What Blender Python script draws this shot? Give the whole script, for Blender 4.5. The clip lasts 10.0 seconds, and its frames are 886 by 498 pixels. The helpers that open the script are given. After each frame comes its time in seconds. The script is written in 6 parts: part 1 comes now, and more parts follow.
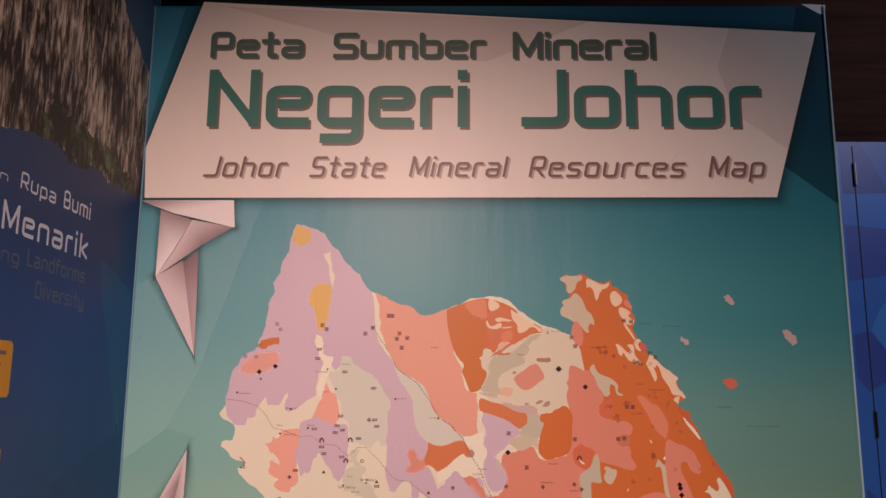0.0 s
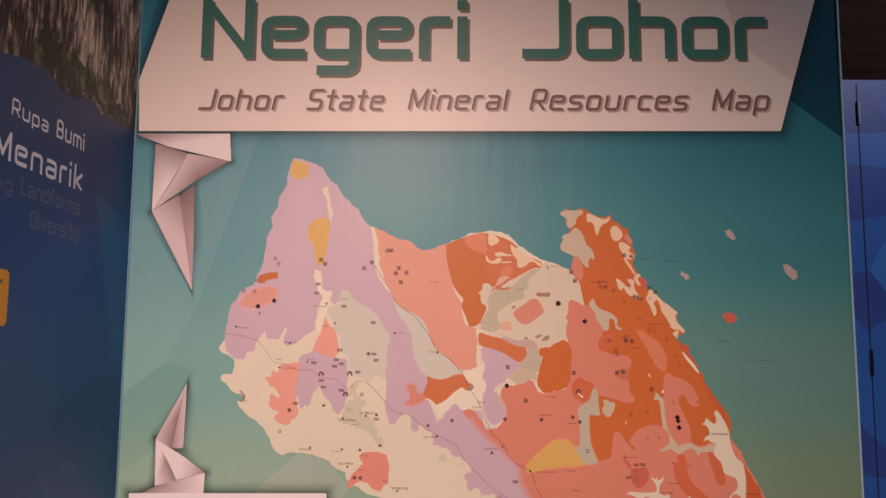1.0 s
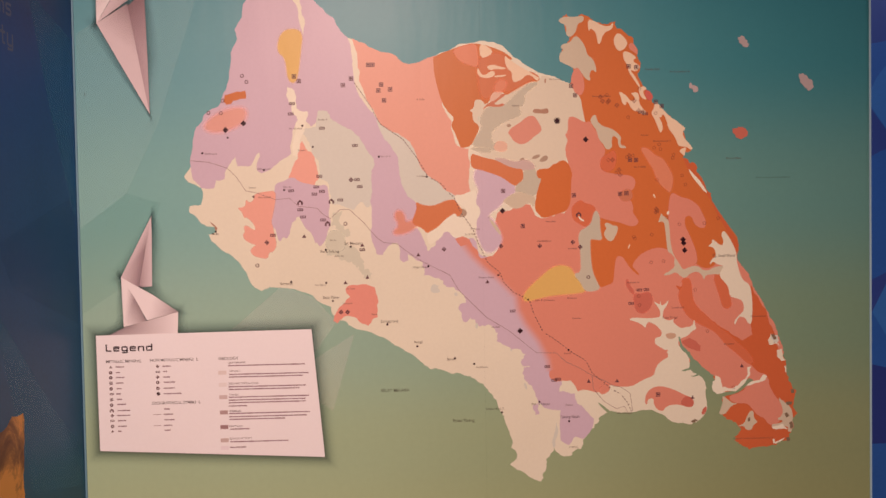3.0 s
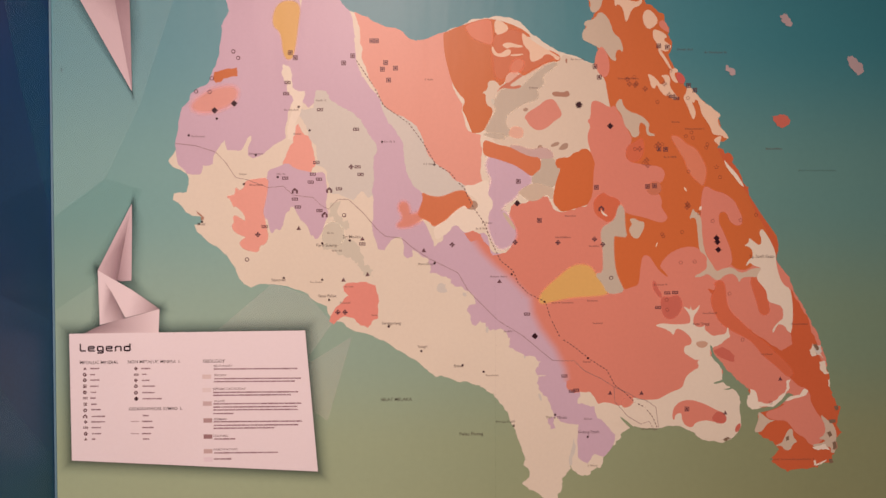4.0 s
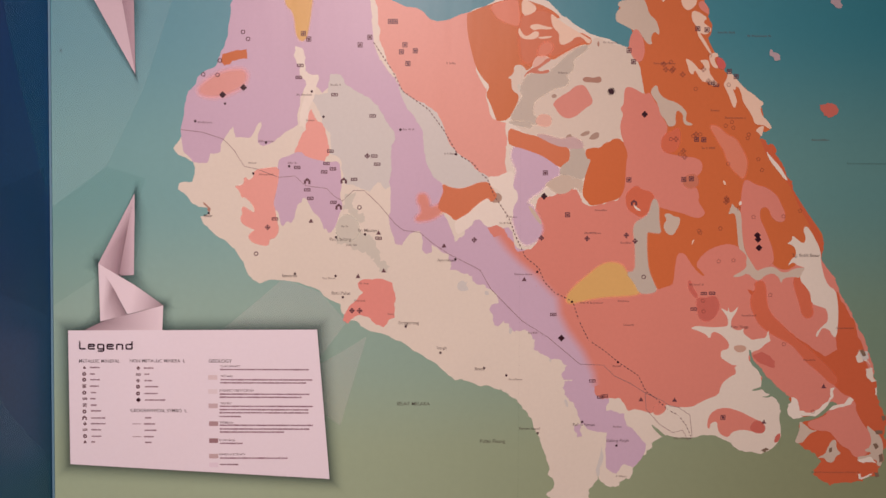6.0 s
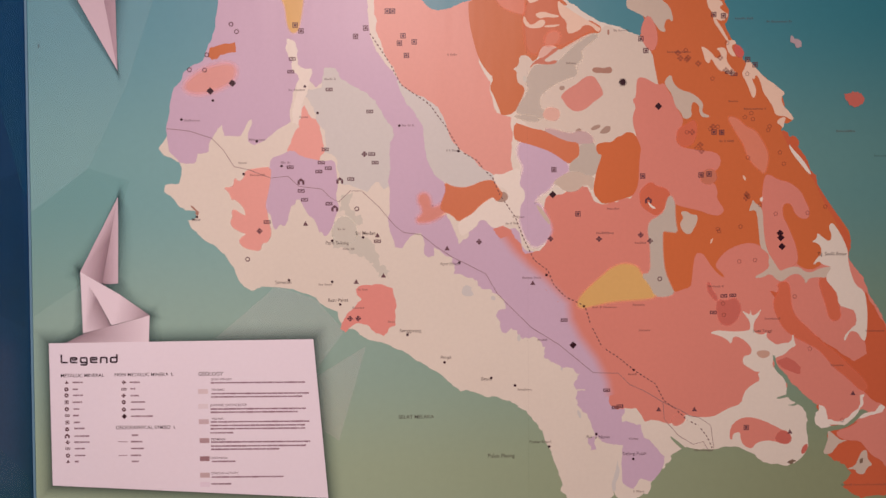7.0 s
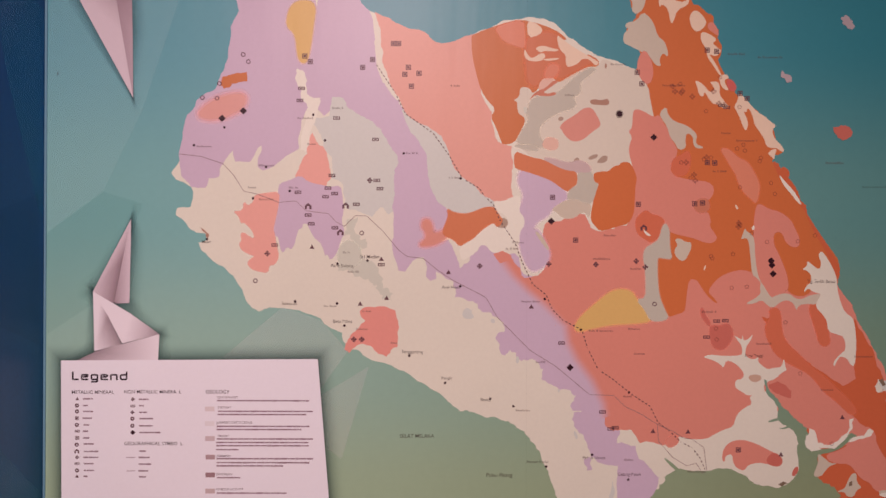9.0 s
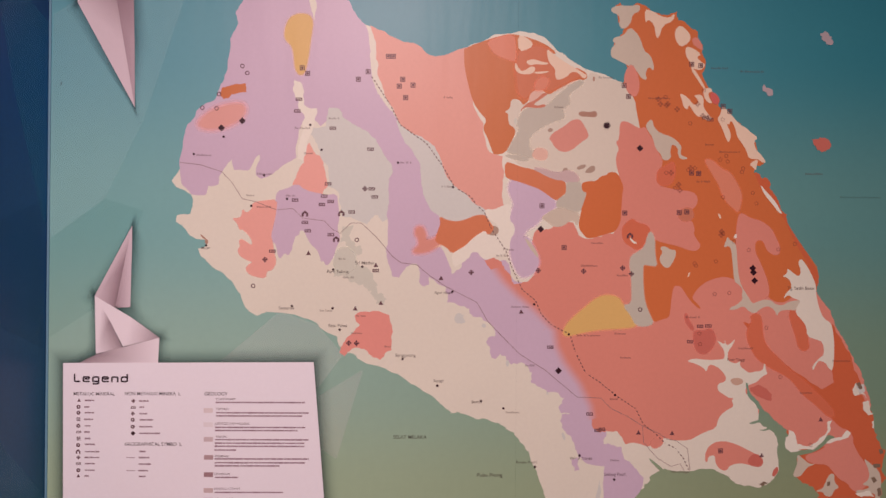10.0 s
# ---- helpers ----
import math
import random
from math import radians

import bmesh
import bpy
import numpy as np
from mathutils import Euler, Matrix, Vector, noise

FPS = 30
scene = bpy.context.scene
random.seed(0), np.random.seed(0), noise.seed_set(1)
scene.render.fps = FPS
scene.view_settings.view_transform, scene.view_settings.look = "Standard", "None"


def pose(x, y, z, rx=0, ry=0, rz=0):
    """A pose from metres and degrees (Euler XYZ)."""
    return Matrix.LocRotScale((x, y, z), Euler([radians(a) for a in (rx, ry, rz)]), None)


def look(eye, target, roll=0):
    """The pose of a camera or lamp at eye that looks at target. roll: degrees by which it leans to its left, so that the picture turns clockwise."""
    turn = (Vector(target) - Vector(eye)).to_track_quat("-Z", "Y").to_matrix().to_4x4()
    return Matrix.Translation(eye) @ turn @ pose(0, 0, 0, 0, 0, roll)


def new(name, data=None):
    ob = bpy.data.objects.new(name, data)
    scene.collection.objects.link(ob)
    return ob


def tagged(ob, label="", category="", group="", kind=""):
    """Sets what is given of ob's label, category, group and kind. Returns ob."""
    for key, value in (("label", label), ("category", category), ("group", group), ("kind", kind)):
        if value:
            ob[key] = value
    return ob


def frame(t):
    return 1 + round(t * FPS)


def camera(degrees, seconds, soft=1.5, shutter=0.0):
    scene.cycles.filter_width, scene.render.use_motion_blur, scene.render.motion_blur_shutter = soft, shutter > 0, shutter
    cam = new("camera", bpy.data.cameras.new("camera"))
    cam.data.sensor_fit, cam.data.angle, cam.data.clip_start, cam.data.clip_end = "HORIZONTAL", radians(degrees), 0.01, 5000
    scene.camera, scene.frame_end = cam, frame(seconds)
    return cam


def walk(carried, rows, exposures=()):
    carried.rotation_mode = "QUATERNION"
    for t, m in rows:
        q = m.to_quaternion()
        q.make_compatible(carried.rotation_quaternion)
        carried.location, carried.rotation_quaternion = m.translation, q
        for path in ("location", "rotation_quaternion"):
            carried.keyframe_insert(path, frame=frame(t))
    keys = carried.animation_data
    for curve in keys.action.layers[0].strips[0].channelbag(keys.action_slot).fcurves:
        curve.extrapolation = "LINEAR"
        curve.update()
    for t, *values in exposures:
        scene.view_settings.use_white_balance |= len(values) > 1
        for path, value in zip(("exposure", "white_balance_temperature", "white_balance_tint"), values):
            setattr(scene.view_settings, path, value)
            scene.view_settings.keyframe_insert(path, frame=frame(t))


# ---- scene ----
cam = camera(57.0, 10.0, soft=1.5)
PATH = [
    (0, (-0.119, -2.778, 1.591), (-0.146, -0.811, 1.949), 0.4),
    (0.5, (-0.127, -2.762, 1.562), (-0.142, -0.787, 1.879), 0.5),
    (1, (-0.127, -2.746, 1.541), (-0.146, -0.76, 1.779), 0.4),
    (1.5, (-0.133, -2.713, 1.5), (-0.143, -0.719, 1.655), 0.6),
    (2, (-0.128, -2.709, 1.463), (-0.089, -0.711, 1.546), 0.8),
    (2.5, (-0.183, -2.657, 1.407), (-0.157, -0.657, 1.401), 0.6),
    (3, (-0.227, -2.503, 1.371), (-0.144, -0.505, 1.314), -1.0),
    (4.5, (-0.197, -2.229, 1.327), (-0.165, -0.229, 1.293), 0.2),
    (5, (-0.209, -2.219, 1.33), (-0.199, -0.219, 1.292), -0.1),
    (5.5, (-0.223, -2.2, 1.342), (-0.2, -0.202, 1.275), 0.5),
    (7, (-0.228, -2.008, 1.331), (-0.209, -0.009, 1.282), -0.4),
    (7.5, (-0.225, -2.005, 1.324), (-0.232, -0.006, 1.245), 0.1),
    (8, (-0.229, -2.009, 1.331), (-0.23, -0.011, 1.253), 0.6),
    (8.5, (-0.228, -2.017, 1.332), (-0.214, -0.018, 1.272), 0.7),
    (9, (-0.232, -2.074, 1.336), (-0.214, -0.074, 1.342), 0.2),
    (9.5, (-0.246, -2.139, 1.318), (-0.191, -0.14, 1.35), 0.5),
    (10, (-0.235, -2.139, 1.348), (-0.197, -0.14, 1.359), 0.4),
]
EXPOSURES = [(0.0, -0.21, 6850, 14), (1.5, -0.22, 6900, 14), (3.0, -0.09, 6950, 13), (4.5, -0.15, 6350, 14), (7.0, -0.2, 5900, 14), (10.0, -0.21, 5820, 13)]
walk(cam, [(t, look(eye, target, roll)) for t, eye, target, roll in PATH], EXPOSURES)

# ---- light: a warm track spotlight before the panel, an added fill for the partition ----
world = bpy.data.worlds.new("hall_air")
scene.world = world
world.use_nodes = True
world.node_tree.nodes["Background"].inputs[0].default_value = (0.03, 0.03, 0.035, 1)
world.node_tree.nodes["Background"].inputs[1].default_value = 0.3
WARM = (1.0, 0.67, 0.585)


def area_lamp(name, eye, target, power, size, color):
    data = bpy.data.lights.new(name, "AREA")
    data.shape, data.size, data.energy, data.color = "DISK", size, power, color
    ob = new(name, data)
    ob.matrix_world = look(eye, target)
    return ob


def spot_lamp(name, eye, target, power, size, color, angle, blend=1.0):
    data = bpy.data.lights.new(name, "SPOT")
    data.shadow_soft_size, data.energy, data.color = size, power, color
    data.spot_size, data.spot_blend = radians(angle), blend
    ob = new(name, data)
    ob.matrix_world = look(eye, target)
    return ob


spot_lamp("spotlight_beam", (-0.55, -4.4, 3.4), (-0.42, 0.0, 0.3), 1120, 0.2, WARM, 70)
# Added fill lamp without a known source; brightens the blue partition.
area_lamp("partition_fill", (2.7, -0.6, 3.7), (2.2, 1.2, 1.9), 22, 0.3, (0.78, 0.84, 1.0))


# ---- materials ----
def linear(c):
    c = c / 255
    return c / 12.92 if c < 0.04045 else ((c + 0.055) / 1.055) ** 2.4


def ink(r, g, b):
    """Base colour of a print whose swatch looks (r, g, b) under the hall's warm light."""
    return (linear(r) * 1.05, linear(g) * 1.30, linear(b) * 1.32, 1)


def nodes_of(name):
    m = bpy.data.materials.new(name)
    m.use_nodes = True
    t = m.node_tree
    return m, t, t.nodes["Principled BSDF"]


def mottled(t, color, amount, scale, target, detail=4.0):
    """Colour with light mottling at two scales, from a socket or a value."""
    tex = t.nodes.new("ShaderNodeTexCoord")
    big = t.nodes.new("ShaderNodeTexNoise")
    big.inputs["Scale"].default_value, big.inputs["Detail"].default_value = scale, detail
    fine = t.nodes.new("ShaderNodeTexNoise")
    fine.inputs["Scale"].default_value, fine.inputs["Detail"].default_value = scale * 45, 2.0
    t.links.new(tex.outputs["Object"], big.inputs["Vector"])
    t.links.new(tex.outputs["Object"], fine.inputs["Vector"])
    add = t.nodes.new("ShaderNodeMath")
    add.operation = "MULTIPLY_ADD"
    add.inputs[1].default_value = 0.5
    t.links.new(fine.outputs["Fac"], add.inputs[0])
    t.links.new(big.outputs["Fac"], add.inputs[2])
    span = t.nodes.new("ShaderNodeMapRange")
    span.inputs["From Min"].default_value, span.inputs["From Max"].default_value = 0.4, 1.1
    span.inputs["To Min"].default_value, span.inputs["To Max"].default_value = 1 - amount, 1 + amount
    t.links.new(add.outputs[0], span.inputs["Value"])
    mix = t.nodes.new("ShaderNodeVectorMath")
    mix.operation = "SCALE"
    if isinstance(color, tuple):
        mix.inputs[0].default_value = color[:3]
    else:
        t.links.new(color, mix.inputs[0])
    t.links.new(span.outputs[0], mix.inputs["Scale"])
    t.links.new(mix.outputs[0], target)
    return fine


def sheen(t, shader, roughness, specular):
    """Satin lamination with faint waves in the stretched sheet."""
    shader.inputs["Roughness"].default_value = roughness
    shader.inputs["Specular IOR Level"].default_value = specular
    tex = t.nodes.new("ShaderNodeTexCoord")
    wave = t.nodes.new("ShaderNodeTexNoise")
    wave.inputs["Scale"].default_value, wave.inputs["Detail"].default_value = 3.0, 3.0
    stretch = t.nodes.new("ShaderNodeMapping")
    stretch.inputs["Scale"].default_value = (2.4, 1.0, 0.5)
    t.links.new(tex.outputs["Object"], stretch.inputs["Vector"])
    t.links.new(stretch.outputs[0], wave.inputs["Vector"])
    bump = t.nodes.new("ShaderNodeBump")
    bump.inputs["Strength"].default_value, bump.inputs["Distance"].default_value = 0.12, 0.02
    t.links.new(wave.outputs["Fac"], bump.inputs["Height"])
    t.links.new(bump.outputs[0], shader.inputs["Normal"])


def print_ink(name, color, amount=0.05, roughness=0.38, specular=0.2):
    m, t, s = nodes_of(name)
    INK_OF[m.name] = color
    mottled(t, color, amount, 2.2, s.inputs["Base Color"])
    sheen(t, s, roughness, specular)
    return m


INK_OF = {}


def blend_ink(inner, outer):
    """Ink that runs from one colour into another over the width of its strip."""
    m, t, s = nodes_of("blended_ink")
    uv = t.nodes.new("ShaderNodeUVMap")
    uv.uv_map = "strip"
    split = t.nodes.new("ShaderNodeSeparateXYZ")
    t.links.new(uv.outputs[0], split.inputs[0])
    ramp = t.nodes.new("ShaderNodeValToRGB")
    ramp.color_ramp.interpolation = "EASE"
    ramp.color_ramp.elements[0].color, ramp.color_ramp.elements[1].color = outer, inner
    t.links.new(split.outputs[0], ramp.inputs[0])
    mottled(t, ramp.outputs[0], 0.05, 2.2, s.inputs["Base Color"])
    sheen(t, s, 0.38, 0.2)
    return m


def wash_ink(name, color, strength):
    """Translucent ink laid over the backdrop."""
    m, t, s = nodes_of(name)
    solid = 1 - math.sqrt(1 - strength)
    mottled(t, tuple(min(0.95, c * strength / solid) for c in color[:3]), 0.05, 2.0, s.inputs["Base Color"])
    sheen(t, s, 0.38, 0.2)
    s.inputs["Alpha"].default_value = solid
    return m


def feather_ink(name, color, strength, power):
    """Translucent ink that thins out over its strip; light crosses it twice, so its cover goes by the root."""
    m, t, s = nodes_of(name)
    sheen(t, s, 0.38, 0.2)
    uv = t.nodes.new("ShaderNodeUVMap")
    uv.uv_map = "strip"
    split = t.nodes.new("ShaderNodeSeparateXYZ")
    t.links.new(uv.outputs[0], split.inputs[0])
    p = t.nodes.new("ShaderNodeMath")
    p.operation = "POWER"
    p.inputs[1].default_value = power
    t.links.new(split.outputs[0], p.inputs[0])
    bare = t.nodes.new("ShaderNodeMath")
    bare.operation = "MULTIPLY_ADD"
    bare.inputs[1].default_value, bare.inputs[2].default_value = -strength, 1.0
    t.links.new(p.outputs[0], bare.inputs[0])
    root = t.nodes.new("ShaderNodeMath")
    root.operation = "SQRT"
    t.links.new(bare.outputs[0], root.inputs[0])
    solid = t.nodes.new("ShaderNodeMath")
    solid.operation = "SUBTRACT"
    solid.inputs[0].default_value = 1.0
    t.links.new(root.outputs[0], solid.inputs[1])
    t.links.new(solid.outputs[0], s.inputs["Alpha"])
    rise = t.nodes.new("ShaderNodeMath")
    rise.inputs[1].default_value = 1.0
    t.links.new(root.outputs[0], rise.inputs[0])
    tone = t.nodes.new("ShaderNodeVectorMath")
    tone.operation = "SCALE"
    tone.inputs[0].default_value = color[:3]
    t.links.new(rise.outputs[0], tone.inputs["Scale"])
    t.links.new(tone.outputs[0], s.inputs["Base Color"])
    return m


def ramp_on(t, socket, stops, low, high):
    span = t.nodes.new("ShaderNodeMapRange")
    span.inputs["From Min"].default_value, span.inputs["From Max"].default_value = low, high
    t.links.new(socket, span.inputs["Value"])
    ramp = t.nodes.new("ShaderNodeValToRGB")
    ramp.color_ramp.interpolation = "EASE"
    while len(ramp.color_ramp.elements) < len(stops):
        ramp.color_ramp.elements.new(0.5)
    for e, (at, color) in zip(ramp.color_ramp.elements, stops):
        e.position, e.color = (at - low) / (high - low), color
    t.links.new(span.outputs[0], ramp.inputs[0])
    return ramp.outputs[0]


def backdrop_ink():
    """The sea of the map: teal above, sea green below, olive at the lower east."""
    m, t, s = nodes_of("backdrop_ink")
    tex = t.nodes.new("ShaderNodeTexCoord")
    split = t.nodes.new("ShaderNodeSeparateXYZ")
    t.links.new(tex.outputs["Object"], split.inputs[0])
    west = ramp_on(t, split.outputs["Z"], [(0.3, ink(174, 176, 134)), (0.7, ink(158, 170, 140)), (1.05, ink(146, 168, 152)), (1.45, ink(120, 158, 154)),
                                           (1.9, ink(98, 144, 152)), (2.3, ink(80, 134, 148)), (2.6, ink(36, 104, 126)), (3.0, ink(26, 90, 116))], 0.0, 3.2)
    # East tones at mid height lifted slightly, for gloss near the right edge.
    east = ramp_on(t, split.outputs["Z"], [(0.3, ink(140, 136, 94)), (0.7, ink(130, 134, 100)), (1.05, ink(112, 132, 110)), (1.45, ink(92, 131, 126)),
                                           (1.9, ink(56, 117, 126)), (2.3, ink(40, 106, 120)), (2.6, ink(26, 92, 112)), (3.0, ink(18, 74, 96))], 0.0, 3.2)
    across = t.nodes.new("ShaderNodeMapRange")
    across.interpolation_type = "SMOOTHSTEP"
    across.inputs["From Min"].default_value, across.inputs["From Max"].default_value = -0.95, 1.05
    t.links.new(split.outputs["X"], across.inputs["Value"])
    mix = t.nodes.new("ShaderNodeMix")
    mix.data_type = "RGBA"
    t.links.new(across.outputs[0], mix.inputs["Factor"])
    t.links.new(west, mix.inputs["A"])
    t.links.new(east, mix.inputs["B"])
    for a, b in ((west, "A"), (east, "B")):
        t.links.new(a, [i for i in mix.inputs if i.name == b and i.type == "RGBA"][0])
    mottled(t, [o for o in mix.outputs if o.type == "RGBA"][0], 0.05, 1.2, s.inputs["Base Color"])
    sheen(t, s, 0.38, 0.2)
    return m


def mural_ink():
    m, t, s = nodes_of("mural_ink")
    tex = t.nodes.new("ShaderNodeTexCoord")
    split = t.nodes.new("ShaderNodeSeparateXYZ")
    t.links.new(tex.outputs["Object"], split.inputs[0])
    tone = ramp_on(t, split.outputs["Z"], [(0.3, ink(20, 76, 92)), (0.9, ink(18, 70, 106)), (1.4, ink(12, 66, 120)), (1.8, ink(8, 62, 124)), (2.1, ink(12, 52, 100)), (2.5, ink(34, 56, 84)), (2.9, ink(66, 84, 108))], 0.0, 3.2)
    mottled(t, tone, 0.2, 2.5, s.inputs["Base Color"])
    sheen(t, s, 0.45, 0.3)
    return m


def rock_ink(name, dark, pale, level, stretch):
    """Photographic print of a streaked cliff."""
    m, t, s = nodes_of(name)
    tex = t.nodes.new("ShaderNodeTexCoord")
    lay = t.nodes.new("ShaderNodeMapping")
    lay.inputs["Scale"].default_value = stretch
    lay.inputs["Rotation"].default_value = (0.12, 0, 0)
    t.links.new(tex.outputs["Object"], lay.inputs["Vector"])
    n = t.nodes.new("ShaderNodeTexNoise")
    n.inputs["Scale"].default_value, n.inputs["Detail"].default_value, n.inputs["Roughness"].default_value, n.inputs["Distortion"].default_value = 7.0, 9.0, 0.68, 0.7
    t.links.new(lay.outputs[0], n.inputs["Vector"])
    wide = t.nodes.new("ShaderNodeTexNoise")
    wide.inputs["Scale"].default_value, wide.inputs["Detail"].default_value = 3.2, 3.0
    t.links.new(tex.outputs["Object"], wide.inputs["Vector"])
    mul = t.nodes.new("ShaderNodeMath")
    mul.operation = "MULTIPLY_ADD"
    mul.inputs[1].default_value = 0.55
    t.links.new(wide.outputs["Fac"], mul.inputs[0])
    t.links.new(n.outputs["Fac"], mul.inputs[2])
    ramp = t.nodes.new("ShaderNodeValToRGB")
    e = ramp.color_ramp.elements
    e[0].position, e[0].color = level, dark
    e[1].position, e[1].color = level + 0.2, pale
    mid = e.new(level + 0.08)
    mid.color = tuple(0.6 * a + 0.25 * b for a, b in zip(dark, pale))
    t.links.new(mul.outputs[0], ramp.inputs[0])
    t.links.new(ramp.outputs[0], s.inputs["Base Color"])
    sheen(t, s, 0.5, 0.3)
    return m


def plain(name, color, roughness=0.6, amount=0.12, scale=3.0, metallic=0.0, bump=0.0):
    m, t, s = nodes_of(name)
    fine = mottled(t, color, amount, scale, s.inputs["Base Color"])
    s.inputs["Roughness"].default_value, s.inputs["Metallic"].default_value = roughness, metallic
    if bump:
        b = t.nodes.new("ShaderNodeBump")
        b.inputs["Strength"].default_value, b.inputs["Distance"].default_value = bump, 0.004
        t.links.new(fine.outputs["Fac"], b.inputs["Height"])
        t.links.new(b.outputs[0], s.inputs["Normal"])
    return m


def planks(name, dark, pale):
    m, t, s = nodes_of(name)
    tex = t.nodes.new("ShaderNodeTexCoord")
    lay = t.nodes.new("ShaderNodeMapping")
    lay.inputs["Scale"].default_value = (0.6, 1.0, 9.0)
    t.links.new(tex.outputs["Object"], lay.inputs["Vector"])
    n = t.nodes.new("ShaderNodeTexNoise")
    n.inputs["Scale"].default_value, n.inputs["Detail"].default_value = 3.0, 7.0
    t.links.new(lay.outputs[0], n.inputs["Vector"])
    ramp = t.nodes.new("ShaderNodeValToRGB")
    ramp.color_ramp.elements[0].color, ramp.color_ramp.elements[1].color = dark, pale
    ramp.color_ramp.elements[0].position, ramp.color_ramp.elements[1].position = 0.3, 0.7
    t.links.new(n.outputs["Fac"], ramp.inputs[0])
    t.links.new(ramp.outputs[0], s.inputs["Base Color"])
    s.inputs["Roughness"].default_value, s.inputs["Specular IOR Level"].default_value = 0.85, 0.1
    return m


CREAM = print_ink("cream_ink", ink(215, 198, 180))
CREAM_LIGHT = print_ink("light_cream_ink", ink(222, 205, 188))
LILAC = print_ink("lilac_ink", ink(194, 163, 177))
GREY = print_ink("stone_grey_ink", ink(198, 188, 178))
GREY_PALE = print_ink("pale_stone_ink", ink(196, 185, 168))
SALMON = print_ink("salmon_ink", ink(207, 126, 108))
SALMON_LIGHT = print_ink("light_salmon_ink", ink(214, 147, 130))
SALMON_DEEP = print_ink("deep_salmon_ink", ink(217, 136, 122))
SALMON_SOFT = print_ink("soft_salmon_ink", ink(221, 152, 137))
SALMON_DULL = print_ink("dull_salmon_ink", ink(205, 132, 115))
SALMON_PALE = print_ink("pale_salmon_ink", ink(212, 165, 145))
SALMON_DARK = print_ink("dark_salmon_ink", ink(190, 100, 85))
PEACH = print_ink("peach_ink", ink(210, 146, 134))
PINK_PALE = print_ink("pale_pink_ink", ink(176, 150, 150))
ORANGE = print_ink("orange_ink", ink(191, 106, 61))
ORANGE_RED = print_ink("red_orange_ink", ink(196, 102, 56))
ORANGE_DEEP = print_ink("deep_orange_ink", ink(194, 93, 58))
ORANGE_DULL = print_ink("dull_orange_ink", ink(200, 102, 72))
# Cream darkened to carry the weaker light on the panel's right side.
CREAM_DIM = print_ink("dim_cream_ink", ink(194, 172, 152))
CREAM_WARM = print_ink("warm_cream_ink", ink(222, 186, 160))
CREAM_BASIN = print_ink("basin_cream_ink", ink(207, 187, 168))
GREY_BASIN = print_ink("basin_grey_ink", ink(184, 168, 151))
LILAC_GREY = print_ink("grey_lilac_ink", ink(190, 158, 152))
GREY_SALMON = print_ink("grey_salmon_ink", ink(190, 150, 128))
ORANGE_SOFT = print_ink("soft_orange_ink", ink(196, 110, 76))
ORANGE_WARM = print_ink("warm_orange_ink", ink(198, 112, 74))
ORANGE_BROWN = print_ink("brown_orange_ink", ink(190, 112, 86))
SALMON_WARM = print_ink("warm_salmon_ink", ink(208, 124, 96))
SALMON_RED = print_ink("red_salmon_ink", ink(196, 92, 82))
STONE_BROWN = print_ink("stone_brown_ink", ink(164, 134, 116))
YELLOW = print_ink("yellow_ink", ink(208, 162, 96))
BROWN = print_ink("brown_ink", ink(165, 120, 100))
SPECK = print_ink("speck_ink", ink(122, 98, 80))
PALE = wash_ink("pale_wash", ink(150, 195, 215), 0.17)
PALE_FAINT = wash_ink("faint_pale_wash", ink(195, 205, 190), 0.24)
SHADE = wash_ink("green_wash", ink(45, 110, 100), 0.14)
DARK_DEEP = wash_ink("deep_teal_wash", ink(10, 44, 62), 0.74)
DARK_FAINT = wash_ink("blue_wash", ink(70, 140, 165), 0.35)
BACKDROP = backdrop_ink()
CARD_WHITE = print_ink("card_white", ink(228, 210, 213), 0.03)
BANNER_WHITE = print_ink("banner_white", ink(224, 200, 194), 0.03)
# Facet grey, deepened to carry part of the light's falloff at the right end.
BANNER_GREY = wash_ink("banner_grey_wash", ink(146, 118, 116), 0.27)
BANNER_PALE = wash_ink("banner_pale_wash", ink(240, 225, 220), 0.3)
# Three tones of one white paper draw the fold's lit and shaded faces.
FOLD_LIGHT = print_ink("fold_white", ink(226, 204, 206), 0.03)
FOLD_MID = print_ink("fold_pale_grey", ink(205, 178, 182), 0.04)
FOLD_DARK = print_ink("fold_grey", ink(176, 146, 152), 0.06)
# Dark ink fading outward; paints the drop shadows of banner and card.
DROP_SHADOW = feather_ink("drop_shadow_ink", ink(24, 40, 44), 0.8, 1.8)
# Shade in the creases, painted as a darker gradient.
FOLD_SHADE = feather_ink("fold_shade_ink", ink(112, 80, 86), 0.8, 1.1)
# Drop shadow round the folds, painted in fading dark ink.
FOLD_SHADOW = feather_ink("fold_shadow_ink", ink(30, 48, 52), 0.62, 1.6)
TITLE_TYPE = print_ink("title_lettering_ink", ink(74, 92, 86), 0.06)
GREEN_TYPE = print_ink("green_lettering_ink", ink(58, 105, 97), 0.06)
GREEN_TYPE_DARK = print_ink("grey_lettering_ink", ink(112, 96, 92), 0.06)
TYPE_BROWN = print_ink("brown_lettering_ink", ink(118, 88, 86), 0.05)
TYPE_PALE = print_ink("pale_brown_lettering_ink", ink(176, 146, 140), 0.05)
DARK_TYPE = print_ink("dark_lettering_ink", ink(44, 30, 38), 0.05)
MARK_INK = wash_ink("mark_ink", ink(92, 56, 62), 0.94)
FAINT_MARK = wash_ink("faint_mark_ink", ink(120, 62, 52), 0.6)
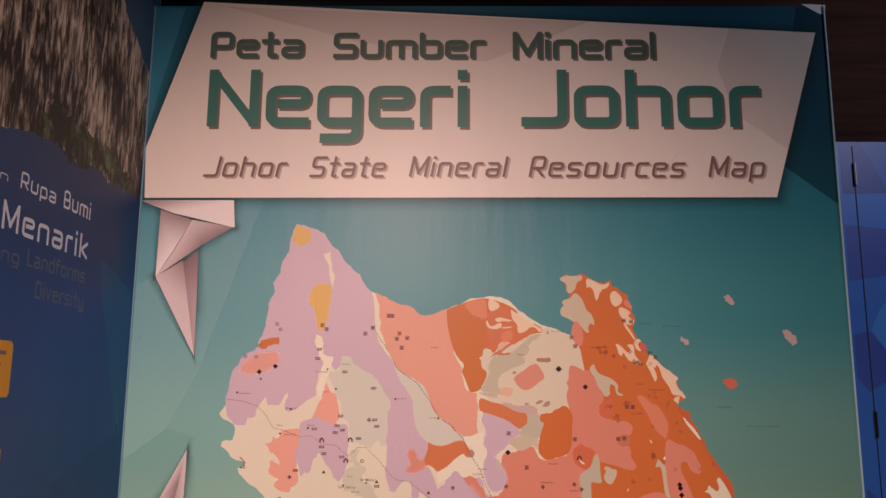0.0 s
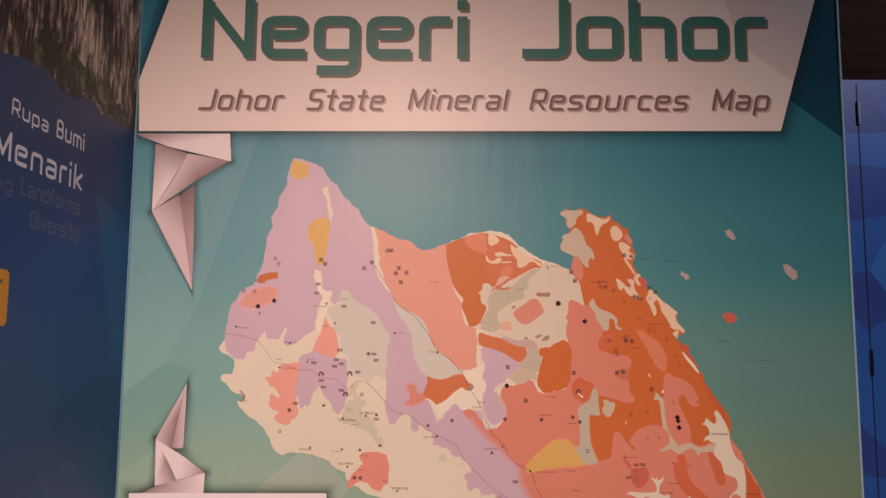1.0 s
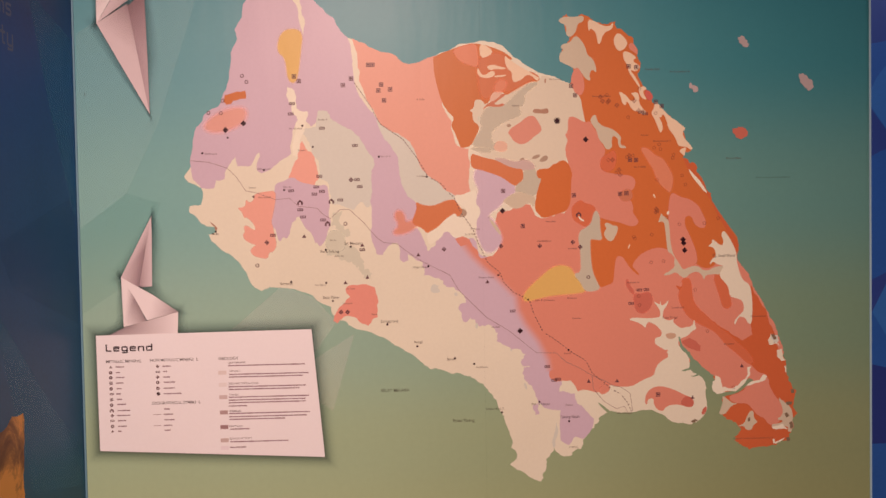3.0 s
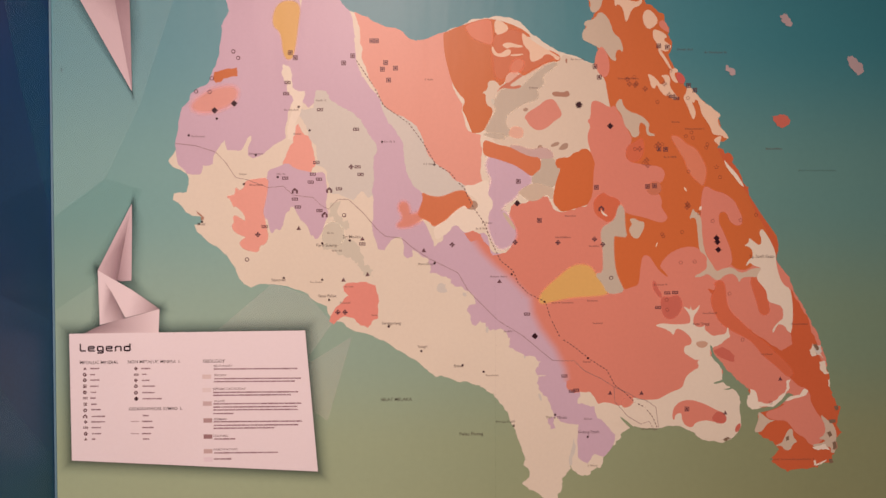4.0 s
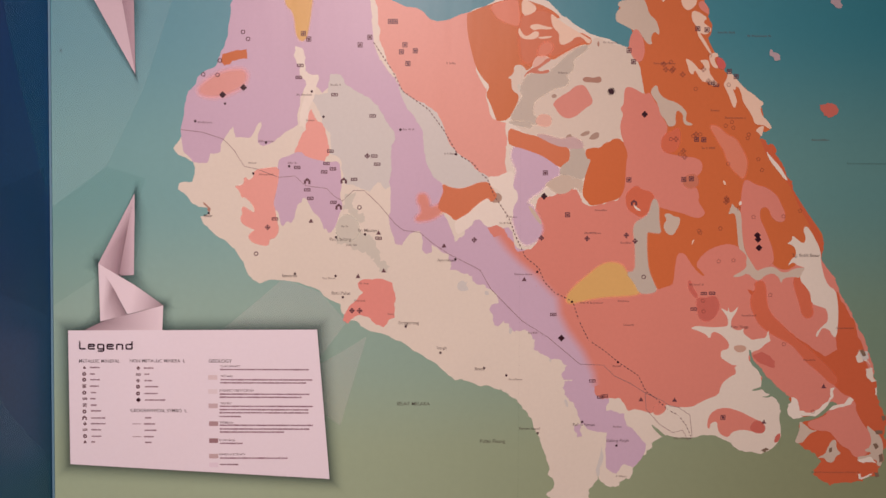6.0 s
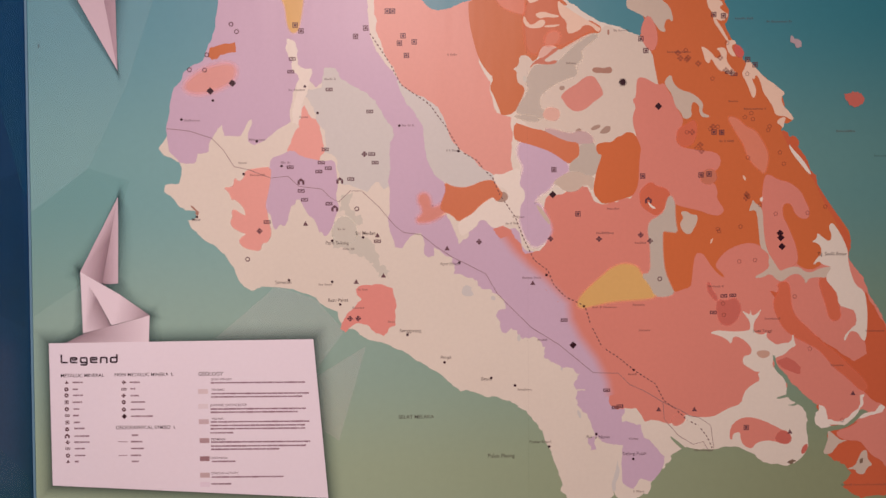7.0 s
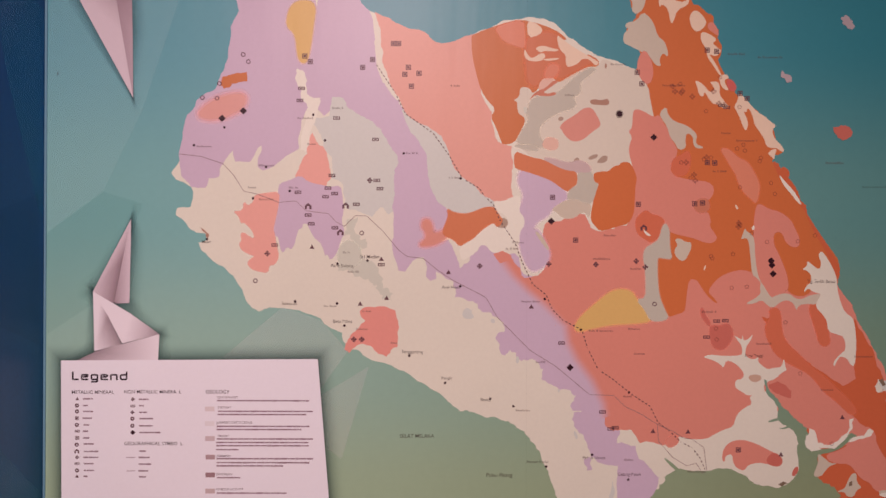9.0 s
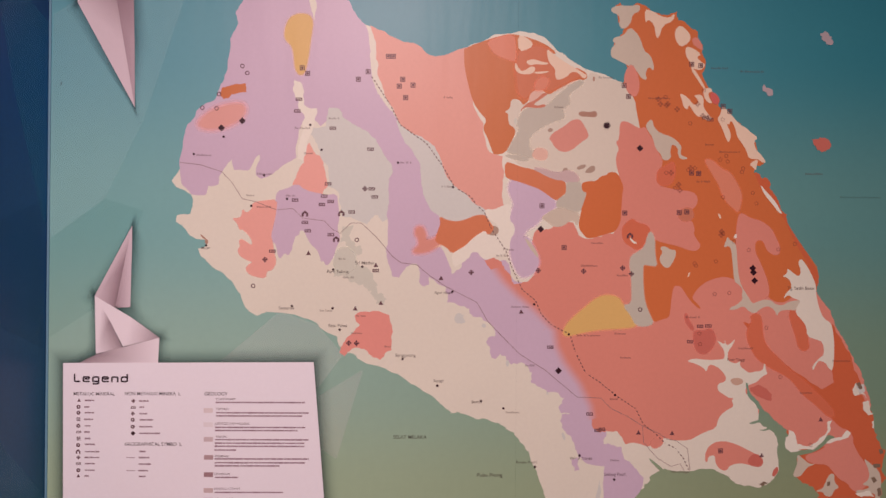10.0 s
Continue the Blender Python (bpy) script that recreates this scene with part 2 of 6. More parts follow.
HEAD_INK = print_ink("card_heading_ink", ink(92, 66, 76), 0.05)
NAME_INK = wash_ink("name_ink", ink(70, 48, 46), 0.9)
BLACK_INK = print_ink("black_ink", ink(50, 22, 30), 0.05)
BAR_INK = wash_ink("faint_name_ink", ink(92, 66, 62), 0.55)
JOINT_INK = wash_ink("joint_ink", ink(60, 60, 60), 0.11)
SEA_BAR_INK = wash_ink("sea_name_ink", ink(60, 70, 66), 0.4)
ROAD_INK = print_ink("road_ink", ink(134, 104, 102), 0.05)
RAIL_INK = print_ink("rail_ink", ink(100, 70, 68), 0.05)
CARD_LINE = print_ink("card_text_ink", ink(138, 104, 114), 0.3)
CARD_BAR = print_ink("card_line_ink", ink(140, 110, 118), 0.1)
PANEL_EDGE = plain("panel_edge_white", ink(150, 172, 186), 0.5, 0.06)
PANEL_EDGE_DULL = plain("panel_edge_dull", ink(96, 128, 146), 0.6, 0.1)
MURAL = mural_ink()
MURAL_LIGHT = wash_ink("mural_pale_wash", ink(40, 110, 140), 0.3)
MURAL_MID = wash_ink("mural_mid_wash", ink(60, 115, 140), 0.25)
MURAL_DARK = wash_ink("mural_dark_wash", ink(14, 34, 64), 0.16)
ROCK = rock_ink("cliff_print", ink(38, 28, 28), ink(214, 180, 164), 0.72, (1.0, 8.0, 1.6))
SCRUB = rock_ink("scrub_print", ink(36, 34, 26), ink(120, 124, 92), 0.74, (1.0, 3.0, 2.0))
STONE_PRINT = rock_ink("stone_print", ink(110, 58, 30), ink(226, 140, 66), 0.62, (1.0, 1.2, 1.2))
MURAL_TYPE = print_ink("white_lettering_ink", ink(215, 205, 215), 0.04)
MURAL_TYPE_FAINT = print_ink("faint_lettering_ink", ink(84, 88, 116), 0.06)
MURAL_YELLOW = print_ink("mural_yellow_ink", ink(214, 142, 34), 0.06)
BLUE = plain("blue_laminate", (0.03, 0.15, 0.55, 1), 0.45, 0.1, 2.0)
BLUE_DARK = plain("violet_blue_laminate", (0.04, 0.085, 0.38, 1), 0.45, 0.1, 2.0)
BLUE_LIGHT = plain("light_blue_laminate", (0.045, 0.22, 0.66, 1), 0.45, 0.1, 2.0)
BLUE_DEEP = plain("deep_blue_laminate", (0.03, 0.06, 0.31, 1), 0.45, 0.1, 2.0)
BLACK_METAL = plain("blackened_hinge_metal", (0.02, 0.02, 0.03, 1), 0.4, 0.2, 20.0, 0.8)
STEEL = plain("brushed_steel", (0.16, 0.16, 0.2, 1), 0.45, 0.1, 30.0, 1.0)
GAP = plain("shadow_gap_black", (0.006, 0.006, 0.012, 1), 0.8)
RED = plain("red_plastic", (0.42, 0.03, 0.03, 1), 0.4)
PLATE = plain("white_plastic", (0.22, 0.22, 0.26, 1), 0.45)
BROWN_WALL = planks("dark_wood_planks", (0.022, 0.009, 0.007, 1), (0.044, 0.019, 0.015, 1))
CEILING = plain("dark_ceiling_paint", (0.05, 0.045, 0.045, 1), 0.8)
HALL_WALL = plain("warm_grey_wall_paint", (0.32, 0.29, 0.27, 1), 0.8, 0.06)
CARPET = plain("dark_grey_carpet", (0.10, 0.09, 0.09, 1), 0.95, 0.3, 12.0, 0.0, 0.6)
LAMP_BODY = plain("black_lamp_enamel", (0.02, 0.02, 0.02, 1), 0.4)


# ---- builders ----
def link_mesh(name, bm, material, parent=None, label=""):
    me = bpy.data.meshes.new(name)
    bm.to_mesh(me)
    bm.free()
    me.materials.append(material)
    ob = new(name, me)
    if parent:
        ob.parent = parent
    return tagged(ob, label)


part = link_mesh


def box(bm, lo, hi, bevel=0.0):
    made = bmesh.ops.create_cube(bm, size=1)["verts"]
    for v in made:
        v.co = Vector([lo[i] + (v.co[i] + 0.5) * (hi[i] - lo[i]) for i in range(3)])
    if bevel:
        edges = list({e for v in made for e in v.link_edges})
        bmesh.ops.bevel(bm, geom=edges, offset=bevel, segments=2, affect="EDGES", profile=0.5)
    return bm


def boxed(name, lo, hi, material, parent=None, label="", bevel=0.0):
    return link_mesh(name, box(bmesh.new(), lo, hi, bevel), material, parent, label)


SHEET = 0.00003  # thickness of one layer of print


def on_panel(u, v, level):
    return Vector((u / 100, -level * SHEET, v / 100))


def on_side(u, v, level):
    return Vector((-1.223 + level * SHEET, u / 100, v / 100))


def on_back(u, v, level):
    return Vector((u / 100, 1.2594 - level * SHEET, v / 100))


PLACES = {"side": (on_side, Vector((1, 0, 0))), "back": (on_back, Vector((0, -1, 0)))}
FRONT = (on_panel, Vector((0, -1, 0)))


def shape(outlines, level, place=FRONT):
    """Flat printed shapes from closed outlines in centimetres."""
    put, facing = place
    bm = bmesh.new()
    for outline in outlines:
        verts = [bm.verts.new(put(u, v, level)) for u, v in outline]
        face = bm.faces.new(verts)
        face.normal_update()
        if face.normal.dot(facing) < 0:
            face.normal_flip()
    return bm


def crosses(a, b, c, d):
    """Whether the stretches ab and cd cross."""
    def turn(p, q, r):
        return (q.x - p.x) * (r.y - p.y) - (q.y - p.y) * (r.x - p.x)
    return turn(a, b, c) * turn(a, b, d) < 0 and turn(c, d, a) * turn(c, d, b) < 0


def ragged(outline, amount, finest=0.38):
    """A drawn outline with the small bays and points of a natural boundary."""
    if not amount:
        return outline
    points = [Vector(p) for p in outline]
    if sum(a.x * b.y - b.x * a.y for a, b in zip(points, points[1:] + points[:1])) < 0:
        points.reverse()
    for turn in range(5):
        out = []
        for i, (a, b) in enumerate(zip(points, points[1:] + points[:1])):
            out.append(a)
            d = b - a
            if d.length > finest * 2:
                middle = (a + b) / 2
                dice = random.Random(round(middle.x * 8) * 7919 + round(middle.y * 8))
                side = d if (d.x, d.y) > (0, 0) else -d
                away = Vector((-side.y, side.x)) * dice.gauss(0, amount)
                if away.length > 1.6:
                    away *= 1.6 / away.length
                mid = (a + b) / 2 + away
                rest = [(p, q) for p, q in zip(points[i + 1:], points[i + 2:] + points[:1])] + list(zip(out, out[1:]))
                near = [(p, q) for p, q in rest if abs(p.x - mid.x) + abs(p.y - mid.y) < d.length * 4 + 4]
                if any(crosses(a, mid, p, q) or crosses(mid, b, p, q) for p, q in near):
                    mid = (a + b) / 2
                out.append(mid)
        points = out
    return [(p.x, p.y) for p in points]


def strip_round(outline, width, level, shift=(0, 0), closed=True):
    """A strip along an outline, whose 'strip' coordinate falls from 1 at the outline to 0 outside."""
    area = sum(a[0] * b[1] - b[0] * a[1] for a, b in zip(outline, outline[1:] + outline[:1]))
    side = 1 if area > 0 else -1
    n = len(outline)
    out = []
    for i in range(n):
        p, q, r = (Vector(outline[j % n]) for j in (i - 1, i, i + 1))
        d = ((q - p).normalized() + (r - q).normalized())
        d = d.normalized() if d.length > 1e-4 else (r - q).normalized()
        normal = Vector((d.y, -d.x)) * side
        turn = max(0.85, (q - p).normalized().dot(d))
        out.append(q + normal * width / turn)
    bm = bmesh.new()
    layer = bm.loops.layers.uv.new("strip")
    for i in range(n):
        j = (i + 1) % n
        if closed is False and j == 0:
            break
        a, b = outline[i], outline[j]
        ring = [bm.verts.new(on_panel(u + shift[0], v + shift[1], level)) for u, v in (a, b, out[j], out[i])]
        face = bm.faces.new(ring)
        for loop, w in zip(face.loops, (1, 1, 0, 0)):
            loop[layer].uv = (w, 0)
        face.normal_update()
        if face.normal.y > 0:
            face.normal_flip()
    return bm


def seam(points, width, level):
    """A strip to the east of a line, whose 'strip' coordinate falls from 1 at the line to 0."""
    bm = bmesh.new()
    layer = bm.loops.layers.uv.new("strip")
    rim = [(bm.verts.new(on_panel(x - width * 0.3, z, level)), bm.verts.new(on_panel(x + width * 0.7, z + width * 0.35, level))) for x, z in points]
    for a, b in zip(rim, rim[1:]):
        face = bm.faces.new((a[0], b[0], b[1], a[1]))
        for loop in face.loops:
            loop[layer].uv = (1.0 if loop.vert in (a[0], b[0]) else 0.0, 0)
        face.normal_update()
        if face.normal.y > 0:
            face.normal_flip()
    return bm


def line_shape(points, width, level, dash=0.0, gap=0.0):
    """A drawn line, solid or dashed."""
    bm = bmesh.new()
    if not dash:
        line, rim = [Vector(p) for p in points], []
        for k, q in enumerate(line):
            d = (line[min(k + 1, len(line) - 1)] - line[max(k - 1, 0)]).normalized() * width / 2
            rim.append([bm.verts.new(on_panel(e.x, e.y, level)) for e in (q + Vector((-d.y, d.x)), q - Vector((-d.y, d.x)))])
        for a, b in zip(rim, rim[1:]):
            face = bm.faces.new((a[0], a[1], b[1], b[0]))
            face.normal_update()
            if face.normal.y > 0:
                face.normal_flip()
        return bm
    pieces, carry = [], 0.0
    for a, b in zip(points, points[1:]):
        a, b = Vector(a), Vector(b)
        d = b - a
        at = carry
        while at < d.length:
            pieces.append((a + d * (at / d.length), a + d * (min(at + dash, d.length) / d.length)))
            at += dash + gap
        carry = at - d.length
    for a, b in pieces:
        d = (b - a).normalized() * width / 2
        s = Vector((-d.y, d.x))
        face = bm.faces.new([bm.verts.new(on_panel(p.x, p.y, level)) for p in (a + s, a - s, b - s, b + s)])
        face.normal_update()
        if face.normal.y > 0:
            face.normal_flip()
    return bm


# ---- square techno lettering, drawn as strokes; a glyph: width and its strokes ----
X = 0.7
GLYPHS = {
    "P": (0.62, [[(0, 0), (0, 1), (0.62, 1), (0.62, 0.42), (0, 0.42)]]),
    "e": (0.6, [[(0.58, 0), (0, 0), (0, X), (0.6, X), (0.6, 0.4), (0.19, 0.4)]]),
    "t": (0.42, [[(0.2, 1), (0.2, 0), (0.38, 0)], [(0, X), (0.42, X)]]),
    "a": (0.6, [[(0.06, X), (0.6, X), (0.6, 0), (0, 0), (0, 0.36), (0.6, 0.36)]]),
    "S": (0.66, [[(0.66, 1), (0, 1), (0, 0.5), (0.66, 0.5), (0.66, 0), (0, 0)]]),
    "u": (0.6, [[(0, X), (0, 0), (0.6, 0), (0.6, X)]]),
    "m": (0.9, [[(0, 0), (0, X), (0.9, X), (0.9, 0)], [(0.45, X), (0.45, 0)]]),
    "b": (0.6, [[(0, 1), (0, 0), (0.6, 0), (0.6, X), (0, X)]]),
    "r": (0.36, [[(0, 0), (0, X), (0.36, X)]]),
    "M": (0.8, [[(0, 0), (0, 1)], [(0.8, 0), (0.8, 1)], [(0.02, 1), (0.4, 0.15)], [(0.4, 0.15), (0.78, 1)]]),
    "i": (0.0, [[(0, 0), (0, X)], [(0, 0.985), (0, 1.0)]]),
    "n": (0.6, [[(0, 0), (0, X), (0.6, X), (0.6, 0)]]),
    "l": (0.0, [[(0, 0), (0, 1)]]),
    "N": (0.72, [[(0, 0), (0, 1)], [(0.72, 0), (0.72, 1)], [(0.03, 1), (0.69, 0)]]),
    "g": (0.6, [[(0.44, 0), (0, 0), (0, X), (0.6, X), (0.6, -0.35), (0.06, -0.35)]]),
    "J": (0.62, [[(0, 0), (0.62, 0), (0.62, 1)]]),
    "o": (0.6, [[(0.3, 0), (0, 0), (0, X), (0.6, X), (0.6, 0), (0.3, 0)]]),
    "h": (0.6, [[(0, 0), (0, 1)], [(0, X), (0.6, X), (0.6, 0)]]),
    "R": (0.62, [[(0, 0), (0, 1), (0.62, 1), (0.62, 0.42), (0, 0.42)], [(0.28, 0.42), (0.62, 0)]]),
    "s": (0.55, [[(0.55, X), (0, X), (0, 0.35), (0.55, 0.35), (0.55, 0), (0, 0)]]),
    "c": (0.52, [[(0.52, X), (0, X), (0, 0), (0.52, 0)]]),
    "p": (0.6, [[(0, -0.26), (0, X), (0.6, X), (0.6, 0), (0, 0)]]),
    "L": (0.52, [[(0, 1), (0, 0), (0.52, 0)]]),
    "d": (0.6, [[(0.6, 1), (0.6, 0), (0, 0), (0, X), (0.6, X)]]),
    "B": (0.62, [[(0, 0), (0, 1), (0.58, 1), (0.58, 0.5), (0, 0.5)], [(0.4, 0.5), (0.62, 0.5), (0.62, 0), (0, 0)]]),
    "k": (0.5, [[(0, 0), (0, 1)], [(0.5, X), (0.08, 0.34), (0.5, 0)]]),
    "D": (0.64, [[(0.1, 0), (0, 0), (0, 1), (0.64, 1), (0.64, 0), (0.08, 0)]]),
    "v": (0.55, [[(0, X), (0.27, 0), (0.55, X)]]),
    "y": (0.6, [[(0, X), (0, 0), (0.6, 0)], [(0.6, X), (0.6, -0.26), (0.06, -0.26)]]),
    "f": (0.4, [[(0.1, 0), (0.1, 1), (0.42, 1)], [(-0.06, X), (0.4, X)]]),
}


def eased(points, r):
    """Corners of a stroke rounded with radius r."""
    out = [Vector(points[0])]
    for p, q, s in zip(points, points[1:], points[2:]):
        p, q, s = Vector(p), Vector(q), Vector(s)
        k = min(r, (q - p).length * 0.45, (s - q).length * 0.45)
        a, b = q + (p - q).normalized() * k, q + (s - q).normalized() * k
        sharp = (p - q).normalized().dot((s - q).normalized()) > 0.2
        out += [q] if sharp else [a * (1 - f) ** 2 + q * 2 * f * (1 - f) + b * f * f for f in (0, 0.25, 0.5, 0.75, 1)]
    return out + [Vector(points[-1])]


def risen(y, rise, low):
    """Height of a stroke point: small letters reach 0.72 of the capitals."""
    return y / X * low if y <= X else low + (y - X) / (1 - X) * (rise - low)


def letter_shape(word, left, right, base, height, stroke, level, place=FRONT, slant=0.0, shift=(0, 0), space=0.0):
    """A word in strokes, fitted between left and right; base and height in centimetres."""
    put, facing = place
    space = space or 0.26 + stroke * 0.62
    total = sum(GLYPHS[c][0] for c in word) + space * (len(word) - 1)
    rise, low = height * (1 - stroke), height * (0.72 - stroke)
    wide = (right - left - stroke * height - slant * height) / total
    made, at = [], 0.0
    for c in word:
        bm = bmesh.new()
        w, strokes = GLYPHS[c]
        for rank, points in enumerate(strokes):
            line = [Vector((left + stroke * height / 2 + (at + p.x) * wide + slant * risen(p.y, rise, low), base + stroke * height / 2 + risen(p.y, rise, low)))
                    for p in eased(points, 0.17)]
            n, half = len(line), stroke * height / 2
            rim = []
            for i in range(n):
                d1 = (line[i] - line[max(i - 1, 0)]).normalized() if i else (line[1] - line[0]).normalized()
                d2 = (line[min(i + 1, n - 1)] - line[i]).normalized() if i < n - 1 else d1
                d = (d1 + d2).normalized()
                k = half / max(0.45, d.dot(d1))
                s = Vector((-d.y, d.x)) * k
                end = d1 * (-half if i == 0 else half if i == n - 1 else 0) * 0.98
                q = line[i] + end
                lift = level + 0.06 * i + 0.5 * rank
                foot = base - (height if c in "gpy" else 0)
                rim.append([bm.verts.new(put(e.x + shift[0], min(max(e.y, foot), base + height) + shift[1], lift)) for e in (q + s, q - s)])
            for a, b in zip(rim, rim[1:]):
                face = bm.faces.new((a[0], a[1], b[1], b[0]))
                face.normal_update()
                if face.normal.dot(facing) < 0:
                    face.normal_flip()
        at += w + space
        made.append(bm)
    return made


def lettering(name, parent, material, label, *args, **kw):
    for bm in letter_shape(*args, **kw):
        part(name, bm, material, parent, label)


def font_shape(text, left, base, width, level):
    """Small plain capitals in the built-in font, fitted to a width in centimetres."""
    data = bpy.data.curves.new("small_capitals", "FONT")
    data.body, data.fill_mode, data.offset = text, "FRONT", 0.004
    ob = new("small_capitals", data)
    me = bpy.data.meshes.new_from_object(ob.evaluated_get(bpy.context.evaluated_depsgraph_get()))
    bpy.data.objects.remove(ob)
    bm = bmesh.new()
    bm.from_mesh(me)
    lo, hi = min(v.co.x for v in bm.verts), max(v.co.x for v in bm.verts)
    k = width / (hi - lo)
    for v in bm.verts:
        v.co = on_panel(left + (v.co.x - lo) * k, base + v.co.y * k, level)
    for f in bm.faces:
        f.normal_update()
        if f.normal.y > 0:
            f.normal_flip()
    return bm


def ring_points(n, r, turn=0.0, cx=0.0, cy=0.0):
    return [(cx + r * math.cos(turn + math.tau * i / n), cy + r * math.sin(turn + math.tau * i / n)) for i in range(n)]


# ---- the hall ----
def structure(name, lo, hi, material, label):
    return tagged(boxed(name, lo, hi, material), label, "structure", kind="structure")


# Floor and grey walls are unseen, added to close the room and temper bounce.
structure("floor", (-4.6, -6.2, -0.1), (4.6, 3.2, 0.0), CARPET, "dark grey carpet floor of the exhibition hall")
structure("ceiling", (-4.6, -6.2, 3.9), (4.6, 3.2, 4.0), CEILING, "dark painted ceiling of the exhibition hall")
structure("wall_south", (-4.6, -6.3, 0.0), (4.6, -6.2, 3.9), HALL_WALL, "unseen plain warm grey wall added behind the visitor")
structure("wall_east", (4.6, -6.2, 0.0), (4.7, 3.2, 3.9), HALL_WALL, "unseen plain warm grey side wall added to close the hall")
structure("wall_west", (-4.7, -6.2, 0.0), (-4.6, 3.2, 3.9), HALL_WALL, "unseen plain warm grey far side wall added to close the hall")
structure("wall_north", (-4.6, 3.2, 0.0), (4.6, 3.3, 3.9), BROWN_WALL, "dark brown timber wall above the partitions")
mural_wall = structure("wall_mural", (-1.303, -3.0, 0.0), (-1.223, 0.06, 3.35), MURAL, "deep blue printed mural wall with a cliff photograph")
structure("wall_bulkhead", (-4.6, 1.275, 2.893), (4.6, 1.335, 3.9), BROWN_WALL, "dark brown timber bulkhead above the blue partition")
back_wall = structure("wall_back", (0.6, 1.26, 0.0), (4.6, 1.34, 2.893), BLUE, "blue faceted laminate partition with violet facets")

# ---- the map panel ----
map_panel = tagged(new("map_panel"), "tall teal printed geological map panel with white title banner", "display panel")
board = part("board", box(bmesh.new(), (-1.22, 0.0, 0.0), (1.22, 0.06, 3.0)), BACKDROP, map_panel, "teal to olive printed board face")
for x0, x1 in ((-1.2225, -1.2165), (1.2165, 1.2225)):
    part("edge_strip", box(bmesh.new(), (x0, -0.0035, 0.0), (x1, 0.0605, 3.0), 0.001), PANEL_EDGE if x0 > 0 else PANEL_EDGE_DULL, map_panel, "thin white edge strip")
part("board_joint", box(bmesh.new(), (-0.0006, -0.0003, 0.0), (0.0006, 0.0, 3.0)), JOINT_INK, map_panel, "fine vertical joint between two boards")


def region(name, material, level, rough, outline, kind):
    """A printed area of the map, the backdrop, the mural or the partition."""
    place = PLACES.get(kind, FRONT)
    parent = {"side": mural_wall, "back": back_wall}.get(kind, map_panel)
    ob = part(name, shape([ragged(outline, rough)], level, place), material, parent)
    return ob

def rounded(outline, passes):
    """The drawn corners of an outline cut round."""
    for turn in range(passes):
        cut = []
        for a, b in zip(outline, outline[1:] + outline[:1]):
            k = 0.25 if (a[0] - b[0]) ** 2 + (a[1] - b[1]) ** 2 > 0.02 else 0.4
            cut += [(a[0] + (b[0] - a[0]) * k, a[1] + (b[1] - a[1]) * k), (b[0] + (a[0] - b[0]) * k, b[1] + (a[1] - b[1]) * k)]
        outline = cut
    return outline


def plot(name, material, level, soft, passes, outline):
    """A printed area with drawn, rounded corners; soft: the width over which its ink runs out."""
    outline = rounded(outline, passes)
    ob = part(name, shape([outline], level), material, map_panel)
    if soft:
        if material.name not in FEATHERS:
            FEATHERS[material.name] = feather_ink("feathered_" + material.name, INK_OF[material.name], 1.0, 1.3)
        part("soft_edge", strip_round(outline, soft, level - 0.03), FEATHERS[material.name], ob)
    return ob


FEATHERS = {}


region("facet_west", PALE, 0.95, 0, [(-122.2, 137.5), (-107.5, 148.5), (-97.8, 168.8), (-91.3, 188.7), (-78.6, 227.3), (-112.1, 227.1), (-113.3, 201.4), (-121.2, 196.4)], "facet")
region("facet_southwest", SHADE, 1.1, 0, [(-107.5, 148.5), (-97.5, 145.4), (-104.8, 123.3), (-121.5, 112.3), (-122.2, 137.5)], "facet")
region("facet_wedge", PALE_FAINT, 1.25, 0, [(-77.3, 106.4), (-61.9, 119.5), (-52.2, 116), (-45.3, 108.2), (-52.4, 98.5)], "facet")
region("facet_triangle", PALE_FAINT, 1.4, 0, [(-52.1, 97.1), (-40, 104.4), (-46.9, 80.9), (-51.1, 83.8)], "facet")
region("facet_top", DARK_FAINT, 1.55, 0, [(-122.1, 299.3), (-110.8, 299.3), (-121.6, 252.4), (-122.6, 269.5)], "facet")
# Darker teal over the upper east corner.
region("patch_top_east", DARK_DEEP, 1.6, 0, [(101, 242), (121.6, 226), (121.6, 299.8), (112, 299.8)], "facet")
region("land", CREAM, 1.7, 0.05, [(-67, 218.2), (-57.2, 215.1), (-50.2, 206), (-40.3, 194.7), (-31.6, 190.9), (-21.9, 186.5), (-13.3, 189.1), (-3.7, 192.6), (0.7, 193.4), (11.6, 187.9), (18.3, 183.5), (25.9, 180.9), (32.5, 169.4), (48.2, 151), (54.8, 110.6), (61.4, 101), (60.8, 98.2), (62.7, 95), (64.3, 90.4), (67.5, 88.5), (69.4, 84.9), (69.2, 79.4), (67.3, 75.5), (64.5, 73.6), (58.2, 74.7), (55.1, 77.1), (51.1, 78.6), (45.7, 77.9), (39.4, 78.6), (35, 76), (32.8, 78.6), (9.1, 91.7), (-4.7, 147.7), (-32.2, 175.4), (-46, 183.7)], "coast")
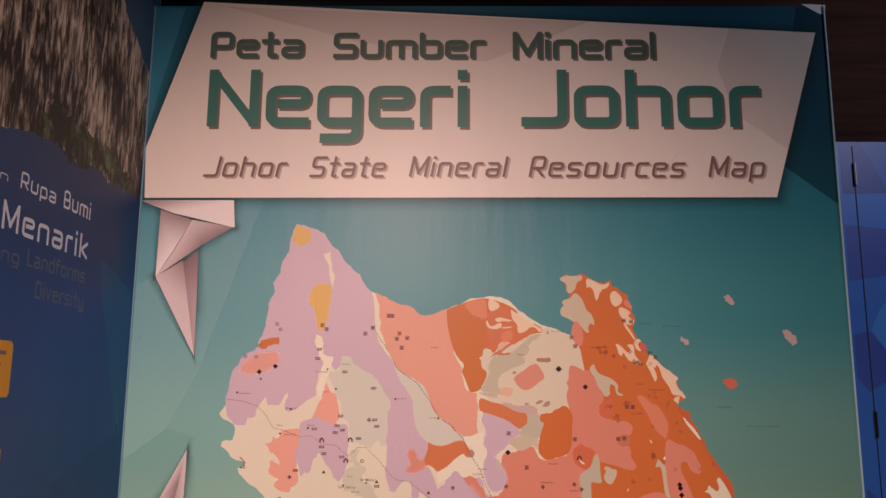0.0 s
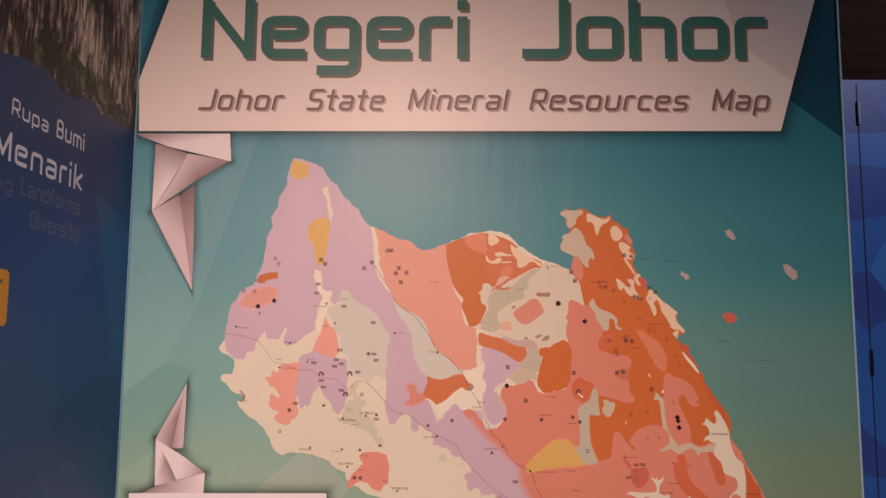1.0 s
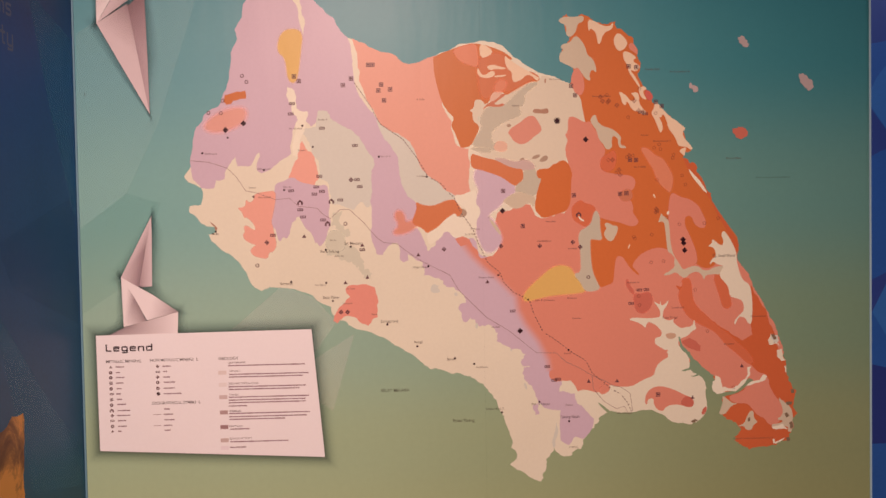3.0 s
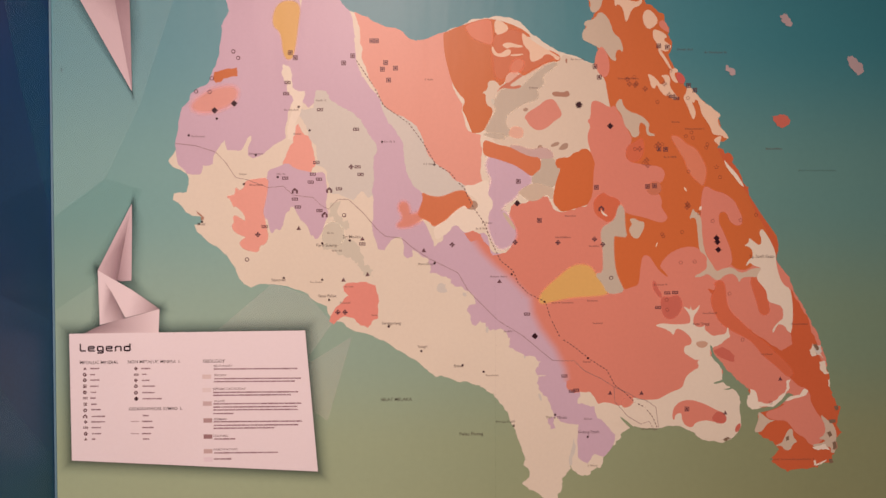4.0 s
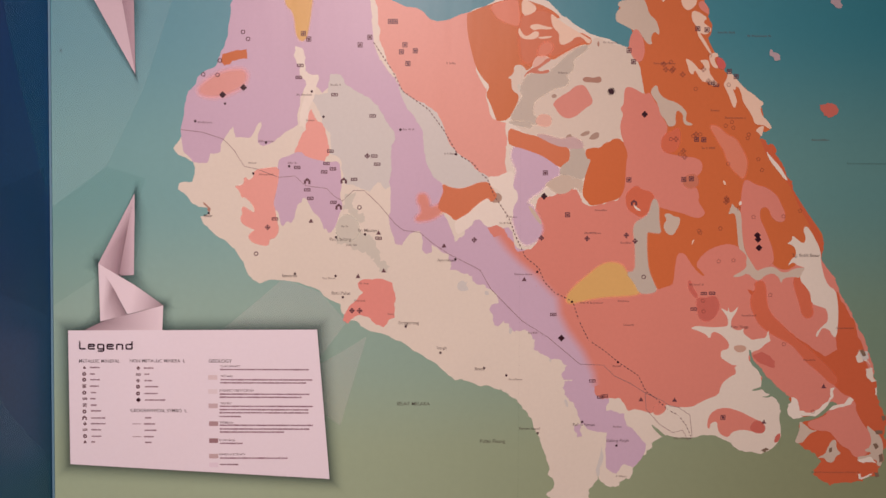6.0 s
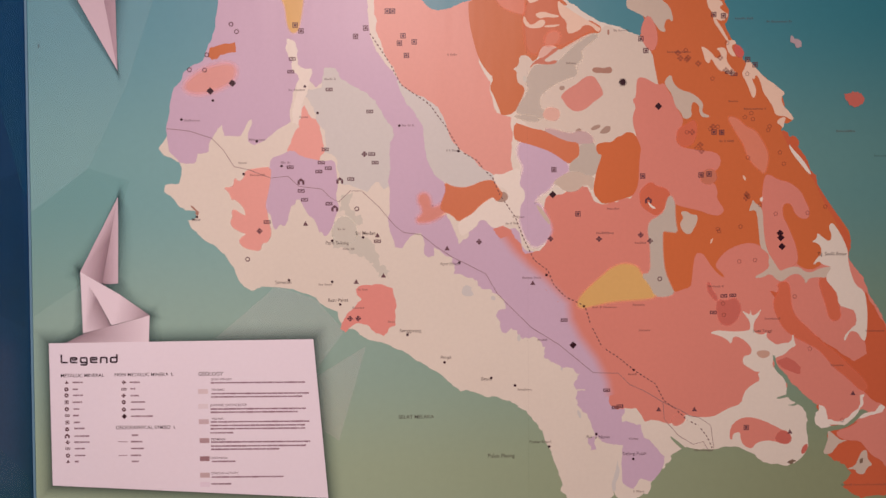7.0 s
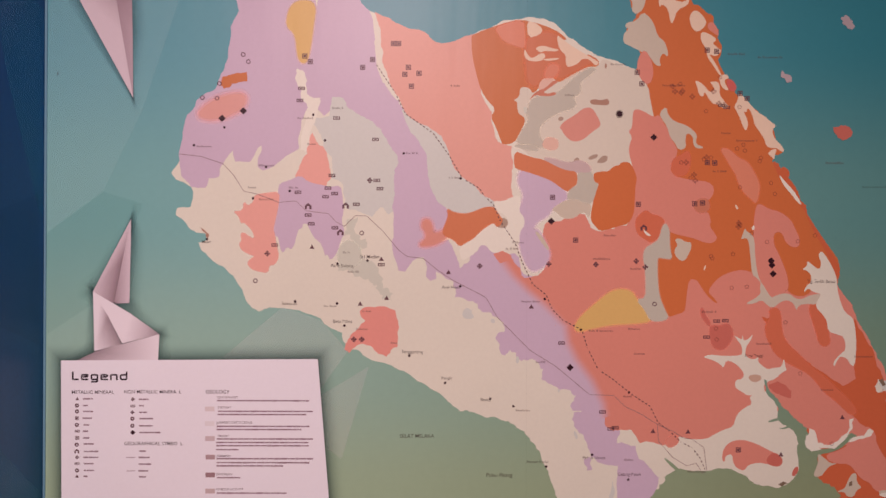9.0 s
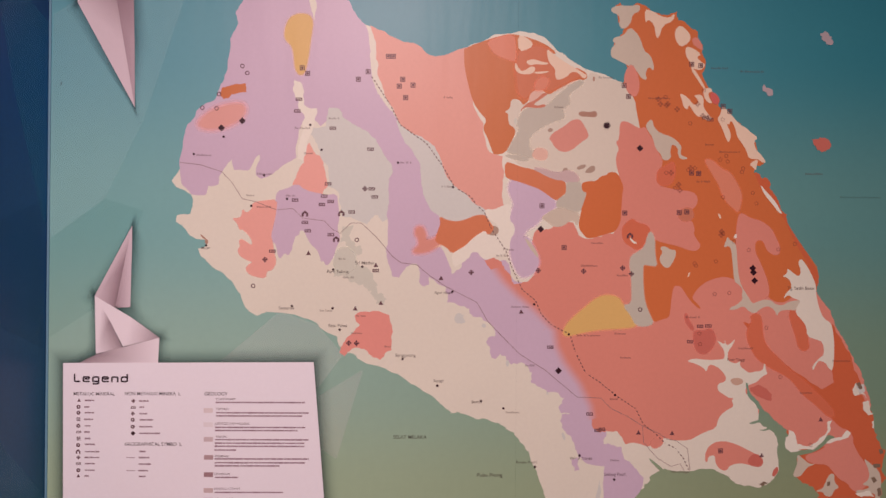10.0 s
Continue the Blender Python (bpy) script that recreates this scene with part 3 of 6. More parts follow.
region("land_north_east", ORANGE_RED, 1.85, 0.12, [(25.7, 200.6), (26.9, 201.4), (28.4, 200.2), (31.9, 201.2), (34.2, 199.9), (37.6, 198.3), (40.7, 198.7), (42, 199.5), (42.4, 196.8), (45.2, 195.3), (47.5, 192.9), (48.8, 190.4), (48.9, 187.5), (49.6, 185.6), (49, 183.3), (49.9, 179.5), (51, 178.3), (52.5, 176.1), (53.6, 173.8), (56.1, 171.3), (58.9, 167.6), (61.7, 167), (63, 164.7), (63.8, 161.9), (65.3, 159.1), (63, 158.7), (62.6, 156.8), (64.1, 152.6), (48.3, 135.5), (32.7, 150.9), (29.7, 175.9), (27.8, 179.7), (28.8, 183.6), (28.2, 185.5), (25.6, 187.4), (25.2, 190.3), (26.6, 192.2), (28, 194.8), (26.4, 196.1), (26.1, 198.6)], "coast")
region("land_east", ORANGE_DEEP, 2, 0.12, [(63.1, 156.9), (71.7, 141), (77.2, 133.7), (80, 127.8), (79.1, 124.7), (80.5, 120), (83.7, 116.1), (88.5, 109.1), (90.5, 103.5), (91.3, 100.4), (92.9, 98.1), (93.7, 94.9), (94.4, 93.4), (95, 88.7), (96.9, 84.1), (97.6, 81.7), (96.9, 78.6), (98.5, 76.3), (96.9, 74.7), (96.2, 70.1), (95.4, 67.7), (91.6, 66.2), (87.7, 66.2), (83, 65.1), (79.9, 67), (78.3, 69.3), (80.7, 70.9), (79.1, 73.2), (76.7, 74.8), (74.4, 76.4), (73.2, 77.1), (75.2, 79.5), (74.4, 81.3), (75.5, 82.6), (72.2, 85), (71.4, 88), (72.5, 89.6), (69.8, 91.9), (65.9, 95.8), (61.4, 101), (53.3, 104.4), (48.3, 135.5)], "coast")
region("land_west", CREAM, 2.15, 0.05, [(-88.1, 156.4), (-90.3, 153.4), (-89.1, 151.6), (-85.3, 149.8), (-84.8, 146.7), (-85.4, 144.7), (-88.8, 144.3), (-89.1, 142.6), (-83.8, 138.1), (-81.5, 137.9), (-81.2, 136.3), (-83.4, 135.6), (-82.5, 133.6), (-78.4, 130.1), (-74.5, 127.3), (-72.2, 123.8), (-69.8, 119.2), (-67.9, 118.2), (-62.6, 119.1), (-57.7, 118.5), (-52.9, 116.7), (-49.4, 113.9), (-46.9, 112.9), (-46.7, 111), (-45.3, 108.9), (-39.7, 106.1), (-30, 102.5), (-24.4, 98.7), (-18.9, 94.7), (-14.7, 93.3), (-7.7, 91.5), (10.5, 95.9), (-4.7, 131), (-32.3, 161.7), (-59.9, 172.8)], "coast")
region("land_south", CREAM, 2.3, 0.136, [(-18.9, 94.7), (-7.7, 91.5), (-2.1, 88.7), (0.7, 86.4), (2.8, 83.3), (4.9, 79), (7.9, 71), (9.6, 65.2), (7.4, 62.7), (12.1, 59.8), (17, 57.1), (18.7, 61), (18.9, 64.2), (21.1, 68), (22.8, 65.6), (26.7, 65), (29.6, 66.9), (31.8, 72.1), (35.4, 77.3), (34.4, 78.8), (30.2, 91.5), (9.2, 105.7), (-11.8, 105.9)], "coast")
region("land_heart", CREAM, 2.45, 0, [(-83.5, 159.1), (-70.9, 172.9), (-56.9, 197.5), (-46, 186.5), (-32.2, 180.9), (-11.4, 180.9), (9.3, 180.8), (21.8, 171.1), (34.4, 157.2), (51.2, 130.6), (62.4, 116.6), (54.1, 105.4), (42.8, 91.4), (23.1, 88.8), (2.1, 94.6), (-25.8, 103.2), (-46.6, 114.5), (-63.2, 123), (-74.2, 131.4), (-82.3, 144)], "print")
region("lilac_north_west", LILAC, 2.6, 0.05, [(-88.2, 156.1), (-87.5, 161.9), (-86.9, 166), (-86.4, 168), (-84.3, 170.2), (-83.9, 171.8), (-82.5, 173), (-79.6, 174.3), (-78.7, 175.9), (-78.3, 177.1), (-76, 182.9), (-75.4, 190.6), (-73.3, 194.5), (-74.1, 197.5), (-71.1, 205.3), (-67, 218.2), (-57.2, 215.1), (-50.2, 206), (-40.3, 194.7), (-38.8, 185.1), (-36.7, 176.1), (-40.6, 172.7), (-46.1, 172.1), (-51.7, 167.9), (-55.1, 171.4), (-56.5, 168.7), (-57.5, 164.5), (-58, 159.7), (-61.2, 157.7), (-64, 155.3), (-67, 154), (-68.4, 154.9), (-68.4, 156.9), (-67.4, 159.3), (-67.5, 160.3), (-68.3, 159.8), (-69.4, 157.7), (-70.4, 156.2), (-74.2, 156.3), (-74.8, 159), (-75.8, 158), (-77.2, 155.7), (-78.1, 154.2), (-78.1, 152.5), (-80.8, 152), (-81.6, 149.6), (-85.3, 149.8), (-87.7, 152.5)], "print")
region("lilac_band", LILAC, 2.75, 0.06, [(-48.2, 171.4), (-45.4, 166.5), (-40.6, 163.1), (-37.6, 158.9), (-35.9, 154.8), (-36.3, 147.8), (-33.9, 143), (-33.9, 138.1), (-34.2, 134), (-32.6, 128.7), (-30.9, 128.4), (-29.1, 131.1), (-25.6, 132.5), (-21.4, 137.4), (-19, 141.1), (-20.3, 144.3), (-22.4, 149.2), (-22.7, 154.7), (-24.7, 160.2), (-27.5, 165.1), (-30.6, 169.2), (-33.4, 173.8), (-37.1, 176.6), (-41.9, 178.2), (-46, 178.2)], "print")
region("lilac_south_east", LILAC, 3.05, 0.12, [(-20, 136), (-18.6, 133.9), (-17.6, 130.4), (-17, 129.4), (-14.5, 132.2), (-11.7, 135.2), (-8.2, 134.1), (-4, 133.1), (0.1, 127.5), (7.8, 119.7), (13.4, 114.1), (14.8, 109.9), (20.4, 100), (23.2, 94.4), (23.1, 84.8), (19.6, 82.4), (16.8, 81.1), (16.1, 83.2), (14.7, 86.7), (12.6, 88.8), (11.6, 91), (14.2, 93.1), (11.9, 93.1), (11.2, 94.5), (12.8, 97.1), (9.4, 98.7), (5.6, 100.1), (3.8, 101.3), (4.2, 103.7), (2.9, 105.5), (1.5, 106.4), (-1.3, 105.8), (-2.7, 107.9), (-4.1, 108.6), (-5.5, 107.2), (-6.9, 110.1), (-7.9, 111.5), (-5.5, 113.4), (-5.9, 115.6), (-8.1, 117.1), (-9, 118), (-12.5, 120.4), (-15.9, 121.6), (-18.3, 122), (-18, 124.1), (-18.7, 126.1), (-20.8, 128.3), (-22.1, 132.5)], "print")
region("lilac_start", LILAC, 3.2, 0.05, [(-29.1, 132.3), (-26.3, 132.1), (-25.4, 129.7), (-25.6, 127.2), (-24.5, 126.1), (-23.1, 126.6), (-23.1, 128.6), (-20.8, 126.9), (-18.7, 126.1), (-17, 128.3), (-18.6, 133.9), (-20, 136.6), (-25.6, 134.6)], "print")
region("lilac_cape", LILAC, 3.5, 0.06, [(16.1, 82.9), (17.8, 84.3), (21.7, 84.8), (24.3, 85.2), (26.7, 84.2), (29.8, 84.2), (30.2, 80.2), (32.3, 77.8), (33.8, 76.2), (32.7, 72.4), (30.5, 70), (27.9, 70.8), (26, 68.2), (24.1, 69.1), (23.4, 69.7), (23, 74.6), (23.4, 79.2), (20.3, 79.5), (17.8, 80.6)], "print")
region("grey_lens_west", GREY, 3.65, 0.075, [(-49.5, 172.8), (-46.8, 172.5), (-43.4, 168.6), (-39.2, 166.5), (-36.5, 163.1), (-33.7, 158.9), (-32.7, 156.1), (-33.8, 149.2), (-33.9, 143.7), (-35.3, 143), (-37.3, 144.8), (-39.4, 142.3), (-42.9, 143.7), (-46.1, 144.4), (-46.6, 147.9), (-47, 150.7), (-49.7, 152.1), (-49.7, 157.6), (-52.4, 163.1), (-54.4, 165.9), (-54.4, 167.3), (-50.3, 167.9)], "print")
region("grey_lens_mid", GREY, 3.8, 0.05, [(-31.9, 169.5), (-29.5, 170.6), (-25.4, 167.8), (-21.2, 164.4), (-18.9, 160.9), (-17.4, 155.4), (-15.1, 153), (-11.6, 151.6), (-8.6, 146.6), (-7.7, 144.9), (-14.4, 143.6), (-18.6, 142.9), (-22, 145.7), (-24.8, 150.5), (-25.5, 156.1), (-26.8, 160.2), (-29.6, 163.7)], "print")
region("grey_plain", GREY_PALE, 3.95, 0.188, [(-45.7, 141.7), (-42.9, 142.3), (-43.6, 138.2), (-40.9, 136.1), (-42.3, 132.6), (-39.5, 131.2), (-36.8, 127), (-34, 122.8), (-34, 120.7), (-36.8, 121.4), (-39.6, 125.6), (-43.7, 127.1), (-47.9, 128.5), (-46.4, 134), (-44.3, 136.1), (-46.4, 137.5)], "print")
region("salmon_north", SALMON_LIGHT, 4.4, 0.05, [(-38.9, 194.4), (-31.6, 190.9), (-21.9, 186.5), (-13.3, 189.1), (-13.5, 187.7), (-13.1, 182.2), (-11.8, 174), (-9, 169.1), (-9, 166.4), (-7.4, 161.5), (-3.9, 160.4), (-3.8, 153.2), (-3.3, 146.5), (-7.5, 146), (-10.9, 147.7), (-14.4, 151.2), (-18.5, 154.7), (-19.9, 158.8), (-21.9, 163), (-25.4, 165.5), (-30.9, 168.8), (-33.6, 173.4), (-36.1, 177.5), (-37.7, 183.7)], "print")
region("salmon_main", SALMON, 4.55, 0.075, [(-8.6, 133.1), (-4.1, 126.8), (3.6, 119.8), (9.2, 114.1), (9.9, 109.9), (16.1, 100.1), (18.9, 94.4), (20.1, 89.5), (22.2, 88), (26.8, 88.3), (29.2, 84.9), (33.1, 84.1), (38.6, 86.4), (43.3, 85.7), (48.7, 87.2), (64.4, 88.8), (69, 90.4), (74.6, 84.1), (79.3, 84.9), (95, 87.2), (91.7, 102.9), (86.1, 113.8), (79.7, 124.7), (77.3, 131.7), (71.7, 141), (64.1, 152.6), (57.5, 161.8), (42.7, 165.6), (37.2, 164.1), (34.1, 167.9), (30.2, 169.4), (27.1, 167.9), (25.6, 158.6), (25.7, 150.9), (26.5, 143.9), (25.3, 140.3), (18.3, 138.9), (16.2, 139.9), (14.8, 143.1), (9.2, 141.8), (5.1, 141.1), (3.9, 137.2), (5.3, 132.3), (2.9, 127.5), (-0.6, 126.8), (-2.6, 130.3), (-4, 132.7), (-6.1, 133.8)], "print")
region("salmon_west", SALMON_SOFT, 4.7, 0.075, [(-55.9, 162.5), (-54.5, 163.6), (-51.7, 160.1), (-50.4, 156.2), (-49.7, 152.3), (-51.1, 149.6), (-53.9, 149.3), (-57.4, 150.2), (-58.7, 151.8), (-58.4, 153.8), (-57.3, 156.3), (-55.9, 158.3)], "print")
region("salmon_coast", SALMON_DEEP, 5, 0.06, [(-46.3, 108.7), (-44.6, 112.4), (-41, 115.9), (-42.4, 118.4), (-41, 119.4), (-36.1, 119.6), (-33.4, 118.6), (-32.4, 114.4), (-32.7, 109.5), (-34.1, 108.9), (-35.6, 106.8), (-37.6, 107.5), (-39.7, 109.6), (-43.2, 109.6), (-45, 107.8)], "print")
region("orange_east", ORANGE_DEEP, 6.05, 0.05, [(83.7, 116.9), (86.1, 113), (88.5, 109.1), (90.5, 103.5), (91.8, 98.1), (94, 94.2), (95, 88.7), (97.3, 83.3), (96.9, 79.7), (92.2, 81), (89.9, 82.5), (88.8, 88), (83.6, 91.9), (81, 97), (77.4, 100.5), (71.7, 104.3), (66.7, 107.9), (63.1, 111.6), (59.9, 117.2), (63, 116.8), (65.2, 111.2), (68.8, 107.5), (76, 102.9), (81, 99.6), (84.1, 101.3)], "print")
region("orange_west", ORANGE, 6.8, 0.062, [(-77.5, 177.7), (-74.3, 178.6), (-71.3, 179), (-71.1, 176.6), (-75, 176), (-77, 174.7), (-78, 175.6)], "print")
region("orange_cape", ORANGE_DEEP, 6.95, 0.08, [(79.1, 68.9), (80.2, 71.4), (82.2, 70.9), (83.8, 71.3), (85.3, 74), (87.6, 75.5), (89.9, 74.4), (90.4, 72.4), (93.9, 71.3), (95.1, 69.3), (93.1, 68.5), (92, 67), (87.7, 66), (83, 65.4), (80.7, 66.7), (78.3, 68.2)], "print")
region("brown_bank", SALMON_DARK, 8, 0.075, [(61.8, 99.9), (64.1, 100.8), (66.3, 99.7), (67.7, 98.3), (67.5, 96.5), (64.9, 97.2), (62.8, 98.3)], "print")
region("yellow_tip", YELLOW, 8.3, 0.0, [(-67, 218), (-61.5, 215.8), (-61.9, 211.9), (-65.2, 210.3), (-68, 212.6)], "print")
region("stream", CREAM_LIGHT, 8.75, 0.088, [(-58.7, 179.9), (-57.1, 179.4), (-56, 176.9), (-56, 173.5), (-54.4, 172.5), (-52.7, 172.5), (-53.3, 168.6), (-54.4, 165.6), (-55.2, 163.8), (-55.5, 160.4), (-56.2, 158.7), (-57.7, 159.3), (-57.2, 163.8), (-56.5, 168.7), (-56.5, 171.4), (-57.4, 174.2)], "print")
region("stream_north", CREAM, 8.9, 0.062, [(-57, 207.4), (-54.7, 208.4), (-54, 204.4), (-52.9, 199.5), (-53.6, 195.6), (-54.9, 200.5), (-55.4, 204.4)], "print")
region("divide", CREAM, 9.05, 0.062, [(-38.8, 187.8), (-37.4, 185.8), (-36.6, 181), (-33.6, 173.8), (-32.3, 171.6), (-33.6, 172.4), (-36.1, 175.7), (-38.4, 180.7)], "print")
plot("basin", CREAM_BASIN, 5.00, 0, 1, [(-2.2, 160.5), (-2.9, 161.3), (-1.6, 163.9), (-0.4, 166.5), (-0.9, 168.0), (-2.2, 168.7), (-2.6, 170.3), (-2.5, 171.7), (-3.6, 172.1), (-2.0, 173.1), (-1.9, 175.3), (-0.4, 175.6), (1.3, 173.9), (3.1, 174.8), (7.1, 177.4), (9.9, 177.9), (14.0, 180.2), (18.1, 180.9), (18.8, 182.6), (20.2, 182.6), (23.6, 181.0), (26.0, 180.7), (27.8, 180.2), (29.2, 178.6), (30.5, 176.2), (31.8, 173.2), (33.5, 171.4), (35.4, 170.7), (36.0, 168.4), (34.7, 166.6), (33.7, 168.7), (32.2, 168.0), (29.4, 169.7), (27.7, 170.1), (26.9, 169.3), (26.8, 165.2), (25.8, 164.5), (26.8, 162.8), (26.1, 161.1), (25.9, 159.4), (26.5, 156.4), (24.1, 156.2), (21.4, 154.5), (18.6, 154.1), (17.3, 151.3), (18.4, 151.1), (16.4, 145.5), (12.6, 145.5), (12.8, 153.8), (6.9, 155.6), (1.3, 157.5)])
plot("peach_north_west", PEACH, 5.07, 1.8, 2, [(-83.7, 167.9), (-81.6, 170.4), (-77.5, 172.7), (-72.7, 173.5), (-71.4, 172.1), (-72.8, 169.6), (-76.1, 167.9), (-80.3, 166.9)])
plot("yellow_north", YELLOW, 5.13, 0.7, 2, [(-60.5, 195.6), (-57.7, 197.4), (-53.8, 196.6), (-54.6, 190.8), (-55.3, 185), (-56.3, 181.1), (-58.3, 182.1), (-58.8, 188.8), (-61.4, 190.7)])
plot("orange_blob", SALMON_DULL, 5.20, 1.3, 2, [(-26.3, 141.5), (-24.9, 141.5), (-24.2, 139.9), (-24.1, 138.2), (-22.4, 138.1), (-21.0, 139.0), (-20.2, 138.2), (-21.0, 136.8), (-23.5, 135.4), (-26.3, 135.0), (-27.1, 135.4), (-25.4, 136.8), (-25.7, 138.8), (-26.6, 139.9)])
plot("lilac_centre", LILAC, 5.26, 1.0, 1, [(-1.4, 154.3), (0.7, 153.9), (3.4, 153.0), (6.2, 151.8), (8.3, 150.3), (10.0, 148.6), (10.0, 147.1), (8.1, 145.9), (6.1, 144.3), (5.0, 142.6), (2.6, 141.5), (1.2, 139.1), (2.7, 139.2), (4.1, 136.8), (5.8, 133.2), (5.3, 131.3), (3.8, 129.5), (1.7, 128.7), (0.3, 129.8), (-1.0, 132.6), (-1.7, 135.0), (-1.9, 138.4), (-0.5, 140.5), (-0.8, 142.6), (-2.0, 143.7), (-1.3, 146.0), (-0.6, 148.1), (-2.1, 150.9), (-2.1, 152.9)])
plot("orange_main", ORANGE_RED, 5.33, 0, 1, [(30.6, 178.6), (32.5, 185.4), (46.2, 186.9), (52.0, 176.1), (60.6, 161.1), (62.8, 156.3), (65.0, 151.6), (70.1, 145.4), (73.7, 139.9), (77.3, 135.1), (80.2, 131.0), (78.9, 128.2), (76.8, 126.7), (74.1, 125.3), (71.4, 122.5), (68.6, 122.5), (66.5, 123.9), (62.9, 128.0), (58.7, 128.0), (55.2, 129.3), (51.8, 128.6), (49.0, 127.2), (47.0, 125.0), (46.3, 123.4), (47.8, 122.0), (48.8, 120.6), (47.8, 120.9), (45.7, 122.9), (44.2, 125.3), (43.2, 126.7), (41.4, 126.7), (40.8, 122.9), (40.6, 120.1), (40.2, 118.3), (38.1, 117.7), (36.3, 117.0), (35.3, 118.6), (33.8, 122.1), (33.3, 126.3), (33.2, 132.4), (34.9, 138.8), (34.4, 159.5), (31.4, 171.8)])
plot("orange_north", ORANGE, 5.39, 0, 1, [(-14.2, 188.9), (-14.3, 187.4), (-14.1, 183.6), (-13.2, 179.5), (-11.9, 174.8), (-10.0, 171.8), (-8.1, 170.0), (-9.3, 167.7), (-8.1, 165.6), (-6.8, 162.1), (-6.2, 160.7), (-3.2, 161.3), (-1.8, 163.9), (-0.5, 166.7), (-0.9, 168.0), (-2.2, 168.7), (-2.6, 170.3), (-2.5, 171.7), (-3.6, 172.1), (-2.0, 173.1), (-1.9, 175.3), (-0.4, 175.6), (0.8, 174.9), (1.3, 173.9), (2.7, 174.8), (3.1, 176.7), (4.0, 177.8), (6.2, 178.1), (7.1, 177.4), (8.2, 176.7), (9.9, 177.9), (12.0, 179.1), (14.0, 180.2), (16.1, 180.9), (17.5, 180.7), (18.4, 181.5), (18.0, 182.6), (16.9, 183.2), (15.7, 183.9), (14.6, 183.8), (13.6, 182.8), (12.6, 182.0), (10.3, 181.5), (10.0, 184.9), (8.4, 187.6), (10.5, 187.6), (6.8, 190.4), (0.3, 192.5), (-3.7, 192.6)])
plot("orange_upland", ORANGE_SOFT, 5.46, 1.2, 2, [(0.1, 189.2), (-0.5, 183.7), (-0.1, 179.7), (0.3, 176.9), (2.1, 175.6), (3.7, 178.1), (6.5, 178.6), (8.6, 177.8), (12.0, 179.8), (15.8, 181.7), (17.4, 182.3), (14.7, 183.1), (12.8, 181.7), (10.3, 181.1), (9.4, 184.7), (7.7, 189.5)])
plot("grey_north", GREY_BASIN, 5.52, 0.5, 1, [(-0.3, 169.0), (1.1, 172.2), (2.4, 173.1), (4.5, 173.2), (7.3, 173.6), (9.3, 175.4), (11.3, 177.3), (14.0, 179.5), (16.4, 180.6), (17.5, 180.2), (16.1, 179.0), (14.1, 177.6), (13.1, 176.4), (13.7, 175.0), (12.8, 173.7), (11.4, 173.0), (12.4, 171.3), (11.4, 170.2), (8.7, 169.5), (6.6, 168.4), (4.6, 167.1), (3.2, 165.8), (2.9, 164.0), (3.3, 162.2), (4.7, 161.7), (3.7, 159.9), (1.9, 160.9), (-2.9, 161.3), (-1.8, 163.5), (-0.2, 166.0), (0.6, 167.4)])
plot("grey_hem", GREY_BASIN, 5.59, 0.3, 1, [(-3.6, 160.7), (-0.8, 160.8), (2.4, 160.7), (2.9, 159.2), (0.6, 159.4), (-1.5, 159.9)])
plot("upland_branch", ORANGE_BROWN, 5.65, 0, 1, [(0.7, 172.6), (1.7, 173.9), (3.1, 174.8), (4.5, 175.6), (5.8, 176.7), (7.2, 177.4), (7.9, 176.9), (6.3, 175.8), (4.9, 174.8), (4.1, 174.2), (5.2, 173.8), (6.6, 174.3), (7.4, 174.1), (7.1, 173.5), (5.5, 173.2), (3.5, 173.3), (2.4, 173.5), (1.3, 173.0), (0.8, 172.3)])
plot("upland_notch", SALMON_PALE, 5.72, 0, 1, [(2.7, 175.0), (3.2, 176.7), (4.2, 177.8), (5.9, 178.1), (6.9, 177.5), (6.1, 176.7), (4.9, 175.6), (3.6, 174.8)])
plot("upland_patch", SALMON_WARM, 5.78, 0.8, 2, [(4.4, 178.1), (4.8, 180.0), (5.8, 181.1), (7.1, 181.4), (8.1, 180.4), (7.2, 178.6), (6.1, 178.1)])
plot("hook", CREAM_WARM, 5.85, 0, 1, [(-0.8, 185.1), (-0.9, 183.5), (0.1, 182.3), (2.0, 182.0), (3.7, 182.3), (4.6, 183.2), (4.3, 184.2), (3.1, 184.1), (2.0, 183.2), (0.9, 182.9), (0.1, 183.7), (-0.4, 184.8)])
plot("hook_line", CREAM_WARM, 5.91, 0, 1, [(4.2, 182.7), (6.4, 182.9), (8.1, 183.0), (7.9, 182.7), (6.4, 182.3), (4.4, 182.3)])
plot("peach_crest", SALMON_WARM, 5.98, 0.5, 1, [(-8.3, 190.6), (-5.0, 191.8), (-1.2, 192.6), (-0.7, 189.5), (-0.6, 185.5), (-2.5, 185.9), (-6.0, 187.3), (-7.1, 188.7)])
plot("crest_cream", CREAM_WARM, 6.04, 0, 1, [(-0.2, 192.4), (1.9, 192.0), (4.0, 190.3), (3.2, 188.9), (0.1, 187.9)])
plot("crest_streak", CREAM_WARM, 6.11, 0, 1, [(1.8, 185.5), (3.9, 186.2), (6.1, 185.5), (8.2, 185.1), (7.3, 184.6), (4.4, 184.8), (3.2, 184.3)])
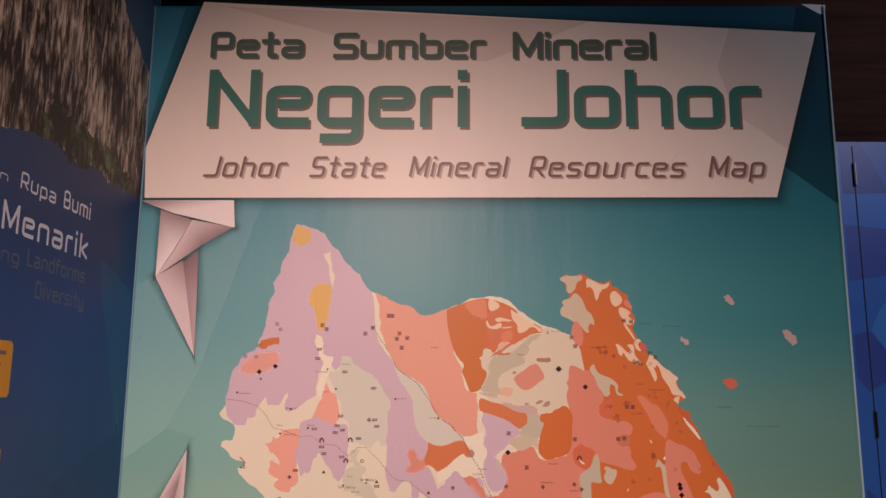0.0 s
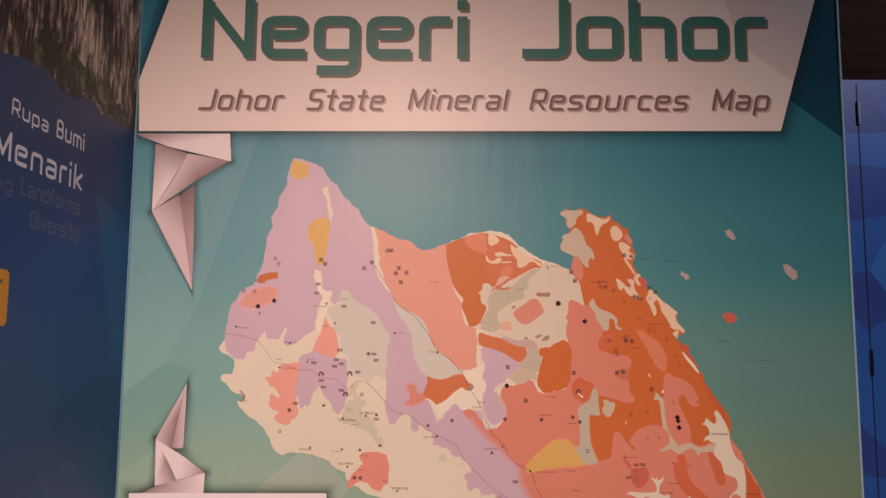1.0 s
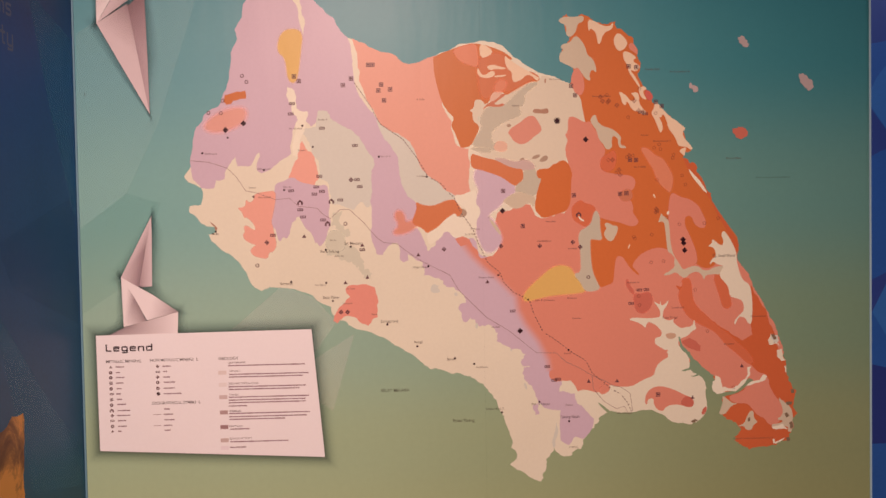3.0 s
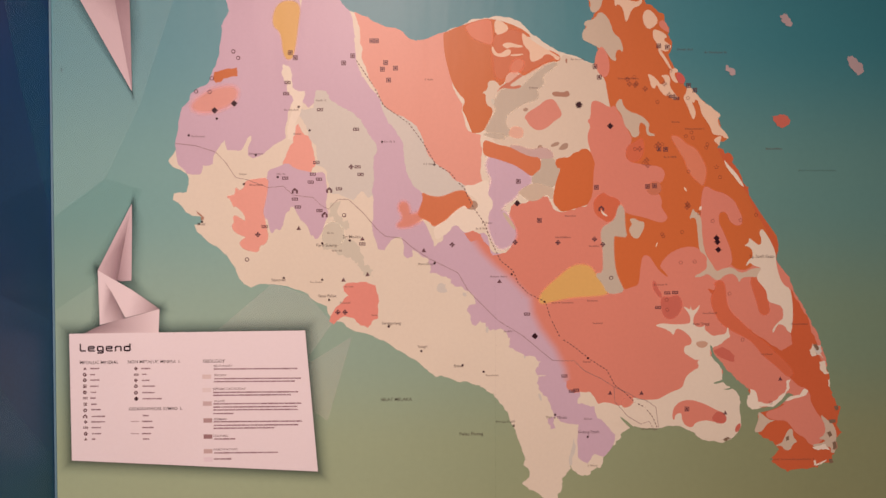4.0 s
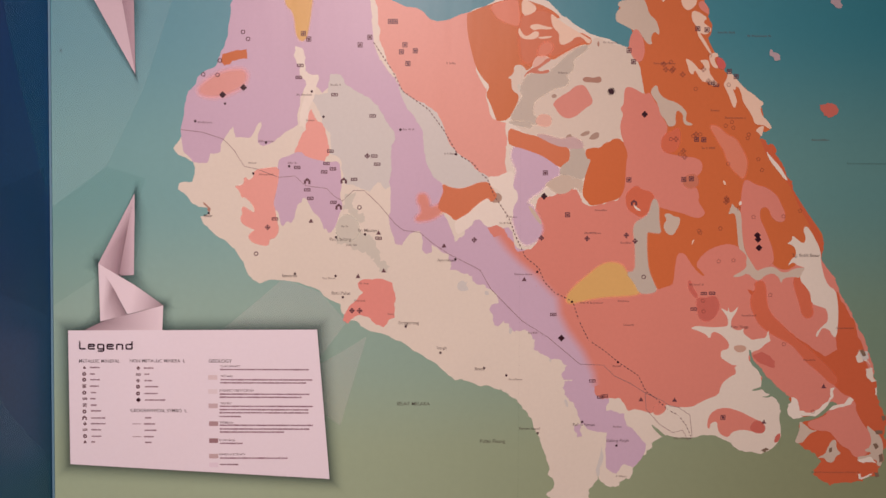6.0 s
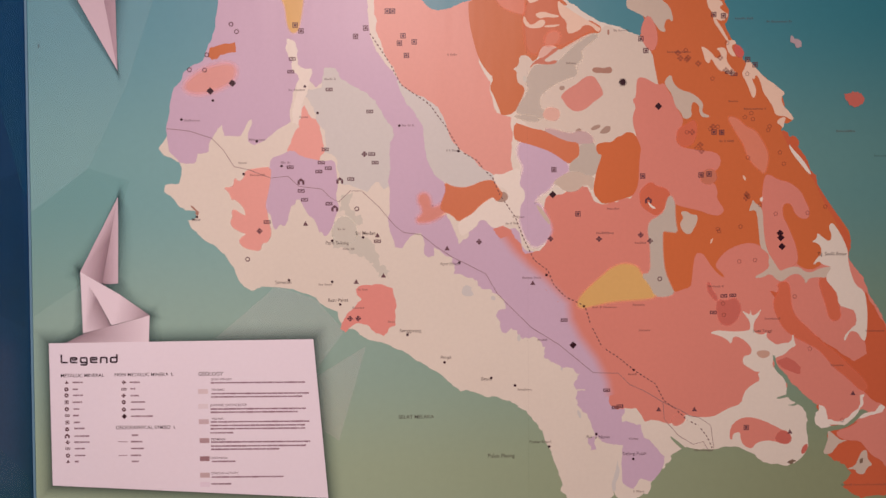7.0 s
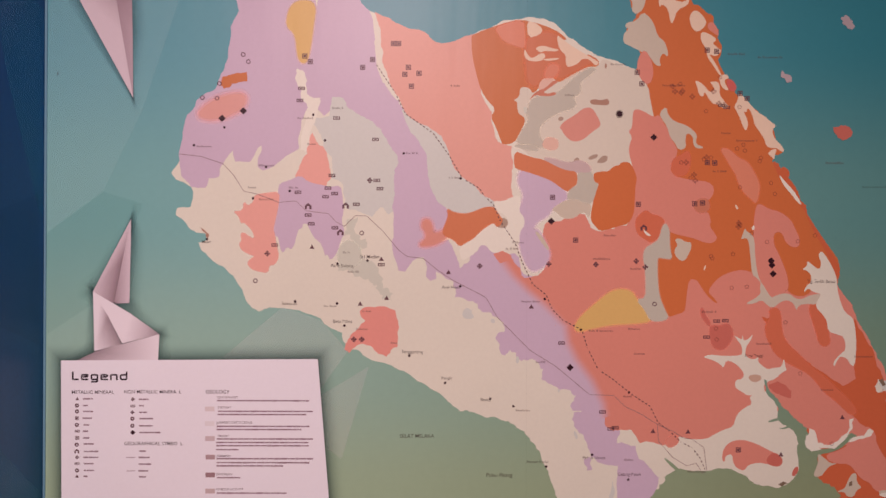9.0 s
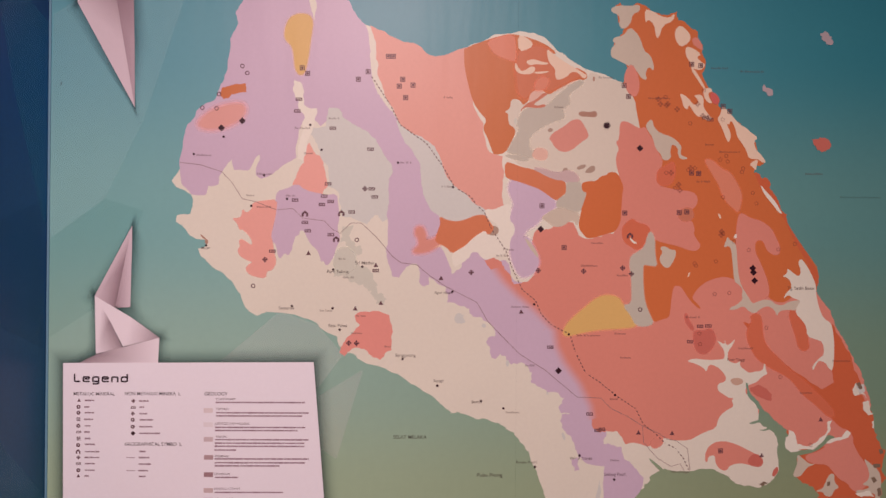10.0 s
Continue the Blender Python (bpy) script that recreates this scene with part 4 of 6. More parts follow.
plot("crest_shore", CREAM_WARM, 6.17, 0, 1, [(7.6, 188.9), (8.8, 187.9), (11.4, 186.0), (14.8, 184.0), (17.4, 182.5), (18.3, 181.9), (17.4, 180.9), (15.7, 182.8), (13.9, 182.8), (13.0, 181.6), (10.4, 180.5), (9.7, 181.7), (9.8, 183.7), (8.2, 185.1), (7.6, 187.2)])
plot("pink_hill", SALMON_DULL, 6.24, 0, 2, [(8.2, 165.1), (8.9, 166.4), (10.5, 167.5), (12.4, 168.6), (13.9, 170.0), (15.6, 170.5), (16.7, 170.1), (17.7, 168.5), (18.7, 166.6), (18.6, 165.5), (16.4, 164.1), (14.6, 162.4), (12.6, 161.6), (10.9, 162.0), (9.5, 163.3), (8.8, 164.7)])
plot("pink_hillock", SALMON_PALE, 6.30, 0.3, 2, [(4.1, 161.6), (5.1, 162.8), (7.7, 162.4), (8.0, 160.6), (7.2, 159.5), (5.1, 159.7), (3.9, 160.5)])
plot("stain_north", BROWN, 6.37, 0, 2, [(15.8, 172.0), (16.9, 172.6), (19.0, 172.2), (20.4, 172.8), (21.1, 171.7), (20.4, 170.9), (18.3, 171.1), (16.5, 171.1)])
plot("stain_west", STONE_BROWN, 6.43, 0, 2, [(7.8, 167.6), (8.6, 168.1), (9.4, 167.7), (9.0, 167.0), (8.1, 166.9)])
plot("stain_south", STONE_BROWN, 6.50, 0, 2, [(17.8, 156.6), (19.1, 158.1), (20.5, 158.2), (20.5, 156.9), (19.3, 156.2), (17.9, 156.3)])
plot("stain_mid", STONE_BROWN, 6.56, 0, 2, [(15.4, 157.4), (16.5, 158.3), (18.0, 158.6), (18.0, 157.7), (16.2, 157.0)])
plot("stain_hem", STONE_BROWN, 6.63, 0, 2, [(11.8, 157.2), (13.0, 157.8), (13.5, 156.7), (12.9, 155.7), (12.0, 156.2)])
plot("stain_tip", BROWN, 6.69, 0, 1, [(19.8, 181.8), (20.3, 181.5), (20.2, 180.3), (19.7, 180.5)])
plot("stain_edge", GREY_PALE, 6.76, 0, 2, [(-1.0, 170.4), (-0.3, 170.6), (0.0, 169.3), (-0.5, 168.7), (-1.0, 169.5)])
plot("grey_lilac_hem", LILAC_GREY, 6.82, 0.5, 1, [(3.8, 157.5), (6.8, 157.3), (8.9, 156.5), (11.0, 156.2), (13.1, 156.9), (15.1, 156.3), (16.3, 154.9), (15.9, 153.8), (13.1, 153.8), (9.6, 154.3), (6.9, 155.4)])
plot("orange_strip", ORANGE_WARM, 6.89, 0, 1, [(-3.3, 159.2), (-0.8, 158.4), (1.7, 157.5), (3.8, 157.2), (5.9, 156.2), (8.0, 155.1), (10.3, 154.3), (12.4, 154.2), (12.9, 152.7), (12.7, 150.7), (11.8, 150.2), (10.7, 148.9), (9.4, 149.3), (7.6, 150.7), (5.5, 152.0), (2.7, 153.0), (0.0, 153.9), (-2.1, 154.4), (-3.4, 155.2)])
plot("orange_knob", ORANGE_RED, 6.95, 0, 1, [(16.9, 153.1), (17.3, 153.8), (19.3, 154.2), (20.7, 154.1), (22.1, 155.5), (23.4, 155.7), (24.1, 156.5), (25.5, 156.6), (26.5, 156.1), (27.6, 153.9), (28.1, 152.5), (27.7, 150.9), (27.5, 147.0), (27.4, 144.3), (26.9, 142.5), (25.8, 140.8), (23.7, 140.3), (21.0, 139.4), (18.6, 138.9), (17.5, 140.0), (16.4, 141.4), (16.2, 143.0), (16.7, 145.5), (17.1, 147.6), (17.7, 149.7), (18.4, 151.1), (17.0, 151.3)])
plot("grey_saddle", GREY_BASIN, 7.02, 0, 1, [(12.8, 153.9), (15.2, 153.8), (16.6, 154.1), (17.2, 151.3), (18.4, 151.1), (17.4, 148.3), (16.7, 145.9), (13.9, 145.8), (11.8, 146.7), (10.2, 147.0), (10.4, 148.9), (11.4, 149.9), (12.9, 150.7)])
plot("gap_east", CREAM_DIM, 7.08, 0.3, 1, [(6.3, 144.3), (8.1, 145.7), (10.2, 146.8), (12.5, 146.9), (14.6, 145.9), (16.3, 145.7), (16.3, 143.9), (15.8, 142.3), (15.1, 143.7), (13.7, 143.7), (12.3, 142.4), (10.1, 142.0), (8.7, 142.7), (7.5, 143.8)])
plot("gap_centre", CREAM_LIGHT, 7.15, 0, 1, [(-8.5, 146.6), (-6.2, 146.4), (-4.1, 147.4), (-2.0, 148.1), (-1.6, 146.0), (-2.0, 143.7), (-0.8, 142.6), (-0.5, 140.5), (-1.9, 138.4), (-1.8, 135.4), (-3.9, 134.8), (-6.0, 133.9), (-8.1, 133.1), (-9.5, 133.9), (-10.4, 135.3), (-12.0, 135.1), (-12.9, 133.5), (-15.0, 132.0), (-16.6, 131.1), (-17.4, 134.8), (-14.3, 136.6), (-12.0, 139.0), (-9.8, 140.4), (-8.2, 141.1), (-7.2, 139.7), (-5.4, 140.0), (-4.7, 141.9), (-6.1, 143.2), (-7.2, 143.6), (-8.2, 144.6)])
plot("gap_sliver", CREAM_DIM, 7.21, 0, 1, [(2.0, 139.0), (3.0, 138.5), (4.4, 136.8), (5.7, 134.6), (5.5, 133.8), (4.1, 135.4), (2.7, 137.4)])
plot("gap_stain", STONE_BROWN, 7.28, 0.2, 2, [(-7.8, 141.4), (-6.1, 142.3), (-4.8, 141.4), (-5.1, 140.0), (-6.8, 139.6), (-7.9, 140.2)])
plot("orange_mid", ORANGE_WARM, 7.34, 0.3, 1, [(-20.4, 144.5), (-18.6, 143.5), (-15.8, 143.1), (-13.7, 143.6), (-11.0, 144.8), (-8.5, 145.0), (-7.8, 143.9), (-6.8, 142.5), (-6.1, 141.4), (-7.5, 139.7), (-8.4, 141.1), (-10.2, 140.1), (-12.0, 138.7), (-13.7, 136.9), (-15.7, 135.8), (-17.1, 134.9), (-18.5, 136.6), (-21.3, 137.7), (-21.3, 139.3), (-20.6, 141.0), (-20.0, 142.7)])
plot("salmon_hill", SALMON, 7.41, 0, 1, [(26.9, 169.3), (27.7, 170.1), (29.4, 169.7), (32.2, 168.0), (33.7, 168.7), (34.7, 166.6), (36.0, 165.0), (36.6, 162.8), (38.0, 160.6), (38.4, 159.3), (37.9, 157.5), (36.9, 155.7), (36.6, 154.3), (38.0, 152.9), (40.1, 152.4), (42.9, 152.0), (46.4, 151.6), (47.8, 150.0), (47.4, 147.9), (45.8, 146.5), (43.3, 145.8), (42.8, 144.7), (44.2, 143.6), (46.1, 144.2), (47.0, 141.7), (46.6, 140.3), (48.1, 138.2), (48.6, 137.1), (47.4, 135.9), (45.3, 136.1), (42.5, 137.2), (38.4, 138.1), (36.3, 138.8), (34.8, 140.2), (34.1, 142.3), (32.0, 142.9), (27.6, 142.0), (27.5, 147.0), (28.0, 151.2), (27.9, 153.2), (26.6, 156.2), (25.9, 159.4), (26.1, 161.1), (26.8, 162.8), (25.8, 164.5), (26.8, 165.2)])
plot("hill_shade", ORANGE_DULL, 7.47, 0.4, 2, [(36.7, 155.4), (37.4, 157.5), (39.3, 158.3), (41.1, 159.7), (41.8, 157.5), (41.2, 154.1), (39.4, 152.9), (37.5, 153.2)])
plot("hill_bay", ORANGE_BROWN, 7.54, 0.4, 2, [(42.7, 146.2), (44.4, 147.3), (46.2, 147.2), (46.8, 144.7), (44.7, 143.5), (42.8, 144.4)])
plot("knot", ORANGE_DULL, 7.60, 0.3, 1, [(27.7, 141.9), (29.2, 143.6), (30.6, 144.3), (31.7, 143.2), (34.1, 142.7), (35.2, 141.3), (34.6, 139.5), (33.8, 138.1), (32.8, 136.6), (31.5, 136.1), (30.1, 137.0), (28.6, 137.9), (27.8, 139.4)])
plot("knot_fleck", CREAM_LIGHT, 7.67, 0, 1, [(29.7, 139.6), (30.4, 138.8), (31.8, 137.8), (30.9, 137.7), (29.9, 138.6)])
plot("yellow_centre", YELLOW, 7.73, 0.8, 2, [(12.3, 114.4), (13.8, 117.0), (17.9, 120.6), (21.3, 123.4), (24.1, 124.1), (26.9, 123.4), (27.9, 121.4), (30.4, 119.3), (32.0, 116.2), (28.4, 115.6), (21.4, 115.3), (15.9, 114.1), (13.1, 113.4)])
plot("pocket_grey", GREY_BASIN, 7.80, 0.4, 1, [(34.6, 140.2), (35.4, 141.0), (36.3, 139.1), (36.3, 136.7), (36.5, 134.0), (37.0, 131.9), (35.0, 132.1), (33.3, 132.4), (33.2, 130.5), (33.3, 126.3), (33.8, 122.1), (35.3, 118.6), (36.2, 116.8), (34.0, 116.0), (31.5, 116.2), (30.2, 119.0), (28.0, 121.5), (30.4, 121.8), (30.4, 126.3), (30.2, 129.7), (29.7, 132.5), (30.2, 134.6), (32.2, 135.7), (33.8, 136.9)])
plot("pocket", CREAM_DIM, 7.86, 0, 2, [(37.6, 136.9), (39.1, 137.2), (40.5, 136.2), (42.0, 136.2), (41.9, 134.4), (41.2, 133.0), (40.3, 131.4), (38.9, 131.5), (37.8, 132.9), (37.6, 134.3), (38.6, 135.4)])
plot("salmon_sliver", SALMON_WARM, 7.93, 0.5, 2, [(49.3, 160.2), (51.7, 159.8), (53.8, 157.6), (56.2, 156.7), (57.8, 154.2), (59.2, 151.5), (59.3, 149.4), (58.5, 146.1), (57.5, 147.2), (55.7, 148.6), (54.1, 151.2), (53.5, 153.5), (52.1, 155.5), (50.9, 157.6)])
plot("salmon_lobe", SALMON, 7.99, 0.2, 1, [(58.6, 145.6), (59.6, 146.0), (61.8, 144.6), (64.6, 144.0), (67.4, 141.9), (68.4, 139.8), (69.7, 137.1), (69.4, 135.1), (67.6, 135.1), (66.1, 136.4), (65.4, 138.4), (64.3, 139.1), (62.9, 138.4), (63.0, 135.6), (64.1, 133.6), (65.3, 130.8), (66.4, 128.0), (66.9, 124.6), (65.8, 123.6), (63.8, 121.7), (62.4, 121.3), (61.7, 122.4), (60.2, 125.2), (59.5, 127.3), (58.7, 129.3), (58.3, 133.5), (57.9, 137.0), (58.0, 141.8)])
plot("coast_band", ORANGE_DEEP, 8.06, 0, 1, [(70.5, 145.3), (73.4, 140.6), (77.0, 135.4), (79.6, 130.9), (80.2, 129.0), (79.0, 127.6), (78.1, 130.2), (76.1, 134.4), (73.1, 139.2)])
plot("brown_band", ORANGE_DULL, 8.12, 0.4, 1, [(60.9, 115.1), (62.4, 117.4), (61.8, 118.9), (63.8, 119.6), (64.8, 118.3), (65.1, 114.1), (65.6, 112.0), (67.0, 109.9), (69.2, 108.0), (71.3, 105.9), (73.6, 103.8), (76.5, 101.7), (79.4, 98.8), (82.2, 96.3), (84.6, 93.2), (83.2, 91.8), (79.2, 95.7), (76.0, 98.1), (74.0, 100.7), (72.0, 102.8), (69.1, 104.3), (66.3, 105.7), (63.5, 107.8), (62.0, 110.5), (61.1, 112.6)])
plot("brown_bay", ORANGE_DULL, 8.19, 0.4, 1, [(72.0, 119.7), (73.7, 121.3), (74.4, 119.5), (75.9, 117.7), (76.9, 116.2), (77.1, 112.8), (77.6, 110.7), (76.2, 109.6), (74.7, 110.5), (74.0, 113.5), (73.0, 116.3)])
plot("brown_delta", SALMON_DARK, 8.25, 0.5, 2, [(46.8, 113.6), (47.1, 115.0), (49.3, 114.7), (51.5, 115.6), (52.7, 113.2), (52.1, 111.1), (51.1, 109.7), (49.5, 108.7), (47.6, 109.5), (47.0, 111.8)])
plot("brown_smear", SALMON_DARK, 8.32, 0.4, 2, [(44.5, 119.4), (45.0, 119.2), (45.5, 117.5), (46.7, 116.0), (46.7, 114.7), (45.4, 116.1), (44.5, 117.6)])
plot("thread", CREAM_DIM, 8.38, 0, 1, [(55.7, 139.9), (56.1, 139.0), (57.4, 138.3), (58.1, 137.0), (58.3, 132.8), (58.7, 129.3), (59.5, 126.6), (60.9, 124.5), (62.4, 122.0), (63.7, 122.7), (65.8, 123.3), (67.4, 123.0), (68.6, 121.9), (70.3, 121.7), (72.1, 122.7), (74.2, 123.1), (75.6, 123.0), (74.9, 121.3), (73.6, 120.3), (72.2, 120.6), (69.5, 120.3), (68.9, 118.7), (68.3, 120.5), (66.6, 121.6), (64.6, 120.9), (63.1, 119.5), (61.7, 119.9), (60.0, 121.6), (58.2, 120.6), (56.2, 120.4), (56.4, 121.0), (58.2, 121.8), (59.8, 123.2), (59.5, 124.5), (59.8, 125.9), (58.8, 127.1), (57.5, 127.9), (57.1, 132.1), (56.7, 136.3), (56.0, 137.4), (54.6, 136.8), (55.1, 138.3)])
plot("thread_tip", CREAM_LIGHT, 8.45, 0, 1, [(57.3, 139.9), (58.0, 140.7), (58.2, 139.6), (57.6, 139.2)])
plot("orange_fleck", CREAM_WARM, 8.51, 0, 1, [(53.0, 145.9), (53.7, 145.6), (54.0, 144.5), (53.4, 144.7)])
plot("plain_fleck", CREAM_WARM, 8.58, 0, 1, [(45.2, 129.9), (45.8, 130.5), (45.6, 129.5), (45.1, 128.8)])
plot("bay_east", CREAM, 8.64, 0, 1, [(70.2, 129.3), (71.6, 130.2), (71.6, 131.6), (72.8, 130.6), (74.7, 129.2), (75.3, 130.9), (74.4, 133.0), (75.2, 134.1), (76.2, 133.1), (77.4, 131.2), (78.6, 128.9), (79.3, 126.8), (79.3, 124.7), (80.1, 121.2), (81.3, 118.4), (83.4, 117.1), (84.0, 114.3), (84.3, 110.1), (83.9, 104.5), (82.8, 105.0), (81.9, 106.7), (80.2, 107.2), (79.5, 106.4), (78.6, 104.4), (78.3, 105.7), (80.2, 107.8), (81.6, 108.9), (81.2, 112.1), (79.3, 112.8), (77.0, 113.5), (76.7, 116.3), (75.7, 117.7), (73.8, 119.8), (74.2, 121.4), (75.3, 123.0), (73.9, 123.4), (72.8, 123.8), (72.0, 124.6), (70.5, 123.3), (71.5, 125.3), (72.7, 126.1), (72.6, 128.0), (71.5, 129.1)])
plot("estuary_north", CREAM, 8.71, 0, 1, [(44.9, 106.9), (46.7, 107.6), (49.5, 107.3), (51.6, 107.2), (54.5, 107.4), (55.1, 107.9), (54.9, 109.8), (53.9, 111.2), (52.9, 112.4), (54.0, 111.9), (55.0, 111.3), (55.1, 112.8), (55.4, 111.0), (56.7, 111.6), (57.9, 113.0), (57.1, 111.0), (56.0, 109.6), (55.8, 107.7), (56.5, 106.7), (58.2, 106.3), (59.3, 107.1), (59.0, 105.9), (60.0, 104.9), (61.6, 103.8), (62.9, 104.2), (65.2, 104.4), (65.7, 106.9), (66.1, 104.4), (66.5, 103.6), (65.0, 102.9), (63.6, 101.4), (61.5, 100.7), (60.5, 99.7), (60.9, 97.9), (56.8, 96.9), (54.6, 98.3), (53.2, 99.2), (53.3, 101.1), (55.2, 101.4), (55.5, 102.8), (54.5, 104.2), (53.0, 105.5), (50.9, 106.2), (50.3, 104.0), (49.4, 105.2), (47.4, 106.2)])
plot("estuary_main", CREAM, 8.77, 0, 1, [(56.8, 97.1), (60.6, 98.6), (63.0, 97.2), (64.6, 95.8), (63.8, 93.7), (64.7, 92.2), (66.0, 90.3), (67.5, 88.8), (69.0, 87.4), (69.8, 85.3), (69.0, 84.3), (69.2, 81.8), (70.0, 79.6), (69.3, 77.5), (67.8, 75.4), (65.5, 73.9), (63.0, 74.5), (60.1, 74.7), (57.3, 75.1), (55.9, 77.1), (54.4, 78.2), (49.9, 79.8), (48.8, 79.7), (41.8, 78.6), (29.1, 79.9), (27.6, 84.1), (28.8, 84.9), (31.1, 85.6), (36.1, 83.9), (37.8, 86.2), (39.5, 86.7), (41.6, 86.0), (45.8, 86.0), (47.9, 87.2), (50.0, 88.3), (52.8, 89.2), (53.4, 91.5), (54.2, 92.9), (56.1, 94.3), (57.6, 95.0)])
plot("estuary_isle", GREY_SALMON, 8.84, 0, 2, [(56.6, 102.2), (58.3, 102.6), (60.0, 102.2), (59.9, 101.0), (58.1, 100.4), (56.8, 101.2)])
plot("salmon_isle", SALMON, 8.90, 0, 1, [(50.2, 83.5), (52.0, 85.4), (54.9, 86.0), (58.5, 85.0), (62.0, 83.2), (64.3, 82.1), (65.5, 80.3), (64.2, 79.1), (61.4, 79.7), (59.3, 80.1), (56.6, 79.5), (55.6, 77.9), (53.7, 78.6), (52.7, 80.2), (52.6, 82.3), (50.8, 81.8), (50.6, 80.1), (49.9, 80.7)])
plot("isle_end", SALMON_DARK, 8.97, 0.2, 2, [(61.2, 80.7), (62.7, 82.5), (64.3, 82.3), (65.6, 80.6), (64.7, 79.0), (62.1, 79.4)])
plot("shore_mark", SALMON_DARK, 9.03, 0, 1, [(67.7, 76.8), (68.2, 78.5), (69.4, 79.3), (69.5, 77.9), (68.5, 76.5)])
plot("salmon_nib", SALMON, 9.10, 0.3, 2, [(35.3, 85.6), (37.8, 87.1), (39.1, 86.0), (38.3, 84.5), (36.1, 83.7)])
plot("north_cream", CREAM_DIM, 9.16, 0, 1, [(29.4, 194.9), (31.2, 193.5), (32.4, 191.5), (33.2, 188.7), (34.9, 187.5), (35.8, 185.2), (35.9, 183.3), (34.5, 184.5), (33.6, 182.6), (34.2, 180.9), (32.6, 181.3), (31.4, 183.2), (30.0, 184.1), (27.9, 185.3), (25.8, 186.3), (24.4, 187.0), (24.5, 189.3), (25.9, 190.5), (24.8, 191.0), (25.4, 192.2), (27.7, 192.5)])
plot("north_tip", CREAM_DIM, 9.23, 0, 1, [(26.8, 196.5), (26.5, 198.0), (24.6, 198.7), (24.4, 199.8), (26.4, 200.6), (29.5, 200.4), (32.1, 200.9), (32.1, 199.0), (30.2, 198.4), (29.6, 195.6), (27.7, 194.1), (26.5, 195.3)])
plot("north_band", CREAM_WARM, 9.29, 0, 1, [(33.3, 199.7), (35.4, 199.2), (37.7, 197.8), (40.0, 197.4), (41.4, 198.8), (41.0, 196.6), (38.2, 195.5), (37.1, 191.9), (36.4, 192.3), (35.9, 195.6), (34.3, 197.0), (33.6, 195.8)])
plot("north_lump", CREAM_WARM, 9.36, 0, 1, [(41.3, 194.1), (42.9, 195.7), (45.2, 193.6), (45.7, 191.9), (44.4, 190.3), (42.9, 189.8), (41.6, 191.4)])
plot("north_shore", CREAM_WARM, 9.42, 0, 1, [(44.3, 190.0), (46.4, 189.4), (48.5, 187.9), (47.2, 187.0), (48.3, 186.0), (49.7, 185.1), (48.2, 183.5), (46.3, 184.2), (47.0, 183.4), (48.6, 180.9), (50.1, 177.8), (48.9, 179.0), (47.2, 181.6), (45.8, 183.6), (45.8, 185.3), (44.2, 187.6)])
plot("north_red", SALMON, 9.49, 0, 1, [(45.9, 192.0), (47.3, 192.5), (48.5, 190.8), (49.0, 188.7), (47.4, 189.6), (46.2, 190.5)])
plot("north_patch", SALMON, 9.55, 0.2, 1, [(28.8, 184.1), (30.0, 185.1), (31.4, 183.0), (32.0, 180.6), (32.0, 178.3), (31.1, 176.4), (29.5, 177.0), (28.2, 179.4), (28.0, 181.5)])
plot("lagoon", CREAM_WARM, 9.62, 0, 1, [(42.7, 177.5), (44.0, 177.1), (45.5, 175.8), (46.5, 174.4), (47.9, 175.0), (47.3, 176.3), (46.4, 177.0), (48.5, 177.3), (49.2, 176.1), (49.0, 174.0), (50.4, 172.0), (51.5, 170.9), (50.2, 170.2), (48.6, 171.4), (47.5, 171.4), (46.3, 172.8), (45.5, 174.3), (45.1, 174.3), (44.9, 173.2), (43.8, 173.8), (43.4, 175.7)])
plot("lagoon_shore", CREAM_WARM, 9.68, 0, 1, [(48.9, 178.5), (50.8, 179.2), (51.6, 178.1), (50.3, 177.7), (50.6, 176.4), (51.6, 174.9), (50.2, 175.1), (49.2, 176.6)])
plot("lagoon_red", SALMON_RED, 9.75, 0.3, 2, [(50.8, 177.7), (52.2, 177.7), (53.5, 175.8), (52.7, 174.6), (51.3, 175.3)])
plot("shore_point", CREAM_WARM, 9.81, 0, 1, [(54.1, 174.6), (55.1, 173.5), (56.9, 171.5), (58.7, 169.5), (60.7, 168.4), (61.8, 167.3), (63.7, 166.0), (62.5, 164.9), (63.1, 162.8), (64.8, 161.2), (65.9, 159.4), (64.8, 159.4), (63.7, 160.3), (62.3, 160.3), (61.1, 160.7), (60.6, 162.5), (59.6, 164.1), (58.0, 166.3), (57.7, 168.0), (56.9, 170.0), (56.2, 170.4), (56.0, 169.3), (55.2, 169.7), (56.3, 167.3), (56.4, 165.9), (55.8, 164.5), (55.0, 165.9), (54.2, 168.2), (53.2, 170.0), (52.8, 170.9), (53.7, 172.3)])
plot("shore_spot", CREAM_WARM, 9.88, 0, 1, [(61.4, 158.8), (62.3, 159.8), (63.8, 160.2), (63.3, 158.4), (63.1, 157.2), (62.4, 158.1)])
plot("shore_strip", CREAM_LIGHT, 9.94, 0, 1, [(64.3, 153.7), (65.7, 152.0), (67.9, 149.7), (69.3, 147.6), (70.3, 145.7), (69.1, 146.4), (67.9, 148.0), (66.2, 150.0), (65.0, 151.7)])
